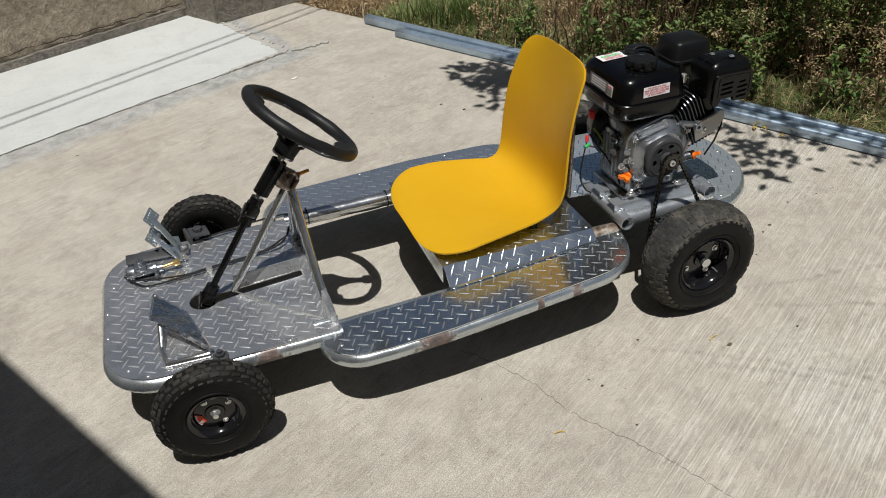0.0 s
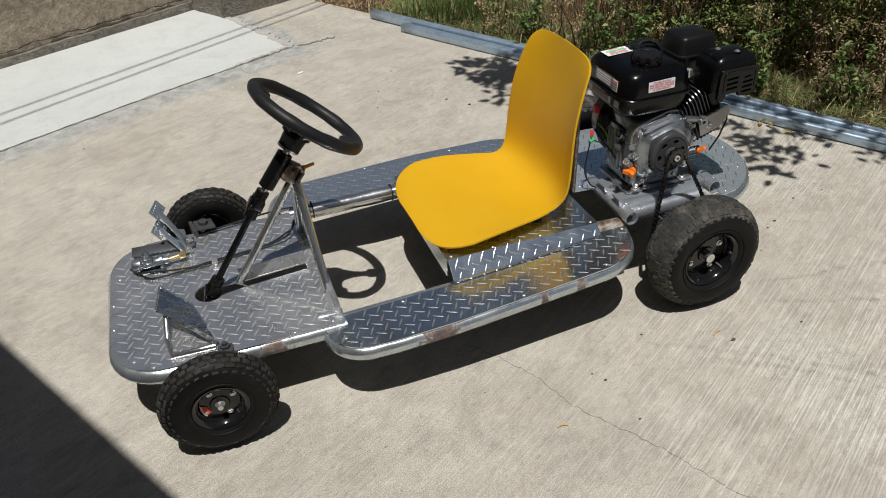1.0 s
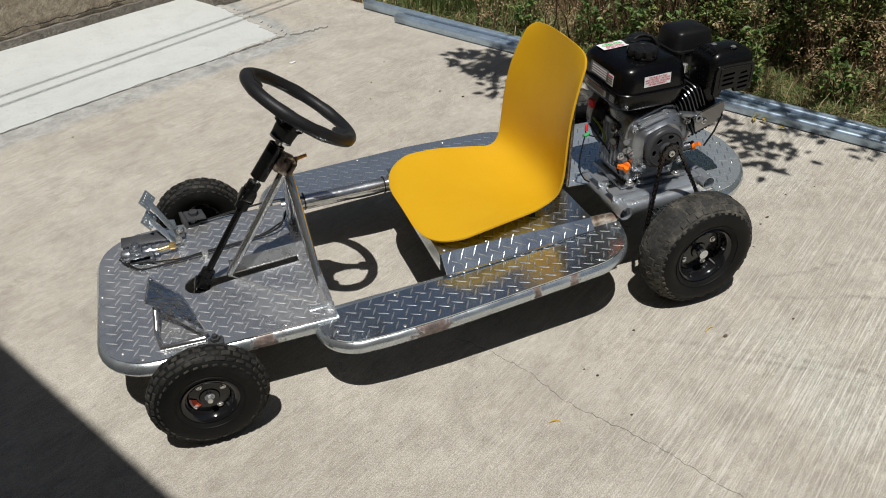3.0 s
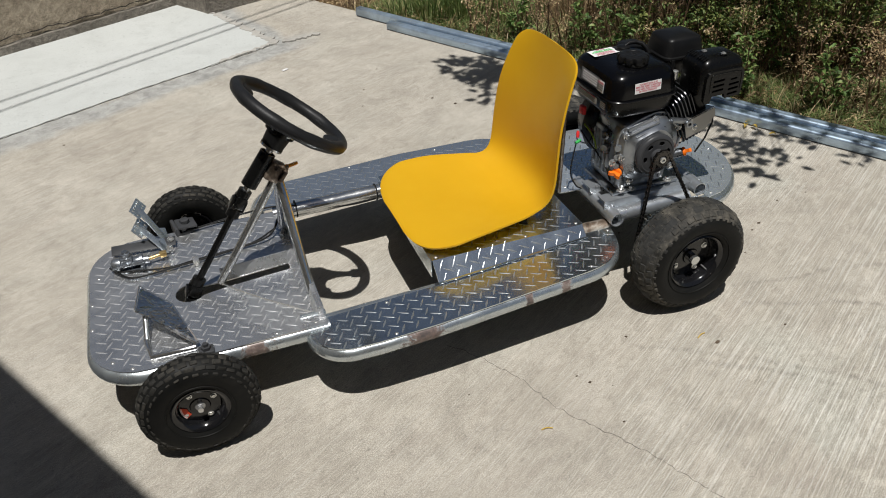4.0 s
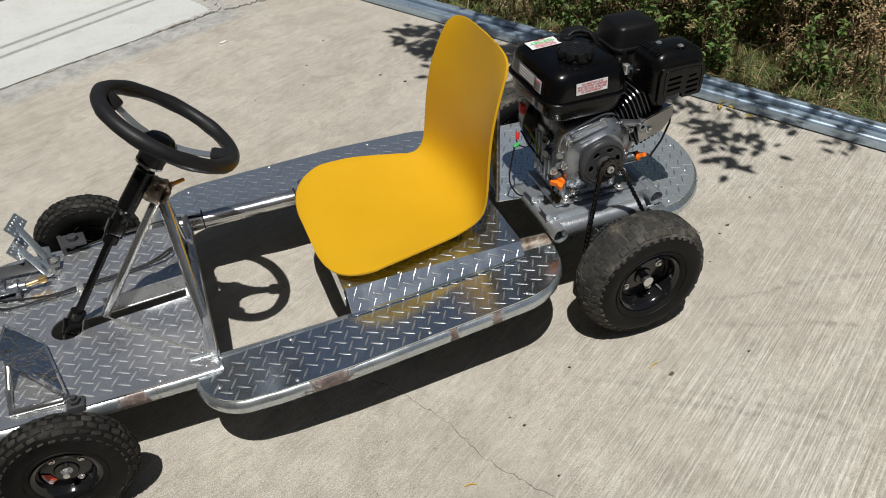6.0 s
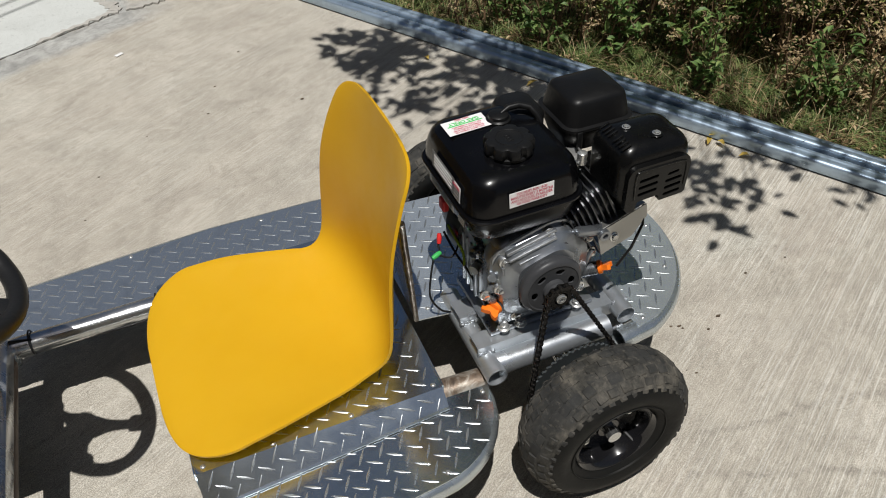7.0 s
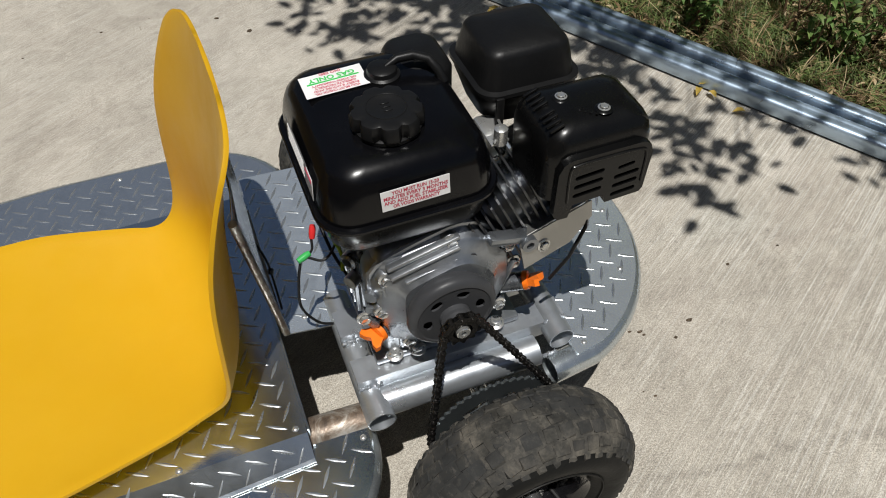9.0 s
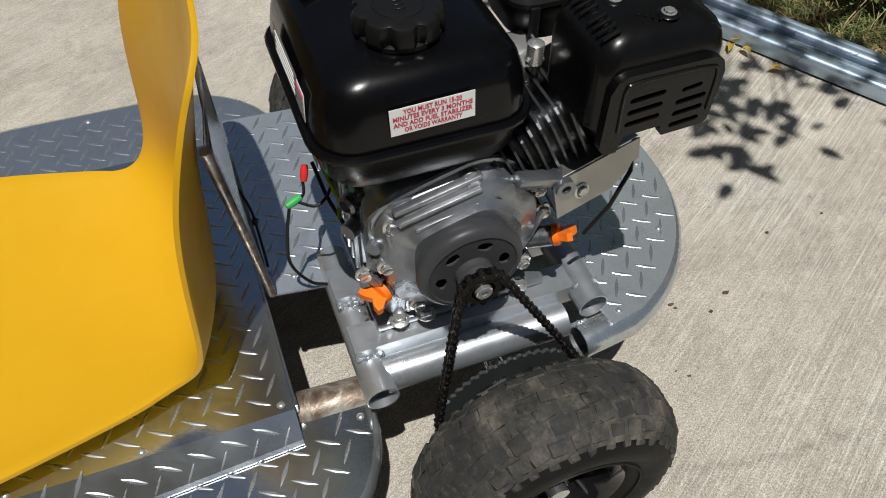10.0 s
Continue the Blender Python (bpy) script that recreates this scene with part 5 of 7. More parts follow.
def build_chain():
    r1, r2 = 0.0225, 0.0935
    d = Vector((BIG.x - SPR.x, BIG.z - SPR.z))
    L, base = d.length, math.atan2(d.y, d.x)
    a = math.acos((r1 - r2) / L)
    pts = []
    for k in range(13):                      # round the small sprocket, on the side away from the axle
        q = base + a + (math.tau - 2 * a) * k / 12
        pts.append((SPR.x + r1 * math.cos(q), SPR.z + r1 * math.sin(q)))
    for k in range(41):
        q = base - a + 2 * a * k / 40
        pts.append((BIG.x + r2 * math.cos(q), BIG.z + r2 * math.sin(q)))
    pts.append(pts[0])
    seg = [math.dist(p, q) for p, q in zip(pts, pts[1:])]
    total = sum(seg)
    n = int(round(total / 0.0127 / 2)) * 2
    spots = []
    for k in range(n):
        s, i = total * k / n, 0
        while s > seg[i]:
            s -= seg[i]
            i += 1
        f = s / seg[i]
        spots.append(Vector((pts[i][0] + (pts[i + 1][0] - pts[i][0]) * f, 0.119, pts[i][1] + (pts[i + 1][1] - pts[i][1]) * f)))

    def link_mesh(gap, plate):
        j = bmesh.new()
        for y in (-gap, gap):
            out = arc(0.0064, 0, 0.0045, -80, 80, 5) + [(0, 0.0030)] + arc(-0.0064, 0, 0.0045, 100, 260, 5) + [(0, -0.0030)]
            prism(j, out, -plate, plate, (), place((0, y, 0), (0, 1, 0), (1, 0, 0)))
        for x in (-0.0064, 0.0064):
            lathe(j, [(-gap, 0), (-gap, 0.0036), (gap, 0.0036), (gap, 0)], place((x, 0, 0), (0, 1, 0)), 10)
            lathe(j, [(-gap - 0.0016, 0), (-gap - 0.0016, 0.0019), (gap + 0.0016, 0.0019), (gap + 0.0016, 0)], place((x, 0, 0), (0, 1, 0)), 8)
        return finish(j, "link", LINKS)
    kinds = (link_mesh(0.0030, 0.0005), link_mesh(0.0042, 0.0005))
    body = bmesh.new()
    lathe(body, [(-0.003, 0.012), (-0.003, 0.0185), (0.003, 0.0185), (0.003, 0.012)], place(SPR, (0, -1, 0)), 24, True)
    chain = part("chain", body, LINKS, kart, "oily black roller chain")
    for k in range(n):
        p, q = spots[k], spots[(k + 1) % n]
        share("link", kinds[k % 2], Matrix.Translation((p + q) / 2) @ Matrix.Rotation(-math.atan2(q.z - p.z, q.x - p.x), 4, "Y"), chain)


build_chain()

# engine mount
rail_along("mount_tube", [(-0.150, 0.128, 0.236), (-0.150, 0.34, 0.238)], 0.0190, PIPE, "silver painted open tube", hollow=0.002)
rail_along("mount_tube", [(0.111, 0.146, 0.258), (0.111, 0.30, 0.258)], 0.0185, PIPE, "silver painted open tube", hollow=0.002)
rail_along("frame_tube", [(-0.140, 0.160, 0.231), (0.078, 0.154, 0.240)], 0.021, PIPE, "silver painted cross tube")
for x0, x1, y, w in ((-0.166, 0.128, 0.190, 0.036), (-0.166, 0.125, 0.270, 0.044)):
    bm = bmesh.new()
    sec = [(-w / 2, 0.004), (w / 2, 0.004), (w / 2, 0.0), (-w / 2 + 0.004, 0.0), (-w / 2 + 0.004, -0.024), (-w / 2, -0.024)]
    prism(bm, sec, 0, x1 - x0, (), Matrix(((0, 0, 1, x0), (1, 0, 0, y), (0, 1, 0, 0.2665), (0, 0, 0, 1))))
    part("mount_angle", bm, PIPE, kart, "silver painted steel angle", False)
for x, y, z in ((-0.150, 0.172, 0.256), (0.111, 0.172, 0.272), (-0.150, 0.246, 0.258), (0.086, 0.140, 0.243), (-0.136, 0.146, 0.240)):
    bm = bmesh.new()
    rng = random.Random(int(x * 1000) + int(y * 100))
    pts = [(x - 0.016 + 0.0016 * k, y + rng.uniform(-0.0014, 0.0014), z - 0.001 + rng.uniform(-0.0008, 0.0008)) for k in range(21)]
    tube(bm, pts, [(0.0036 if k % 2 else 0.0022) * rng.uniform(0.8, 1.15) for k in range(21)], 7)
    part("weld_bead", bm, PIPE, kart, "lumpy weld bead")

# pedals, master cylinder and lines
bm = bmesh.new()
quad = [Vector((-1.323, 0.306, 0.246)), Vector((-1.337, 0.215, 0.246)), Vector((-1.219, 0.105, 0.206)), Vector((-1.262, 0.270, 0.203))]
flat = (quad[1] - quad[0]).cross(quad[3] - quad[0]).normalized()
low_side, top_side = [bm.verts.new(p - flat * 0.0012) for p in quad], [bm.verts.new(p + flat * 0.0012) for p in quad]
for ring in (low_side, top_side):
    bm.faces.new((ring[0], ring[1], ring[3])), bm.faces.new((ring[1], ring[2], ring[3]))
for k in range(4):
    bm.faces.new((low_side[k], low_side[(k + 1) % 4], top_side[(k + 1) % 4], top_side[k]))
part("foot_plate", bm, PLATE_BENT, kart, "folded diamond-plate foot rest", False)
bm = bmesh.new()
tube(bm, [(-1.335, 0.240, 0.236), (-1.28, 0.170, 0.222), (-1.222, 0.102, 0.208)], 0.0045, 10)
tube(bm, [(-1.318, 0.225, 0.232), (-1.325, 0.165, 0.194)], 0.0065, 10)
tube(bm, [(-1.327, 0.165, 0.195), (-1.318, 0.105, 0.195), (-1.225, 0.100, 0.197)], 0.007, 10)
for p, q in ((quad[0], quad[1]), (quad[3], quad[0]), (quad[2], quad[3])):
    tube(bm, [p, q], 0.0026, 8)
part("foot_rest_frame", bm, CHROME, kart, "bright rod frame of the foot rest")
bm = bmesh.new()
cyl_way = Vector((1, -0.04, 0.0))
mc = place((-1.388, 0.478, 0.208), cyl_way, (0, 0, 1))
lathe(bm, [(-0.004, 0), (-0.004, 0.008), (0.0, 0.009), (0.0, 0.0150), (0.004, 0.0175), (0.020, 0.0175), (0.022, 0.0150), (0.050, 0.0150), (0.052, 0.0135), (0.066, 0.0135), (0.067, 0.0180), (0.074, 0.0180), (0.075, 0.0100), (0.088, 0.0100), (0.088, 0)], mc, 24)
box(bm, (0.030, 0.030, 0.016), pose(-1.352, 0.477, 0.221), 0.005)
lathe(bm, [(0, 0), (0, 0.0125), (0.012, 0.0120), (0.013, 0.0085), (0.017, 0.0080), (0.017, 0)], place((-1.352, 0.477, 0.226), (0, 0, 1)), 20)
box(bm, (0.064, 0.008, 0.010), pose(-1.345, 0.460, 0.213), 0.002)
box(bm, (0.010, 0.058, 0.012), pose(-1.318, 0.475, 0.200), 0.003)
box(bm, (0.05, 0.042, 0.006), pose(-1.347, 0.476, 0.194), 0.002)
part("master_cylinder", bm, CAST, kart, "cast aluminium brake master cylinder")
bm = bmesh.new()
tube(bm, [(-1.302, 0.475, 0.208), (-1.262, 0.480, 0.211)], 0.0045, 10)
box(bm, (0.018, 0.014, 0.014), pose(-1.265, 0.479, 0.211), 0.003)
part("push_rod", bm, COPPER, kart, "brass coloured push rod")
bm = bmesh.new()
box(bm, (0.16, 0.004, 0.03), pose(-1.31, 0.545, 0.205, -70, 0, -4), 0.001)
part("pedal_base", bm, DRUM, kart, "dark steel pedal base")


def build_pedal(x, y, z):
    bm = bmesh.new()
    a, b = Vector((x, y, 0.20)), Vector((x - 0.055, y + 0.075, z))
    way = (b - a).normalized()
    m = place(a, way, (0.6, 0.8, 0))
    box(bm, (0.018, 0.004, (b - a).length), m @ Matrix.Translation((0, 0, (b - a).length / 2)), 0.0015)
    box(bm, (0.018, 0.004, 0.05), m @ pose(0.006, 0, 0.02, 0, 25, 0), 0.0015)
    arm = part("pedal", bm, GALV, kart, "perforated galvanised pedal arm")
    bm = bmesh.new()
    holes = [arc(-0.024 + 0.012 * i, -0.008 + 0.016 * j, 0.0033, 0, 315, 7) for i in range(5) for j in range(2)]
    prism(bm, [(-0.034, -0.017), (0.034, -0.017), (0.034, 0.017), (-0.034, 0.017)], -0.0012, 0.0012, holes, place(b, (0.75, -0.2, 0.6), (0.3, 0.9, 0)))
    part("pedal_pad", bm, GALV, arm, "perforated galvanised pad", False)
    share("bolt", BOLT, place(a + Vector((0.008, -0.006, 0.012)), (0.3, -1, 0.2)), arm)


build_pedal(-1.255, 0.505, 0.240), build_pedal(-1.250, 0.545, 0.275)
bm = bmesh.new()
tube(bm, eased([(-1.395, 0.475, 0.205), (-1.375, 0.450, 0.198), (-1.34, 0.420, 0.197), (-1.26, 0.425, 0.197), (-1.19, 0.432, 0.198), (-1.08, 0.448, 0.198), (-1.0, 0.462, 0.205), (-0.965, 0.50, 0.225), (-0.955, 0.515, 0.26)]), 0.0028, 8)
tube(bm, eased([(-1.375, 0.460, 0.196), (-1.26, 0.434, 0.196), (-1.19, 0.440, 0.197), (-1.05, 0.458, 0.197), (-0.98, 0.49, 0.205)]), 0.0024, 8)
part("brake_line", bm, WIRE, kart, "black brake line and cable")
bm = bmesh.new()
tube(bm, eased([(-1.20, 0.585, 0.197), (-1.05, 0.600, 0.205), (-0.94, 0.598, 0.206), (-0.80, 0.586, 0.176), (-0.70, 0.583, 0.172), (-0.62, 0.590, 0.182)]), 0.0028, 8)
part("cable", bm, WIRE, kart, "black cable strapped along the tube")
for x in (-0.90, -0.665):
    bm = bmesh.new()
    tube(bm, [(x, 0.603 + 0.0235 * math.cos(q), 0.184 + 0.0235 * math.sin(q)) for q in (k * math.tau / 18 for k in range(18))], 0.0018, 6, closed=True)
    part("cable_tie", bm, WIRE, kart, "black cable tie")
bm = bmesh.new()
box(bm, (0.016, 0.022, 0.012), pose(-1.19, 0.436, 0.198), 0.003)
part("line_clip", bm, ZINC, kart, "zinc line clip")
share("bolt", BOLT, Matrix.Translation((-1.19, 0.420, DECK)), kart)


# ---------------- the seat ----------------
def build_seat():
    """A one-piece moulded shell: rows along the profile, each bowed across its width."""
    #  middle x, z; edge x, half width, z
    rows = [(-0.2364, 0.6462, -0.2368, 0.045, 0.6458), (-0.2368, 0.6445, -0.2400, 0.096, 0.6432), (-0.2378, 0.6390, -0.2460, 0.1265, 0.6360), (-0.2400, 0.6260, -0.2570, 0.1460, 0.6205), (-0.2450, 0.600, -0.2700, 0.1545, 0.5960), (-0.2550, 0.545, -0.2885, 0.164, 0.545),
            (-0.2650, 0.490, -0.3025, 0.1710, 0.4921), (-0.2730, 0.430, -0.3110, 0.1780, 0.420), (-0.2770, 0.370, -0.3160, 0.1820, 0.353), (-0.2820, 0.315, -0.3230, 0.1760, 0.310), (-0.2990, 0.280, -0.3380, 0.1680, 0.288),
            (-0.335, 0.262, -0.3600, 0.1680, 0.279), (-0.405, 0.258, -0.4000, 0.1820, 0.279), (-0.50, 0.261, -0.4998, 0.2050, 0.2826), (-0.56, 0.263, -0.5600, 0.2130, 0.2800), (-0.602, 0.264, -0.5980, 0.2140, 0.2755),
            (-0.640, 0.262, -0.6360, 0.1970, 0.2660), (-0.665, 0.2575, -0.6620, 0.1680, 0.2570), (-0.679, 0.253, -0.6770, 0.1250, 0.2505), (-0.6835, 0.251, -0.6830, 0.0750, 0.2490)]
    # smooth between the rows
    arr = np.array(rows)
    s = np.r_[0, np.cumsum(np.hypot(np.diff(arr[:, 0]), np.diff(arr[:, 1])))]

    def at(t):
        i = int(min(max(np.searchsorted(s, t) - 1, 0), len(s) - 2))
        f = (t - s[i]) / (s[i + 1] - s[i])
        p0, p1, p2, p3 = arr[max(i - 1, 0)], arr[i], arr[i + 1], arr[min(i + 2, len(arr) - 1)]
        return 0.5 * (2 * p1 + (p2 - p0) * f + (2 * p0 - 5 * p1 + 4 * p2 - p3) * f * f + (3 * p1 - p0 - 3 * p2 + p3) * f ** 3)
    bm = bmesh.new()
    grid = []
    cols = 28
    lines = np.array([at(t) for t in s[-1] * (0.5 - 0.5 * np.cos(np.linspace(0, math.pi, 116)))])
    # the moulded edge runs without kinks down the back
    for _ in range(14):
        lines[16:64] = (lines[15:63] + 2 * lines[16:64] + lines[17:65]) / 4
    for x, z, ex, w, ez in lines:
        line = []
        for k in range(cols + 1):
            u = -1 + 2 * k / cols
            b = abs(u) ** 2.4
            px, py, pz = x + (ex - x) * b, w * u, z + (ez - z) * b
            line.append(bm.verts.new((px - 0.0229 * py, 0.359 + py + 0.0229 * (px + 0.4), pz + 0.0236 * py)))
        grid.append(line)
    for a, b in zip(grid, grid[1:]):
        for k in range(cols):
            bm.faces.new((a[k], a[k + 1], b[k + 1], b[k]))
    me = finish(bm, "chair_seat", YELLOW)
    for p in me.polygons:
        p.use_smooth = True
    ob = tagged(new("chair_seat", me), "yellow moulded plastic chair shell on a diamond-plate tray", "seat")
    sol = ob.modifiers.new("thickness", "SOLIDIFY")
    sol.thickness, sol.offset = 0.005, 0.0
    bev = ob.modifiers.new("edge", "BEVEL")
    bev.width, bev.segments, bev.limit_method, bev.angle_limit = 0.002, 2, "ANGLE", radians(50)


build_seat()
for x, y in ((-0.56, 0.25), (-0.56, 0.44), (-0.36, 0.25), (-0.36, 0.44)):
    bm = bmesh.new()
    tube(bm, [(x, y, 0.2355), (x, y, 0.262)], 0.014, 12)
    part("seat_spacer", bm, DRUM, kart, "dark seat spacer")

# ---------------- the engine ----------------
engine = thing("engine", (-0.03, 0.27, 0.270), "black and silver single-cylinder petrol engine bolted to the kart", "engine")


def rounded(x0, x1, y0, y1, r, n=5):
    return arc(x1 - r, y0 + r, r, -90, 0, n) + arc(x1 - r, y1 - r, r, 0, 90, n) + arc(x0 + r, y1 - r, r, 90, 180, n) + arc(x0 + r, y0 + r, r, 180, 270, n)


def loft(bm, layers, cap_top=True, cap_low=True):
    """Rings of equal count joined one above the other: (outline, z) layers."""
    rings = [[bm.verts.new((x, y, z)) for x, y in out] for out, z in layers]
    for a, b in zip(rings, rings[1:]):
        for k in range(len(a)):
            bm.faces.new((a[k], a[(k + 1) % len(a)], b[(k + 1) % len(b)], b[k]))
    if cap_low:
        bm.faces.new(rings[0][::-1])
    if cap_top:
        bm.faces.new(rings[-1])


TX0, TX1, TY0, TY1 = -0.172, 0.018, 0.174, 0.392


def shrunk(g, r=0.036, top=0.0):
    return rounded(TX0 + g, TX1 - g, TY0 + g, TY1 - g, max(0.012, r - g * 0.3), 6)


def build_tank():
    bm = bmesh.new()
    loft(bm, [(shrunk(0.000), 0.5465), (shrunk(0.001), 0.562), (shrunk(0.004), 0.580), (shrunk(0.008), 0.592), (shrunk(0.014), 0.600), (shrunk(0.023), 0.6055), (shrunk(0.034), 0.6085), (shrunk(0.050), 0.610), (shrunk(0.078), 0.611)], True, False)
    tank = part("fuel_tank", bm, TANK, engine, "glossy black fuel tank")
    bm = bmesh.new()
    loft(bm, [(shrunk(-0.005, 0.04), 0.5400), (shrunk(-0.0065, 0.04), 0.5413), (shrunk(-0.0065, 0.04), 0.5442), (shrunk(-0.005, 0.04), 0.5460)])
    part("tank_flange", bm, TANK, tank, "rolled seam of the tank")
    bm = bmesh.new()
    loft(bm, [(shrunk(0.022), 0.4965), (shrunk(0.011), 0.4985), (shrunk(0.006), 0.506), (shrunk(0.002), 0.528), (shrunk(0.001), 0.5402)])
    part("tank_bottom", bm, SATIN, tank, "satin black lower half of the tank")
    # filler cap
    c = Vector((-0.083, 0.243, 0.610))
    bm = bmesh.new()
    lathe(bm, [(0, 0.036), (0.004, 0.036), (0.006, 0.031)], Matrix.Translation(c), 40)
    prof = [(0.004, 0.0365, 1), (0.006, 0.0385, 1), (0.017, 0.0385, 1), (0.021, 0.036, 0.7), (0.0225, 0.031, 0.2), (0.0225, 0.018, 0), (0.0215, 0.016, 0), (0.0215, 0.006, 0)]
    rings = []
    for z, r, f in prof:
        ring = []
        for k in range(80):
            q = k * math.tau / 80
            dip = max(0, math.cos(q * 9)) ** 1.6 * 0.0062 * f
            ring.append(bm.verts.new(c + Vector(((r - dip) * math.cos(q), (r - dip) * math.sin(q), z))))
        rings.append(ring)
    for a, b in zip(rings, rings[1:]):
        for k in range(80):
            bm.faces.new((a[k], a[(k + 1) % 80], b[(k + 1) % 80], b[k]))
    bm.faces.new(rings[-1])
    part("fuel_cap", bm, PLASTIC, tank, "knurled black plastic filler cap")
    bm = bmesh.new()
    tube(bm, [c + Vector((0.0205 * math.cos(q), 0.0205 * math.sin(q), 0.0225)) for q in (k * math.tau / 40 for k in range(40))], 0.0007, 6, closed=True)
    for dy in (-0.006, 0.0, 0.006):
        box(bm, (0.009, 0.002, 0.0012), Matrix.Translation(c + Vector((0, dy, 0.0218))), 0.0004, 1)
    part("cap_mark", bm, PLASTIC, tank, "moulded ring and bars on the cap")
    # vent and hose
    bm = bmesh.new()
    lathe(bm, [(0, 0.020), (0.006, 0.020), (0.008, 0.017), (0.013, 0.016), (0.015, 0.013), (0.015, 0)], Matrix.Translation((-0.062, 0.322, 0.608)), 28)
    part("vent_cap", bm, PLASTIC, tank, "black vent cap")
    bm = bmesh.new()
    tube(bm, eased([(-0.058, 0.322, 0.621), (-0.044, 0.325, 0.626), (-0.026, 0.325, 0.626), (-0.010, 0.318, 0.622), (-0.003, 0.308, 0.613), (0.002, 0.301, 0.600)], 1), [0.003, 0.005, 0.0056, 0.0056, 0.0056, 0.0052], 12)
    part("vent_hose", bm, PLASTIC, tank, "bent black rubber hose")
    bm = bmesh.new()
    loft(bm, [(rounded(-0.045, 0.023, 0.312, 0.397, 0.022, 6), 0.50), (rounded(-0.045, 0.023, 0.312, 0.397, 0.022, 6), 0.599), (rounded(-0.042, 0.020, 0.315, 0.394, 0.02, 6), 0.605), (rounded(-0.035, 0.013, 0.322, 0.387, 0.016, 6), 0.610)])
    part("tank_cover", bm, PLASTIC, tank, "matt black plastic cover over the tank corner")
    # label on the near side
    lab = place((-0.0785, 0.1738, 0.5735), (0, -1, 0.045), (1, 0, 0.03))
    card("side_label", 0.073, 0.026, lab, PAPER, tank, "white warning label with red print")
    for k, (txt, w) in enumerate((("YOU MUST RUN 15-20", 0.050), ("MINUTES EVERY 3 MONTHS", 0.068), ("AND ADD FUEL STABILIZER", 0.068), ("OR VOIDS WARRANTY", 0.050))):
        lettering(txt, 0.0062, PRINT_RED, lab @ Matrix.Translation((0, 0.0088 - 0.0058 * k, 0.0006)), tank, w, "red printed words")
    # label on the top, read from the far side
    top = place((-0.1140, 0.3300, 0.6118), (-0.04, 0.03, 1), (-1, 0, 0))
    card("top_label", 0.070, 0.040, top, PAPER, tank, "white label with green and red print")
    for k, (txt, w, h, mat) in enumerate((("YOU MUST CHECK OIL", 0.050, 0.0050, PRINT_RED), ("EVERY 8 HOURS AND", 0.050, 0.0050, PRINT_RED), ("OPERATE PROPERLY", 0.046, 0.0050, PRINT_RED), ("OR VOIDS WARRANTY", 0.050, 0.0050, PRINT_RED), ("GAS ONLY", 0.052, 0.0105, PRINT_GREEN), ("(NO E85)", 0.024, 0.0058, PRINT_RED))):
        y = (0.0165, 0.0115, 0.0065, 0.0015, -0.0090, -0.0170)[k]
        lettering(txt, h, mat, top @ Matrix.Translation((0, y, 0.0007)), tank, w, "printed words")
    bm = bmesh.new()
    box(bm, (0.058, 0.0018, 0.0006), top @ Matrix.Translation((0, -0.0030, 0.0005)))
    part("print_bar", bm, PRINT_GREEN, tank, "green printed line", False)
    # labels on the end towards the seat
    for y, z, w, h, mat in ((0.285, 0.570, 0.085, 0.030, PRINT_GREY), (0.235, 0.568, 0.030, 0.028, PAPER), (0.30, 0.522, 0.10, 0.020, PAPER), (0.222, 0.522, 0.026, 0.022, PRINT_GREY)):
        lm = place((TX0 - 0.0006 + (0.0025 if z < 0.535 else 0.0), y, z), (-1, 0, 0.05), (0, -1, 0))
        card("end_label", w, h, lm, mat, tank, "small printed label")
        for k in range(4):
            bm = bmesh.new()
            box(bm, (w * 0.8, h * 0.09, 0.0006), lm @ Matrix.Translation((0, h * (0.3 - 0.2 * k), 0.0006)))
            part("print_bar", bm, PRINT_RED if k == 0 and mat is PAPER else (PAPER if mat is PRINT_GREY else PRINT_GREY), tank, "", False)


build_tank()


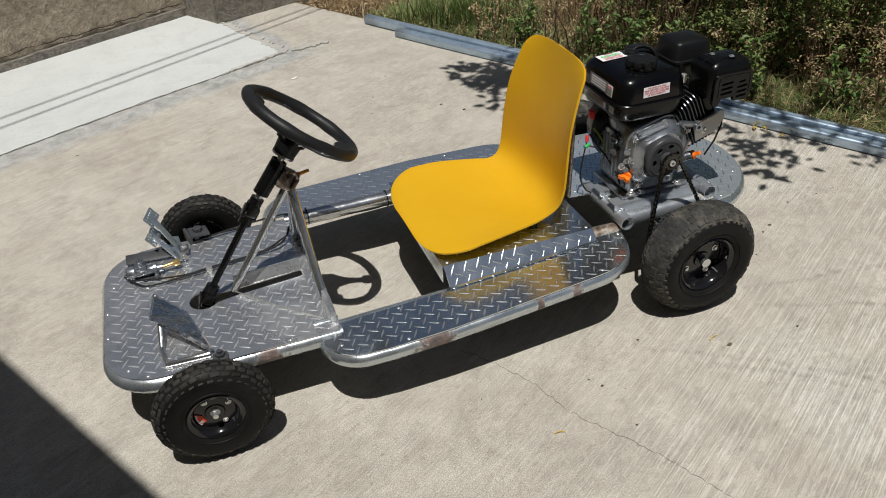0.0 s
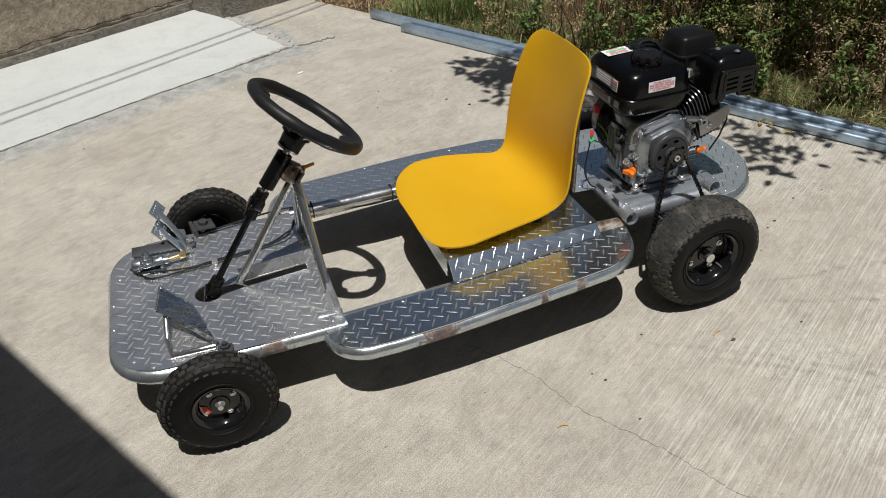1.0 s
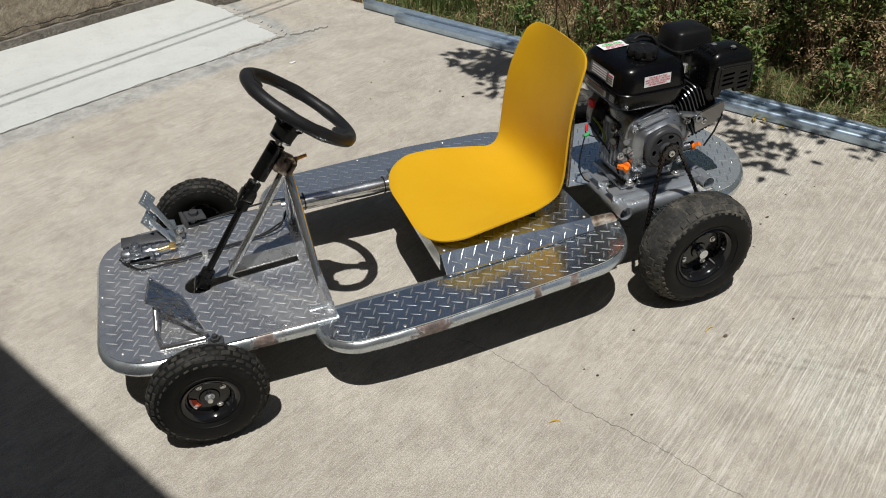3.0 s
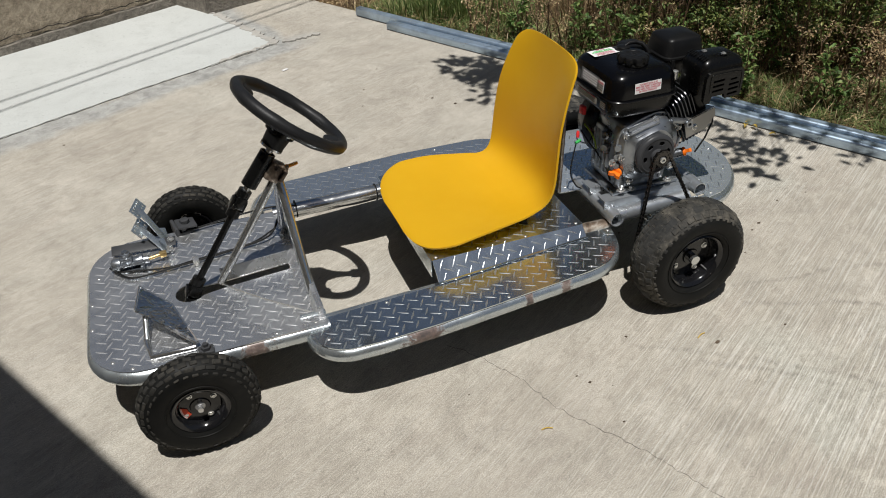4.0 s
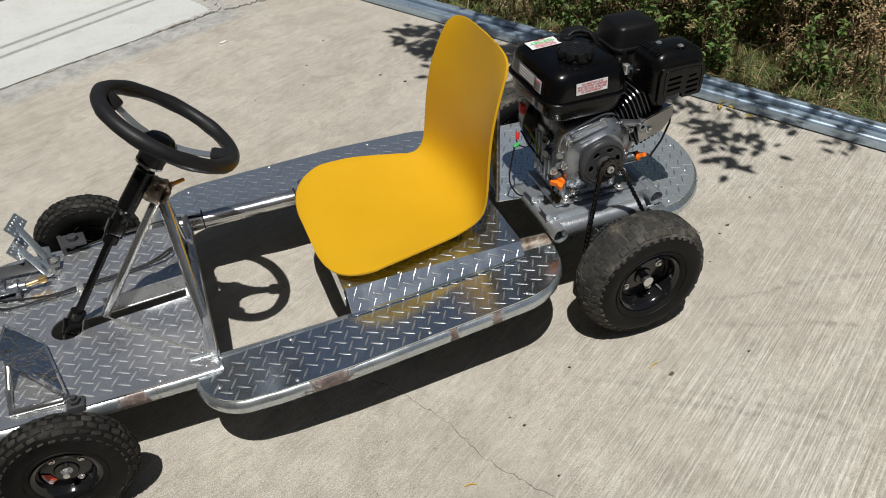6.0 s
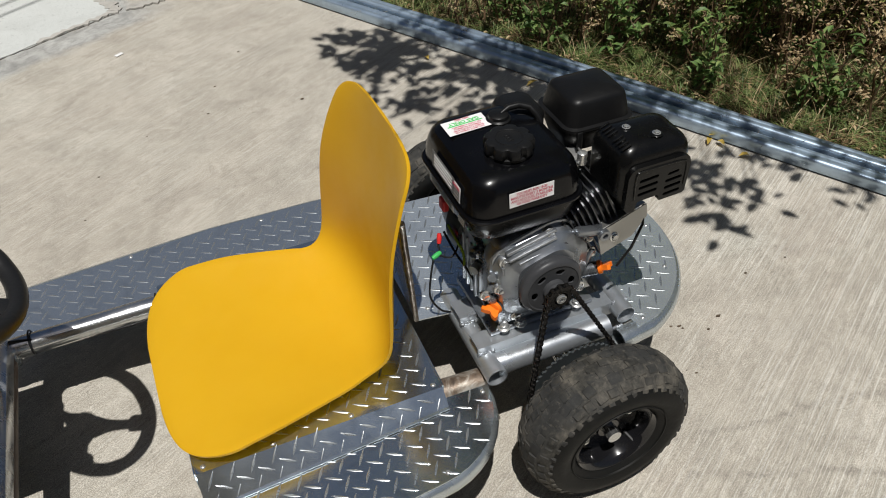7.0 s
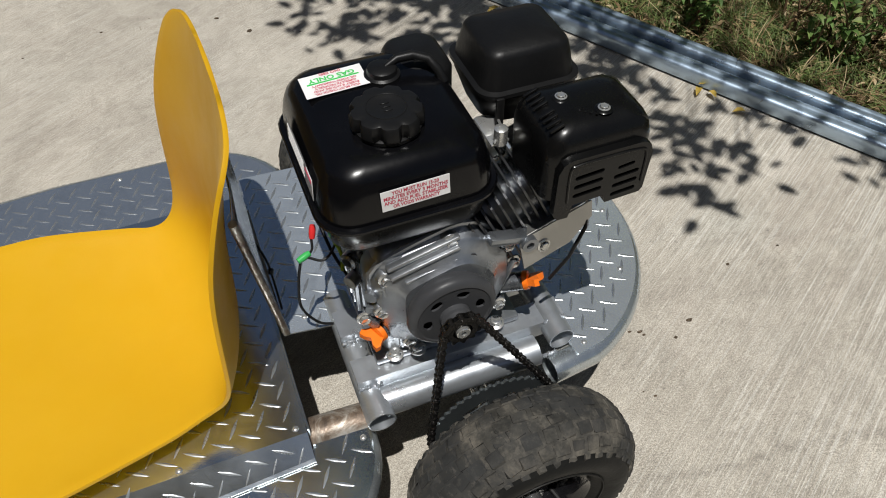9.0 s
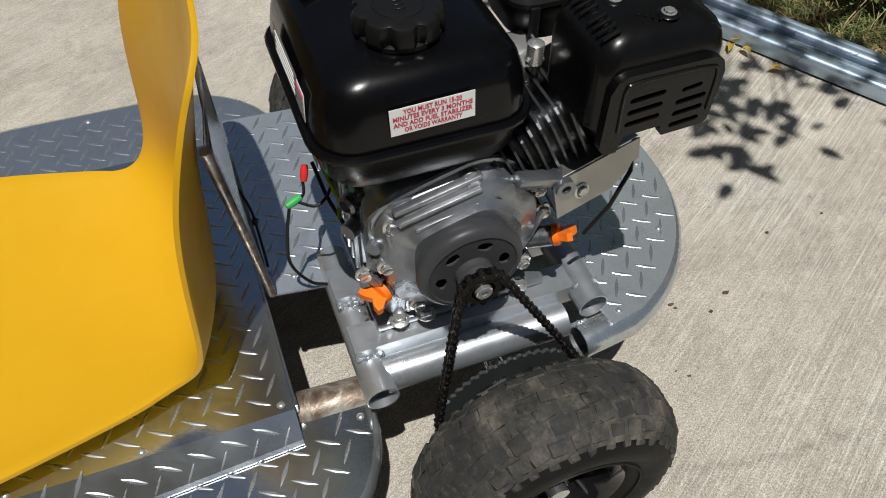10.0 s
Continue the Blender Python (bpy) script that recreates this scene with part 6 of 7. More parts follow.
def build_block():
    bm = bmesh.new()
    box(bm, (0.15, 0.15, 0.19), pose(-0.050, 0.262, 0.378), 0.018, 3)
    box(bm, (0.20, 0.15, 0.012), pose(-0.035, 0.262, 0.278), 0.003)
    for x in (-0.10, -0.05, 0.0):
        box(bm, (0.008, 0.155, 0.14), pose(x, 0.262, 0.37), 0.003)
    block = part("crankcase", bm, CAST, engine, "grey cast aluminium crankcase")
    # side cover: an outline with stepped edge
    out = [(-0.132, 0.345), (-0.136, 0.395), (-0.135, 0.446), (-0.122, 0.464), (-0.07, 0.482), (-0.028, 0.493), (0.002, 0.487), (0.034, 0.457), (0.050, 0.430), (0.050, 0.372), (0.022, 0.310), (-0.01, 0.298), (-0.088, 0.298), (-0.122, 0.318)]
    smooth = []
    for (x0, y0), (x1, y1) in zip(out, out[1:] + out[:1]):
        smooth += [(x0 * 0.8 + x1 * 0.2, y0 * 0.8 + y1 * 0.2), (x0 * 0.2 + x1 * 0.8, y0 * 0.2 + y1 * 0.8)]
    cx, cz = -0.045, 0.395

    def ring(g, y):
        return [(cx + (x - cx) * g, y, cz + (z - cz) * g) for x, z in smooth]
    bm = bmesh.new()
    rings = [[bm.verts.new(p) for p in ring(g, y)] for g, y in ((1.0, 0.219), (1.0, 0.199), (0.985, 0.1965), (0.93, 0.1960), (0.915, 0.193), (0.86, 0.182), (0.83, 0.178), (0.70, 0.174), (0.60, 0.164), (0.3, 0.162))]
    for a, b in zip(rings, rings[1:]):
        for k in range(len(a)):
            bm.faces.new((a[k], a[(k + 1) % len(a)], b[(k + 1) % len(b)], b[k]))
    bm.faces.new(rings[-1])
    cover = part("side_cover", bm, CAST, engine, "cast aluminium crankcase side cover")
    # raised beads that follow the upper edge
    for g, y, r in ((0.958, 0.1950, 0.0042),):
        bm = bmesh.new()
        line = [p for p in ring(g, y) if p[2] > 0.415]
        line.sort(key=lambda p: math.atan2(p[2] - cz, cx - p[0]))
        tube(bm, line, [r * (0.3 if k in (0, len(line) - 1) else 1) for k in range(len(line))], 8)
        part("bead", bm, CAST, cover)
    for x, z in ((-0.114, 0.442), (-0.122, 0.386), (-0.036, 0.474), (0.036, 0.440), (0.030, 0.330), (-0.09, 0.310)):
        bm = bmesh.new()
        lathe(bm, [(0, 0.013), (0.022, 0.0115), (0.026, 0.010), (0.026, 0)], place((x, 0.211, z), (0, -1, 0)), 16)
        part("boss", bm, CAST, cover)
    for x, y, z, l, q in ((-0.070, 0.183, 0.4705, 0.090, -14), (-0.070, 0.1775, 0.4600, 0.086, -14), (-0.064, 0.1735, 0.4485, 0.066, -14), (0.022, 0.182, 0.452, 0.045, 40), (-0.116, 0.182, 0.415, 0.045, 80), (0.038, 0.184, 0.388, 0.045, -70)):
        bm = bmesh.new()
        box(bm, (l, 0.0062, 0.010), place((x, y, z), (0, -1, 0), (1, 0, math.tan(radians(-q)))), 0.0025)
        part("rib", bm, CAST, cover)
    for x, y, z in ((-0.114, 0.185, 0.442), (-0.122, 0.185, 0.386), (-0.036, 0.185, 0.474), (0.036, 0.185, 0.440), (0.030, 0.185, 0.330), (-0.09, 0.185, 0.310), (0.047, 0.188, 0.402), (-0.142, 0.196, 0.37)):
        share("bolt", BOLT, place((x, y, z), (0, -1, 0)) @ Matrix.Diagonal((1.15, 1.15, 1.6, 1)), cover)
    for x, z in ((-0.081, 0.425), (-0.016, 0.450)):
        bm = bmesh.new()
        lathe(bm, [(0, 0.0075), (0.004, 0.0075), (0.004, 0.0045), (-0.006, 0.0045), (-0.006, 0)], place((x, 0.175, z), (0, -1, 0)), 16)
        part("boss_hole", bm, DRUM, cover)
    # threaded lug beside the cover
    bm = bmesh.new()
    box(bm, (0.050, 0.018, 0.012), pose(0.030, 0.176, 0.462, 0, 14, 0), 0.004)
    lathe(bm, [(0, 0.010), (0.024, 0.010), (0.024, 0.005), (0.012, 0.005), (0.012, 0)], place((0.054, 0.186, 0.452), (0, -1, 0)), 16)
    part("mount_lug", bm, CAST, cover, "cast threaded lug")


build_block()


def build_clutch():
    m = place((-0.048, 0.152, 0.396), (0, -1, 0))
    bm = bmesh.new()
    lathe(bm, [(-0.012, 0.050), (-0.004, 0.0535), (0.000, 0.0550), (0.003, 0.0550), (0.006, 0.0540), (0.0085, 0.0520), (0.0105, 0.0490), (0.0112, 0.0460)], m, 56)
    lathe(bm, [(0.0112, 0.0460), (0.0098, 0.0440), (0.0095, 0.0430)], m, 56)
    # the face with its openings
    holes = [[(0.033 * rr * math.cos(q + a), 0.033 * rr * math.sin(q + a)) for a, rr in ((-0.20, 0.86), (-0.10, 0.83), (0.0, 0.83), (0.12, 0.85), (0.22, 0.92), (0.25, 1.00), (0.22, 1.09), (0.10, 1.15), (0.0, 1.17), (-0.12, 1.16), (-0.22, 1.12), (-0.25, 0.98))] for q in (k * math.tau / 6 + 0.2 for k in range(6))]
    prism(bm, arc(0, 0, 0.0445, 0, 352, 43), 0.0072, 0.0100, holes, m)
    drum = part("clutch_drum", bm, DRUM, engine, "dull black centrifugal clutch drum")
    bm = bmesh.new()
    lathe(bm, [(-0.006, 0), (-0.006, 0.05), (-0.0055, 0.05)], m, 32)
    part("drum_inside", bm, WIRE, drum)
    bm = bmesh.new()
    lathe(bm, [(0.008, 0.019), (0.016, 0.0185), (0.018, 0.016), (0.033, 0.015), (0.035, 0.0145), (0.035, 0.010), (0.033, 0.0095), (0.033, 0)], m, 28)
    part("hub", bm, DRUM, drum, "turned steel hub")
    teeth = []
    for k in range(11):
        for d, r in ((0.0, 0.019), (0.3, 0.0245), (0.5, 0.0245), (0.8, 0.019)):
            teeth.append((r * math.cos((k + d) * math.tau / 11), r * math.sin((k + d) * math.tau / 11)))
    bm = bmesh.new()
    prism(bm, teeth, 0.031, 0.035, (), m)
    part("drive_sprocket", bm, SATIN, drum, "black drive sprocket", False)
    bm = bmesh.new()
    lathe(bm, [(0.031, 0.0085), (0.0385, 0.0085), (0.0395, 0.0075), (0.0395, 0.0040), (0.0355, 0.0040), (0.0355, 0)], m, 20)
    part("shaft_bolt", bm, ZINC, drum, "bare steel shaft bolt")


build_clutch()


def build_cylinder():
    d = Vector((math.cos(radians(25)), 0, math.sin(radians(25))))
    base = Vector((0.005, 0.245, 0.430))
    m = place(base, d, (0, 1, 0))
    bm = bmesh.new()
    lathe(bm, [(-0.02, 0.045), (0.10, 0.045), (0.10, 0)], m, 24)
    body = part("cylinder", bm, CAST, engine, "cast aluminium cylinder")
    for k in range(9):
        w, h = 0.128 - 0.002 * abs(k - 4), 0.125 + 0.003 * k
        bm = bmesh.new()
        prism(bm, rounded(-w / 2, w / 2, -h / 2, h / 2, 0.018, 4), -0.0013, 0.0013, (), m @ Matrix.Translation((0, 0, 0.008 + k * 0.0102)))
        part("fin", bm, FIN, body, "", False)
    bm = bmesh.new()
    box(bm, (0.105, 0.10, 0.030), m @ Matrix.Translation((0, 0, 0.112)), 0.010, 3)
    part("head_cover", bm, SATIN, body, "black valve cover")
    # bare sheet guard under the silencer
    bm = bmesh.new()
    g = place((0.094, 0.172, 0.443), (0.12, -1, 0.22), (1, 0, 0.14))
    prism(bm, [(-0.050, -0.022), (0.015, -0.018), (0.050, 0.004), (0.052, 0.026), (-0.050, 0.020)], -0.001, 0.001, (), g)
    box(bm, (0.10, 0.03, 0.0016), g @ pose(0.0, 0.026, -0.014, 90, 0, 4), 0.0005, 1)
    guard = part("heat_guard", bm, GUARD, engine, "bare dull steel heat guard", False)
    share("bolt", BOLT, g @ Matrix.Translation((-0.020, -0.002, 0.001)), guard)
    bm = bmesh.new()
    tube(bm, [(0.140, 0.190, 0.470), (0.134, 0.175, 0.440), (0.115, 0.170, 0.400), (0.095, 0.175, 0.36)], 0.0024, 8)
    part("throttle_cable", bm, WIRE, engine, "black cable beside the cylinder")
    # carburettor corner between tank and air cleaner
    bm = bmesh.new()
    box(bm, (0.022, 0.05, 0.004), pose(0.046, 0.266, 0.545, 0, -10, 0), 0.001)
    box(bm, (0.03, 0.04, 0.04), pose(0.048, 0.275, 0.528), 0.006)
    lathe(bm, [(0, 0.008), (0.02, 0.008), (0.022, 0.005), (0.022, 0)], place((0.045, 0.240, 0.548), (0, 0, 1)), 12)
    tube(bm, [(0.035, 0.235, 0.553), (0.050, 0.25, 0.562), (0.055, 0.27, 0.556)], 0.0016, 6)
    part("carburettor", bm, ZINC, engine, "bright carburettor linkage")


build_cylinder()


def build_air_cleaner():
    def lay(g, z, r=0.03):
        return (rounded(0.038 + g, 0.160 - g, 0.272 + g, 0.385 - g, r, 6), z)
    bm = bmesh.new()
    loft(bm, [lay(0.010, 0.540), lay(0.004, 0.560), lay(0.000, 0.572), lay(0.000, 0.578), lay(0.004, 0.581)])
    ob = part("air_cleaner", bm, PLASTIC, engine, "matt black air cleaner housing")
    bm = bmesh.new()
    loft(bm, [lay(-0.003, 0.5815, 0.024), lay(-0.003, 0.5865, 0.024), lay(0.003, 0.588, 0.020), lay(0.007, 0.608, 0.018), lay(0.0105, 0.6225, 0.016), lay(0.0125, 0.6265, 0.015), lay(0.017, 0.6300, 0.013), lay(0.030, 0.6335, 0.010), lay(0.048, 0.6355, 0.006)])
    part("air_cleaner_lid", bm, PLASTIC, ob, "matt black domed lid")
    bm = bmesh.new()
    box(bm, (0.010, 0.004, 0.045), pose(0.056, 0.268, 0.562), 0.0015)
    part("clip", bm, PLASTIC, ob, "black clip")


build_air_cleaner()


def build_shield():
    """The black pressed silencer shield with louvres and slots."""
    x0, x1, y0, y1, z0, z1 = 0.052, 0.176, 0.136, 0.240, 0.520, 0.624

    def lay(g, z, r=0.014):
        return (rounded(x0 + g, x1 - g, y0 + g, y1 - g, r, 5), z)
    bm = bmesh.new()

    def hull(g, z, r):
        return (rounded(x0 + g, x1 - g, y0 + 0.007 + g * 0.9, y1 - g, r, 5), z)
    loft(bm, [hull(0.001, 0.536, 0.018), hull(0.0, 0.588, 0.018), hull(0.0005, 0.596, 0.018), hull(0.003, 0.607, 0.018), hull(0.008, 0.6155, 0.017), hull(0.016, 0.6215, 0.016), hull(0.027, 0.6248, 0.014), hull(0.038, 0.6258, 0.010)], True, False)

    def slot(u0, u1, v, high=0.0058, rise=0.002):
        r = high / 2
        return [(u1 - r + r * math.cos(q), v + rise + r * math.sin(q)) for q in (-1.57, -0.8, 0, 0.8, 1.57)] + [(u0 + r + r * math.cos(q), v + r * math.sin(q)) for q in (1.57, 2.36, 3.14, 3.93, 4.71)]
    # near side: a thick slotted face with rounded shoulders and a cut-out lower corner
    slots = [slot(0.028, 0.062, 0.026 + 0.0125 * k) for k in range(3)] + [slot(0.075, 0.105, 0.0125 + 0.0125 * k) for k in range(3)] + [slot(0.078, 0.098, 0.0500, 0.0050)]
    face = [(0.014, -0.004), (0.026, -0.004), (0.030, 0.013), (0.066, 0.015), (0.070, 0.003), (0.112, 0.005), (0.1155, 0.010), (0.1175, 0.060), (0.113, 0.072), (0.104, 0.0775), (0.022, 0.0775), (0.013, 0.073), (0.008, 0.062), (0.008, 0.004)]
    prism(bm, face, 0.0, 0.009, slots, place((x0, y0 + 0.008, z0), (0, -1, 0), (1, 0, 0)))
    # the pressed bead over the slots
    bead = [(0.022, 0.020), (0.021, 0.062), (0.030, 0.0695), (0.064, 0.0705), (0.098, 0.0695), (0.109, 0.062), (0.1105, 0.022)]
    tube(bm, eased([(x0 + u, y0 - 0.0012, z0 + v) for u, v in bead]), 0.0016, 8)
    shield = part("silencer_shield", bm, SATIN, engine, "satin black silencer shield with slots")
    bm = bmesh.new()
    lathe(bm, [(0, 0.0), (0, 0.038), (0.105, 0.038), (0.105, 0)], place((0.062, 0.190, 0.565), (1, 0, 0)), 20)
    part("silencer", bm, DRUM, shield, "dark silencer inside the shield")
    for row, yy in enumerate((0.160, 0.198)):
        for k in range(4):
            bm = bmesh.new()
            box(bm, (0.018, 0.0038, 0.004), pose(0.066, yy + 0.0078 * k, 0.6225, 0, -24, 0), 0.0018)
            part("louvre", bm, SATIN, shield)
    for k in range(6):
        bm = bmesh.new()
        box(bm, (0.012, 0.0038, 0.004), pose(0.1635, 0.155 + 0.012 * k, 0.6135, 0, 42, 0), 0.0018)
        part("louvre", bm, SATIN, shield)
    for x, y in ((0.090, 0.200), (0.122, 0.168)):
        bm = bmesh.new()
        lathe(bm, [(0, 0.010), (0.0015, 0.008), (0.0015, 0.0)], Matrix.Translation((x, y, 0.6253)), 20)
        part("dimple", bm, SATIN, shield)
        share("bolt", BOLT, Matrix.Translation((x, y, 0.6265)) @ Matrix.Diagonal((0.75, 0.75, 0.6, 1)), shield)
    for k in range(4):
        bm = bmesh.new()
        box(bm, (0.0022, 0.0065, 0.0008), pose(0.099 + 0.0045 * k, 0.176 - 0.004 * k, 0.6259, 0, 0, -40), 0.0003, 1)
        part("embossed_bar", bm, SATIN, shield)


build_shield()


def build_fan_side():
    bm = bmesh.new()
    lathe(bm, [(0, 0.092), (0.04, 0.090), (0.055, 0.078), (0.062, 0.05), (0.062, 0)], place((-0.049, 0.345, 0.410), (0, 1, 0)), 40)
    part("recoil_housing", bm, SATIN, engine, "black recoil starter housing")
    bm = bmesh.new()
    lathe(bm, [(0, 0.088), (0.004, 0.094), (0.045, 0.099), (0.048, 0.094), (0.048, 0)], place((-0.049, 0.300, 0.405), (0, 1, 0)), 40)
    part("flywheel_shroud", bm, SATIN, engine, "black flywheel shroud")
    bm = bmesh.new()
    box(bm, (0.012, 0.022, 0.024), pose(-0.150, 0.345, 0.455), 0.004)
    part("switch_box", bm, RED, engine, "red and black stop switch box")
    # oil fillers
    for c, way in ((Vector((-0.116, 0.194, 0.342)), Vector((-0.86, -0.42, -0.05))), (Vector((0.054, 0.186, 0.361)), Vector((0.80, -0.45, 0.32)))):
        m = place(c, way)
        bm = bmesh.new()
        lathe(bm, [(-0.02, 0.013), (0.008, 0.012), (0.010, 0.010), (0.010, 0)], m, 20)
        neck = part("oil_neck", bm, CAST, engine, "cast oil filler neck")
        bm = bmesh.new()
        lathe(bm, [(0.010, 0.0), (0.010, 0.0125), (0.016, 0.012), (0.018, 0.008), (0.018, 0)], m, 20)
        wing = [(-0.0105, 0.0), (0.0105, 0.0), (0.0125, 0.006), (0.0165, 0.013), (0.0150, 0.0185), (0.0080, 0.0175), (0.0, 0.0125), (-0.0070, 0.0165), (-0.0145, 0.0180), (-0.0165, 0.0125), (-0.0120, 0.006)]
        prism(bm, wing, -0.0045, 0.0045, (), m @ pose(0, 0, 0.014, 90, 0, 0))
        part("oil_plug", bm, ORANGE, neck, "orange plastic oil plug")
    # feet bolts and drain
    for x, y in ((-0.110, 0.188), (-0.080, 0.186), (0.030, 0.186), (0.03, 0.27)):
        share("bolt", BOLT, Matrix.Translation((x, y, 0.284)) @ Matrix.Diagonal((1.3, 1.3, 1.8, 1)), engine)
    bm = bmesh.new()
    for z in (0.335, 0.36, 0.385, 0.41):
        lathe(bm, [(0, 0.008), (0.016, 0.008), (0.016, 0)], place((-0.124, 0.202, z), (-0.6, -0.8, 0)), 12)
    box(bm, (0.03, 0.03, 0.03), pose(-0.118, 0.235, 0.42), 0.006)
    shroud = bmesh.new()
    box(shroud, (0.026, 0.070, 0.130), pose(-0.122, 0.272, 0.375), 0.010, 2)
    for k in range(4):
        box(shroud, (0.030, 0.006, 0.110), pose(-0.124, 0.248 + 0.016 * k, 0.372), 0.0025)
    lathe(shroud, [(0, 0.011), (0.010, 0.011), (0.012, 0.007), (0.004, 0.006), (0.004, 0)], place((-0.136, 0.245, 0.425), (-0.8, -0.6, 0)), 16)
    lathe(shroud, [(0, 0.009), (0.014, 0.009), (0.014, 0)], place((-0.136, 0.240, 0.395), (-0.8, -0.6, 0)), 14)
    part("starter_shroud", shroud, CAST, engine, "ribbed grey casting beside the crankcase")
    part("governor_arm", bm, CAST, engine, "cast bosses on the crankcase end")
    # wires
    bm = bmesh.new()
    tube(bm, eased([(-0.190, 0.297, 0.392), (-0.200, 0.292, 0.35), (-0.203, 0.292, 0.30), (-0.185, 0.290, 0.262), (-0.165, 0.292, 0.246)]), 0.0019, 8)
    tube(bm, eased([(-0.183, 0.292, 0.393), (-0.165, 0.285, 0.388), (-0.148, 0.295, 0.395), (-0.14, 0.31, 0.41)]), 0.0017, 8)
    tube(bm, eased([(-0.169, 0.332, 0.382), (-0.172, 0.318, 0.378), (-0.180, 0.300, 0.388)]), 0.0017, 8)
    tube(bm, eased([(-0.155, 0.338, 0.40), (-0.150, 0.30, 0.38), (-0.140, 0.27, 0.36), (-0.130, 0.24, 0.33), (-0.125, 0.22, 0.30)]), 0.0022, 8)
    part("wiring", bm, WIRE, engine, "thin black wires")
    bm = bmesh.new()
    tube(bm, eased([(-0.150, 0.33, 0.42), (-0.148, 0.30, 0.41), (-0.142, 0.285, 0.39), (-0.146, 0.270, 0.375)]), 0.0024, 8)
    part("earth_wire", bm, GREENWIRE, engine, "yellow-green earth wire")
    for c, w, mat, lab in (((-0.166, 0.333, 0.392), (0.3, 0.5, 1), RED, "red wire connector"), ((-0.187, 0.294, 0.393), (1, 0.3, 0.2), GREEN, "green wire connector")):
        bm = bmesh.new()
        lathe(bm, [(-0.009, 0), (-0.009, 0.0035), (-0.002, 0.0045), (0.004, 0.0045), (0.009, 0.0035), (0.009, 0)], place(c, w), 12)
        part("wire_connector", bm, mat, engine, lab)


build_fan_side()

# ---------------- the garden ----------------
def along(s, d, z=None):
    """A garden spot: s metres along the channels, d beyond them."""
    p = RAIL_A + RAIL_DIR * s + RAIL_OUT * d
    return Vector((p.x, p.y, ground_height(p.x, p.y) if z is None else z))


def blade(bm, at, way, high, width, bend):
    """One blade of grass: three bent segments that taper."""
    side = Vector((-way.y, way.x, 0)) * width
    pts = [at + way * (bend * t * t) + Vector((0, 0, high * t * (1 - 0.25 * bend / max(high, 0.01) * t))) for t in (0, 0.4, 0.75, 1.0)]
    row = [(bm.verts.new(p - side * w), bm.verts.new(p + side * w)) for p, w in zip(pts[:3], (0.5, 0.42, 0.28))]
    tip = bm.verts.new(pts[3])
    for a, b in zip(row, row[1:]):
        bm.faces.new((a[0], a[1], b[1], b[0]))
    bm.faces.new((row[2][0], row[2][1], tip))


def grass(name, mat, label, spots, seed, high, width, lean, spread):
    rng = random.Random(seed)
    bm = bmesh.new()
    for c, n in spots:
        for _ in range(n):
            q, r = rng.uniform(0, math.tau), spread * math.sqrt(rng.random())
            p = c + Vector((r * math.cos(q), r * math.sin(q), 0))
            if (p - RAIL_A).dot(RAIL_OUT) < 0.068:
                continue
            p.z = ground_height(p.x, p.y) - 0.005
            w = q + rng.uniform(-1.2, 1.2)
            h = rng.uniform(*high)
            blade(bm, p, Vector((math.cos(w), math.sin(w), 0)), h, width * rng.uniform(0.7, 1.3), h * rng.uniform(*lean))
    tagged(new(name, finish(bm, name, mat)), label, "grass", kind="stuff")


rng = random.Random(21)
tufts = [(Vector((0.26, 2.52, 0)), 240), (Vector((0.40, 2.42, 0)), 200), (Vector((0.14, 2.66, 0)), 120), (Vector((0.60, 2.28, 0)), 90)]
grass("green_grass", GRASS, "tall green grass tufts at the paving edge", tufts, 22, (0.10, 0.26), 0.0055, (0.2, 0.8), 0.13)
strip = [(along(4.2 * rng.random() - 0.3, 0.10 + rng.expovariate(4.5)), 34) for _ in range(430)]
grass("short_grass", GRASS, "short mixed green grass", strip, 23, (0.02, 0.075), 0.0030, (0.6, 2.0), 0.11)
dry = [(along(rng.uniform(-1.0, 3.8), 0.10 + rng.uniform(0, 1.0) ** 2.0 * 1.5), 22) for _ in range(210)]
grass("dry_grass", STRAW, "dry straw-coloured grass and litter", dry, 24, (0.03, 0.13), 0.0026, (0.3, 1.8), 0.10)
shaggy = [(along(rng.uniform(1.5, 3.6), rng.uniform(0.12, 0.75)), 40) for _ in range(75)]
grass("dry_turf", STRAW, "short sunlit dry turf", shaggy, 28, (0.015, 0.06), 0.0024, (0.8, 2.4), 0.10)
lawn = [(along(rng.uniform(1.3, 3.6), rng.uniform(0.09, 0.55)), 36) for _ in range(150)]
grass("green_turf", GRASS, "short sunlit green turf", lawn, 29, (0.015, 0.06), 0.0024, (0.8, 2.2), 0.09)
stalks = [(along(0.62 + 2.3 * rng.random() ** 1.8, 0.35 + rng.uniform(0, 1.6)), 9) for _ in range(110)]
grass("dry_stalks", TWIG, "brown dry standing stalks", stalks, 25, (0.20, 0.55), 0.0040, (0.1, 0.7), 0.12)
grass("straw_stalks", STRAW, "pale dry standing stalks", stalks[::2], 26, (0.20, 0.50), 0.0034, (0.2, 0.9), 0.14)


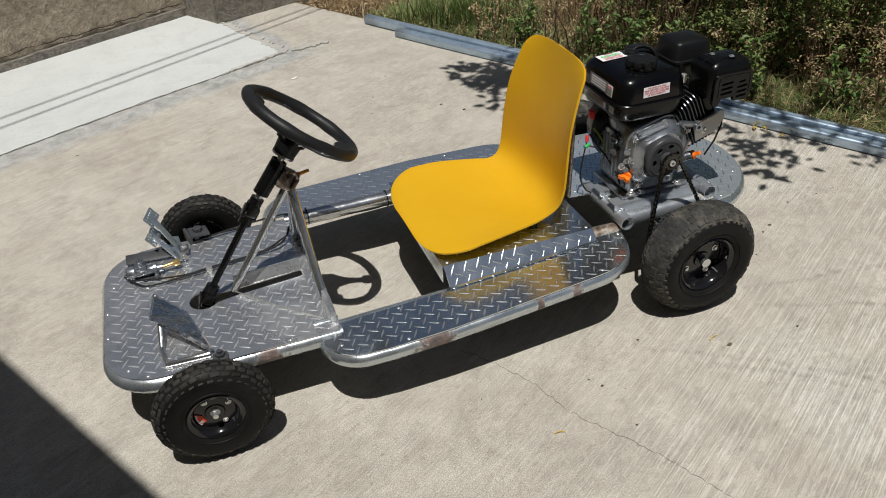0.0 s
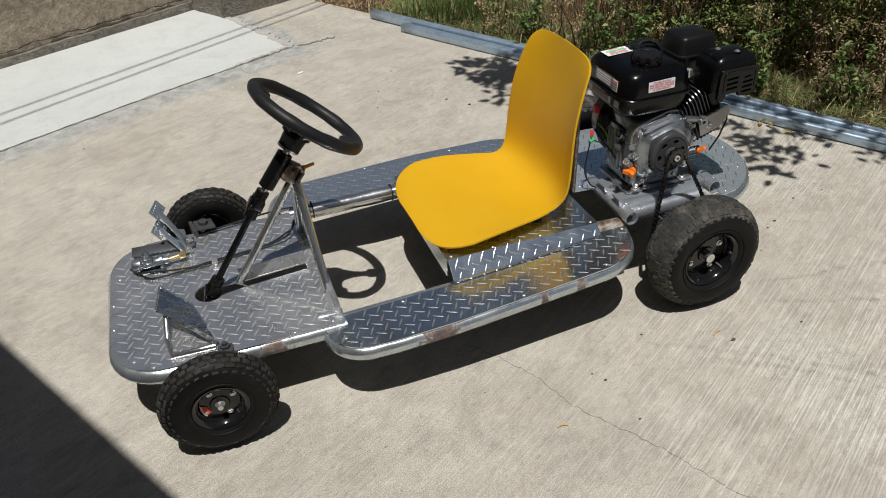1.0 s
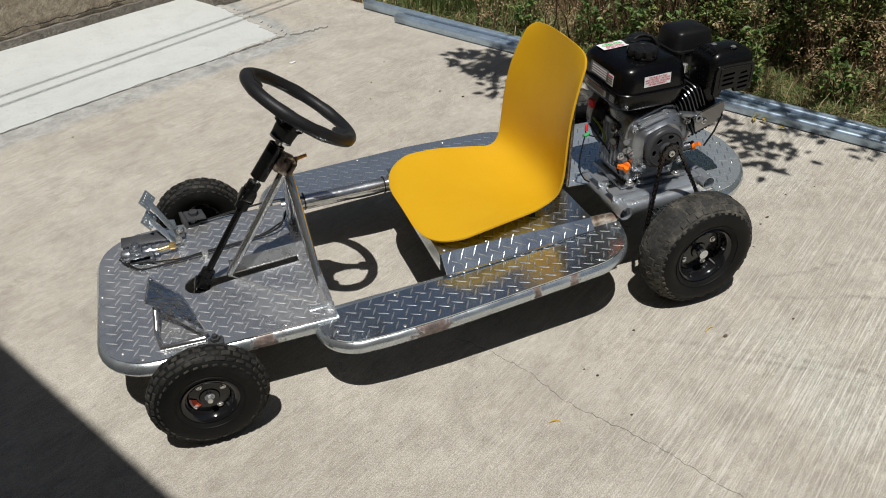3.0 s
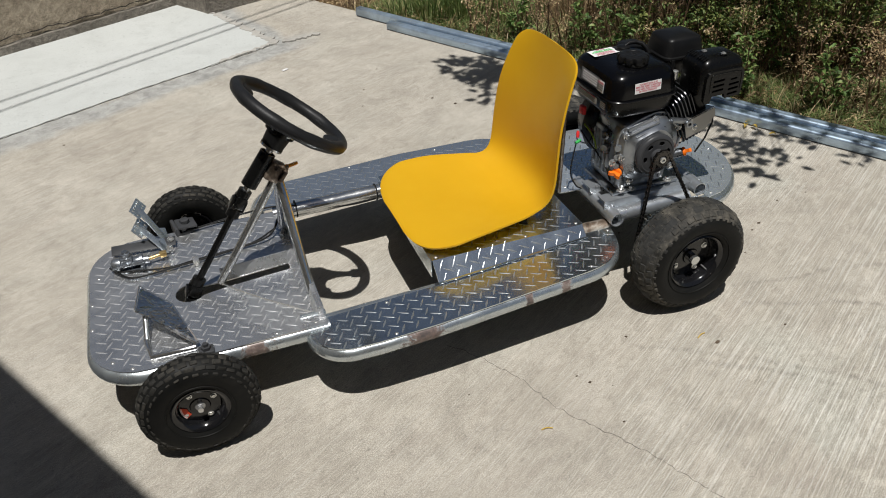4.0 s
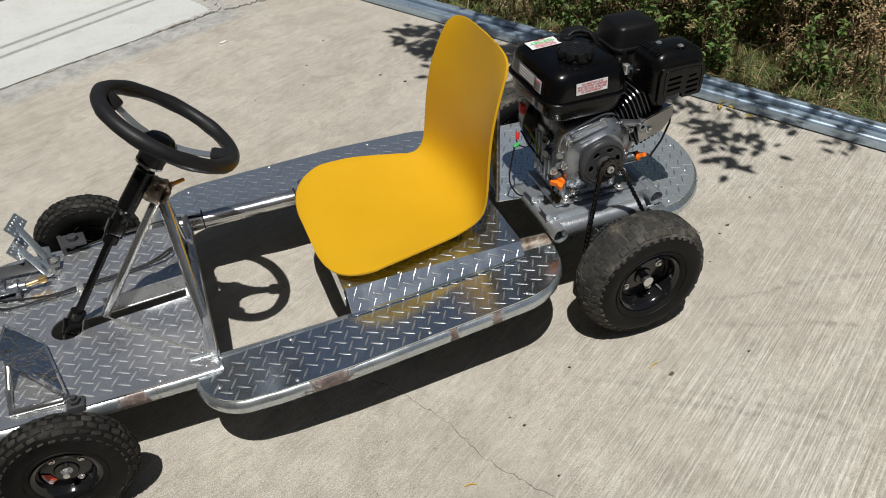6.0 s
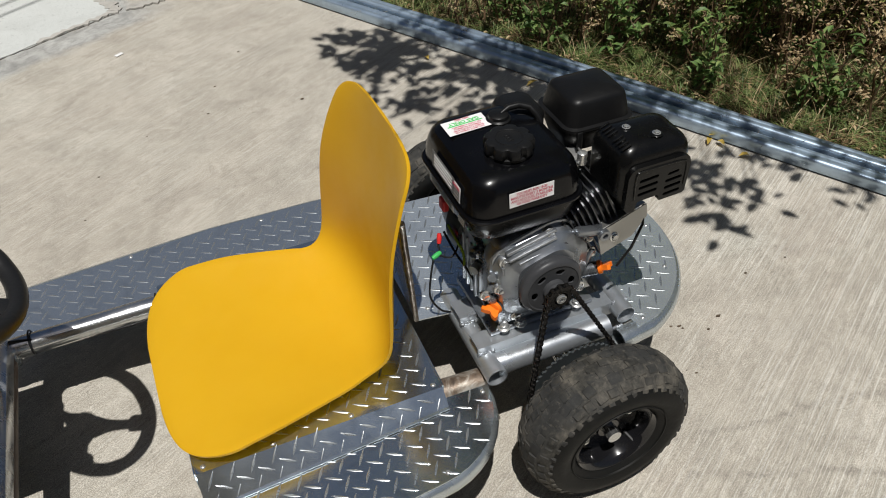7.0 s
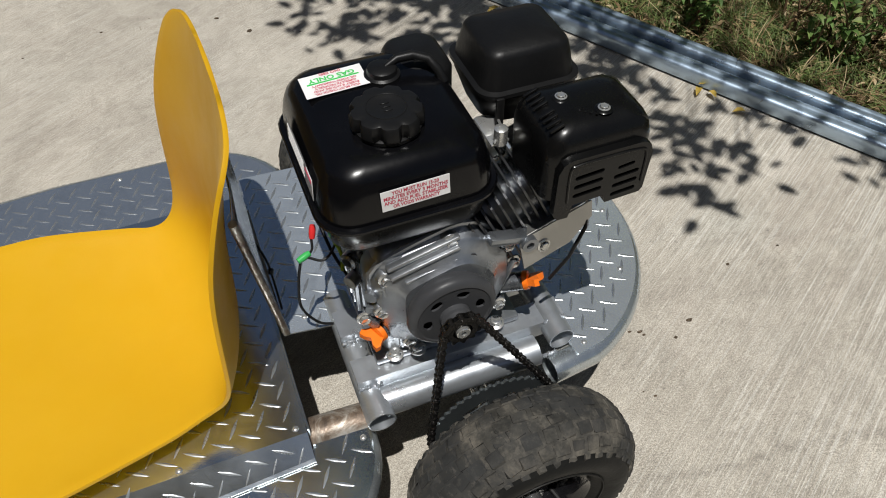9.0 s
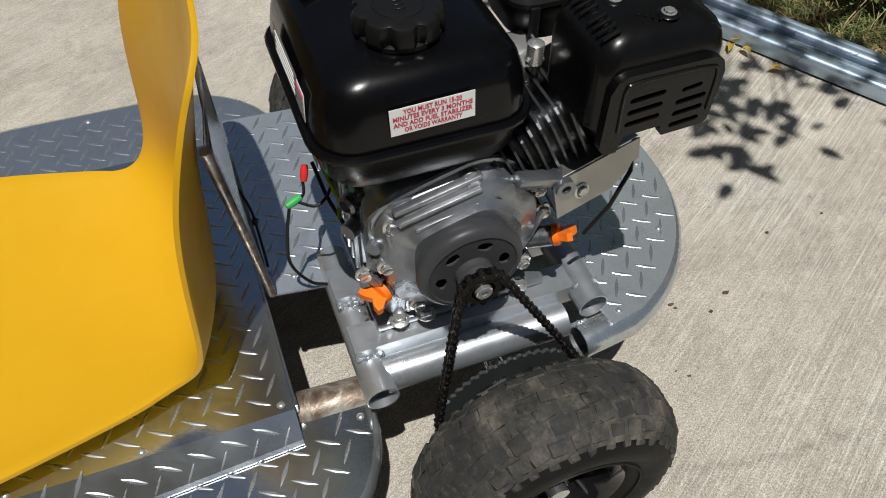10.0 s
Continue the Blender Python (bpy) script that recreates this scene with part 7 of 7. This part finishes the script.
def litter_mat():
    """Flat dead leaves and bits lying among the grass."""
    r = random.Random(27)
    bm = bmesh.new()
    for _ in range(2600):
        p = along(r.uniform(-1.0, 3.8), 0.075 + r.random() ** 1.8 * 1.3)
        p.z += 0.006 + r.uniform(0, 0.012)
        q = r.uniform(0, math.tau)
        leaf_blade(bm, p, r.uniform(0.014, 0.04), r.uniform(0.006, 0.016), (math.cos(q), math.sin(q), r.uniform(-0.2, 0.3)), (r.uniform(-0.4, 0.4), r.uniform(-0.4, 0.4), 1))
    tagged(new("leaf_litter", finish(bm, "leaf_litter", STRAW)), "dry dead leaves on the soil", "litter", kind="stuff")


litter_mat()


def build_shrub(seed, high, wide, leaves, size, mat, label, name="shrub"):
    """A leafy plant: several branching stems with many small leaves."""
    r = random.Random(seed)
    ob = thing(name, (0, 0, 0), label, "plant", "plants beyond the channels")
    bm, lf = bmesh.new(), bmesh.new()
    stems = []
    for _ in range(max(5, int(wide * 26))):
        q, lean = r.uniform(0, math.tau), r.uniform(0.05, 1.0)
        h = high * r.uniform(0.55, 1.0)
        foot = Vector((r.uniform(-0.3, 0.3) * wide, r.uniform(-0.3, 0.3) * wide, -0.01))
        pts = [foot + Vector((math.cos(q) * wide * lean * t ** 1.5 * 0.8 + r.uniform(-0.012, 0.012), math.sin(q) * wide * lean * t ** 1.5 * 0.8 + r.uniform(-0.012, 0.012), h * t)) for t in (0, 0.25, 0.5, 0.75, 1.0)]
        tube(bm, pts, [0.0042, 0.0036, 0.003, 0.0022, 0.0012], 5)
        stems.append(pts)
        for _ in range(3):
            k = r.choice((1, 2, 3))
            w = r.uniform(0, math.tau)
            tip = pts[k] + Vector((math.cos(w) * wide * 0.35, math.sin(w) * wide * 0.35, high * 0.16))
            tube(bm, [pts[k], (pts[k] + tip) / 2 + Vector((0, 0, 0.01)), tip], [0.0022, 0.0017, 0.001], 4)
            stems.append([pts[k], (pts[k] + tip) / 2, tip])
    for _ in range(leaves):
        s = r.choice(stems)
        k = r.randrange(len(s) - 1)
        if r.random() < 0.3:
            k = max(k, len(s) - 2)
        p = s[k].lerp(s[k + 1], r.random())
        q = r.uniform(0, math.tau)
        z = r.uniform(-0.35, 0.8)
        L = size * r.uniform(0.55, 1.3)
        p = p + Vector((r.gauss(0, 0.012), r.gauss(0, 0.012), r.gauss(0, 0.008)))
        leaf_blade(lf, p, L, L * r.uniform(0.38, 0.6), (math.cos(q), math.sin(q), z), (r.uniform(-0.5, 0.5), r.uniform(-0.5, 0.5), 1))
    tagged(part("twiggery", bm, TWIG, ob, "thin brown branching stalks"), kind="stuff")
    tagged(part("foliage", lf, mat, ob, "many small leaves"), kind="stuff")
    return ob


kinds = [build_shrub(31, 0.62, 0.26, 1100, 0.021, LEAF, "dense dark green leafy shrub beside the paving"),
         build_shrub(32, 0.48, 0.22, 950, 0.018, LEAF, "bushy small-leaved green shrub"),
         build_shrub(33, 0.80, 0.24, 1000, 0.024, LEAF, "tall dark green leafy shrub"),
         build_shrub(34, 0.30, 0.14, 150, 0.036, WEED, "bright green broad-leaved weed", "weed"),
         build_shrub(35, 0.36, 0.20, 520, 0.014, STRAW, "half-dry brown shrub with withered leaves", "dry_shrub")]
spots = []
rng = random.Random(41)
for k in range(260):
    s, d = rng.uniform(0.95, 4.0), 0.27 + rng.random() ** 1.2 * 1.9
    if any(math.hypot(s - a, d - b) < 0.115 for a, b, _ in spots):
        continue
    if s < 1.4 and d < 0.75 and rng.random() < 0.6:
        continue
    if s > 1.7 and d < 0.42:
        continue
    spots.append((s, d, rng.choices((0, 1, 2, 4), (5, 5, 4, 1))[0]))
spots += [(0.62, 0.24, 3), (0.98, 0.22, 3), (1.18, 0.17, 3), (1.42, 0.23, 3), (1.72, 0.20, 3), (2.05, 0.24, 3), (0.45, 0.17, 4), (0.85, 0.16, 4), (1.30, 0.30, 4), (1.62, 0.32, 4), (1.95, 0.34, 4), (2.25, 0.28, 4), (1.55, 0.42, 3), (1.75, 0.50, 3), (0.9, 0.65, 3), (0.80, 0.62, 4), (0.95, 0.45, 4)]
used = set()
for s, d, k in spots:
    p = along(s, d)
    m = Matrix.Translation(p) @ Matrix.Rotation(rng.uniform(0, math.tau), 4, "Z")
    if k not in used:
        kinds[k].matrix_basis = m
        used.add(k)
    else:
        copy_thing(kinds[k], m)


def build_tree():
    """The tree whose crown shades the garden and throws its lace of shadow over the paving."""
    r = random.Random(51)
    foot = Vector((1.66, 1.52, 0.08))
    tree = thing("tree", foot, "broad-leaved garden tree with a spreading crown", "tree")
    trunk = bmesh.new()
    fork = foot + Vector((-0.10, -0.12, 1.55))
    tube(trunk, [foot - Vector((0, 0, 0.1)), foot + Vector((0, 0, 0.25)), foot + Vector((-0.03, -0.03, 0.8)), fork], [0.085, 0.066, 0.058, 0.052], 14)
    lf = bmesh.new()
    tips = []

    def shaded(x, y, h):
        return Vector((x, y, h)) - shade_shift(h)

    def limb(q, a=0.024, b=0.004):
        mid = fork.lerp(q, 0.5) + Vector((r.uniform(-0.08, 0.08), r.uniform(-0.08, 0.08), 0.16))
        pts = [fork, fork.lerp(mid, 0.5) + Vector((0, 0, 0.07)), mid, mid.lerp(q, 0.5) + Vector((0, 0, 0.05)), q]
        tube(trunk, pts, [a, a * 0.75, a * 0.5, a * 0.3, b], 8)
        return pts
    # sprays over the paving: (shadow x, y, reach, leaves, height)
    sprays = [(0.10, 1.78, 0.10, 105, 2.3), (0.17, 1.67, 0.10, 105, 2.2), (0.24, 1.63, 0.10, 105, 2.2), (0.22, 1.78, 0.09, 85, 2.3), (0.29, 1.43, 0.10, 85, 2.1), (0.16, 1.36, 0.07, 42, 2.1), (0.40, 1.45, 0.11, 95, 2.3),
              (0.24, 1.21, 0.065, 36, 2.0), (0.37, 1.24, 0.09, 64, 2.0), (0.09, 1.88, 0.07, 55, 2.3), (0.10, 1.615, 0.07, 42, 2.2), (0.05, 1.47, 0.05, 20, 2.1), (0.10, 1.34, 0.05, 18, 2.1), (-0.012, 1.166, 0.03, 8, 2.0),
              (0.53, 1.36, 0.11, 100, 2.2), (0.55, 1.22, 0.10, 80, 2.2), (0.53, 1.46, 0.09, 70, 2.3), (0.62, 1.12, 0.09, 62, 2.1), (0.70, 0.96, 0.08, 50, 2.0), (0.72, 0.86, 0.06, 32, 2.0), (0.715, 0.745, 0.045, 22, 1.95),
              (0.754, 0.70, 0.045, 20, 1.9), (0.70, 0.61, 0.055, 30, 1.9), (0.656, 0.49, 0.045, 20, 1.85), (0.824, 0.617, 0.035, 12, 1.9), (0.81, 0.536, 0.03, 9, 1.9), (0.96, 0.60, 0.03, 7, 1.9)]
    for x, y, reach, n, h in sprays:
        q = shaded(x, y, h)
        limb(q, 0.010, 0.0025)
        for _ in range(int(n * (0.50 if y > 1.3 else 0.66))):
            a, rad = r.uniform(0, math.tau), reach * math.sqrt(r.random())
            p = q + Vector((rad * math.cos(a) * 1.1, rad * math.sin(a) * 1.1, r.uniform(-0.10, 0.10)))
            w = r.uniform(0, math.tau)
            L = r.uniform(0.038, 0.070)
            leaf_blade(lf, p, L, L * 0.55, (math.cos(w), math.sin(w), r.uniform(-0.3, 0.3)), (r.uniform(-0.3, 0.3), r.uniform(-0.3, 0.3), 1), 0.15, 0.1)
    # more sprays along the channels
    for k in range(17):
        g = along(0.75 + 0.10 * k + r.uniform(-0.04, 0.04), r.uniform(-0.04, 0.10), 0)
        q = shaded(g.x, g.y, r.uniform(2.0, 2.4))
        limb(q, 0.010, 0.0025)
        for _ in range(26 if k < 11 else 12):
            p = q + Vector((r.gauss(0, 0.055), r.gauss(0, 0.055), r.uniform(-0.08, 0.08)))
            w = r.uniform(0, math.tau)
            L = r.uniform(0.035, 0.062)
            leaf_blade(lf, p, L, L * 0.55, (math.cos(w), math.sin(w), r.uniform(-0.3, 0.3)), (r.uniform(-0.3, 0.3), r.uniform(-0.3, 0.3), 1), 0.15, 0.1)
    # the crown over the garden
    for _ in range(84):
        s, d = r.uniform(0.2, 4.2), 0.02 + r.random() * 2.6
        if noise.noise(Vector((s * 1.6, d * 1.6, 4.0))) < -0.02 or (s < 1.0 and d > 0.25) or (s > 1.3 and r.random() < (0.85 if d < 1.2 else 0.5)):
            continue
        g = along(s, d, 0)
        q = shaded(g.x, g.y, r.uniform(2.2, 3.2))
        if r.random() < 0.3:
            limb(q, 0.016, 0.003)
        for _ in range(24):
            p = q + Vector((r.gauss(0, 0.10), r.gauss(0, 0.10), r.gauss(0, 0.09)))
            w = r.uniform(0, math.tau)
            L = r.uniform(0.05, 0.09)
            leaf_blade(lf, p, L, L * 0.55, (math.cos(w), math.sin(w), r.uniform(-0.4, 0.4)), (r.uniform(-0.4, 0.4), r.uniform(-0.4, 0.4), 1), 0.15, 0.1)
    part("trunk", trunk, BARK, tree, "grey-brown trunk and limbs")
    part("crown", lf, LEAF, tree, "loose crown of oval leaves")


build_tree()


def build_garden_tree():
    """The taller trees that close the garden behind the shrubs."""
    r = random.Random(61)
    tree = thing("garden_tree", (0, 0, 0), "tall dark green broad-leaved tree behind the shrubs", "tree", "trees behind the garden")
    trunk, lf = bmesh.new(), bmesh.new()
    tube(trunk, [(0, 0, -0.1), (0.02, 0, 0.4), (0.0, 0.04, 1.2), (-0.04, 0.02, 2.2), (0, 0, 3.4)], [0.11, 0.085, 0.07, 0.05, 0.02], 12)
    for k in range(46):
        q, z = r.uniform(0, math.tau), 1.3 + 3.4 * r.random()
        reach = (1.15 - 0.16 * abs(z - 2.6)) * r.uniform(0.45, 1.0)
        root, tip = Vector((0, 0, z * 0.7)), Vector((reach * math.cos(q), reach * math.sin(q), z))
        tube(trunk, [root, root.lerp(tip, 0.5) + Vector((0, 0, 0.10)), tip], [0.022, 0.013, 0.004], 6)
        for _ in range(46):
            p = tip + Vector((r.gauss(0, 0.17), r.gauss(0, 0.17), r.gauss(0, 0.15)))
            w, L = r.uniform(0, math.tau), r.uniform(0.07, 0.13)
            leaf_blade(lf, p, L, L * 0.55, (math.cos(w), math.sin(w), r.uniform(-0.6, 0.4)), (r.uniform(-0.5, 0.5), r.uniform(-0.5, 0.5), 1), 0.15, 0.1)
    part("trunk", trunk, BARK, tree, "grey-brown trunk and limbs")
    part("crown", lf, LEAF, tree, "dense crown of oval leaves")
    for k, (s_, d_, turn) in enumerate(((1.1, 2.9, 0.0), (2.3, 2.7, 1.9), (3.6, 2.8, 3.7), (5.0, 2.9, 5.0))):
        m = Matrix.Translation(along(s_, d_)) @ Matrix.Rotation(turn, 4, "Z")
        if k == 0:
            tree.matrix_basis = m
        else:
            copy_thing(tree, m)


build_garden_tree()
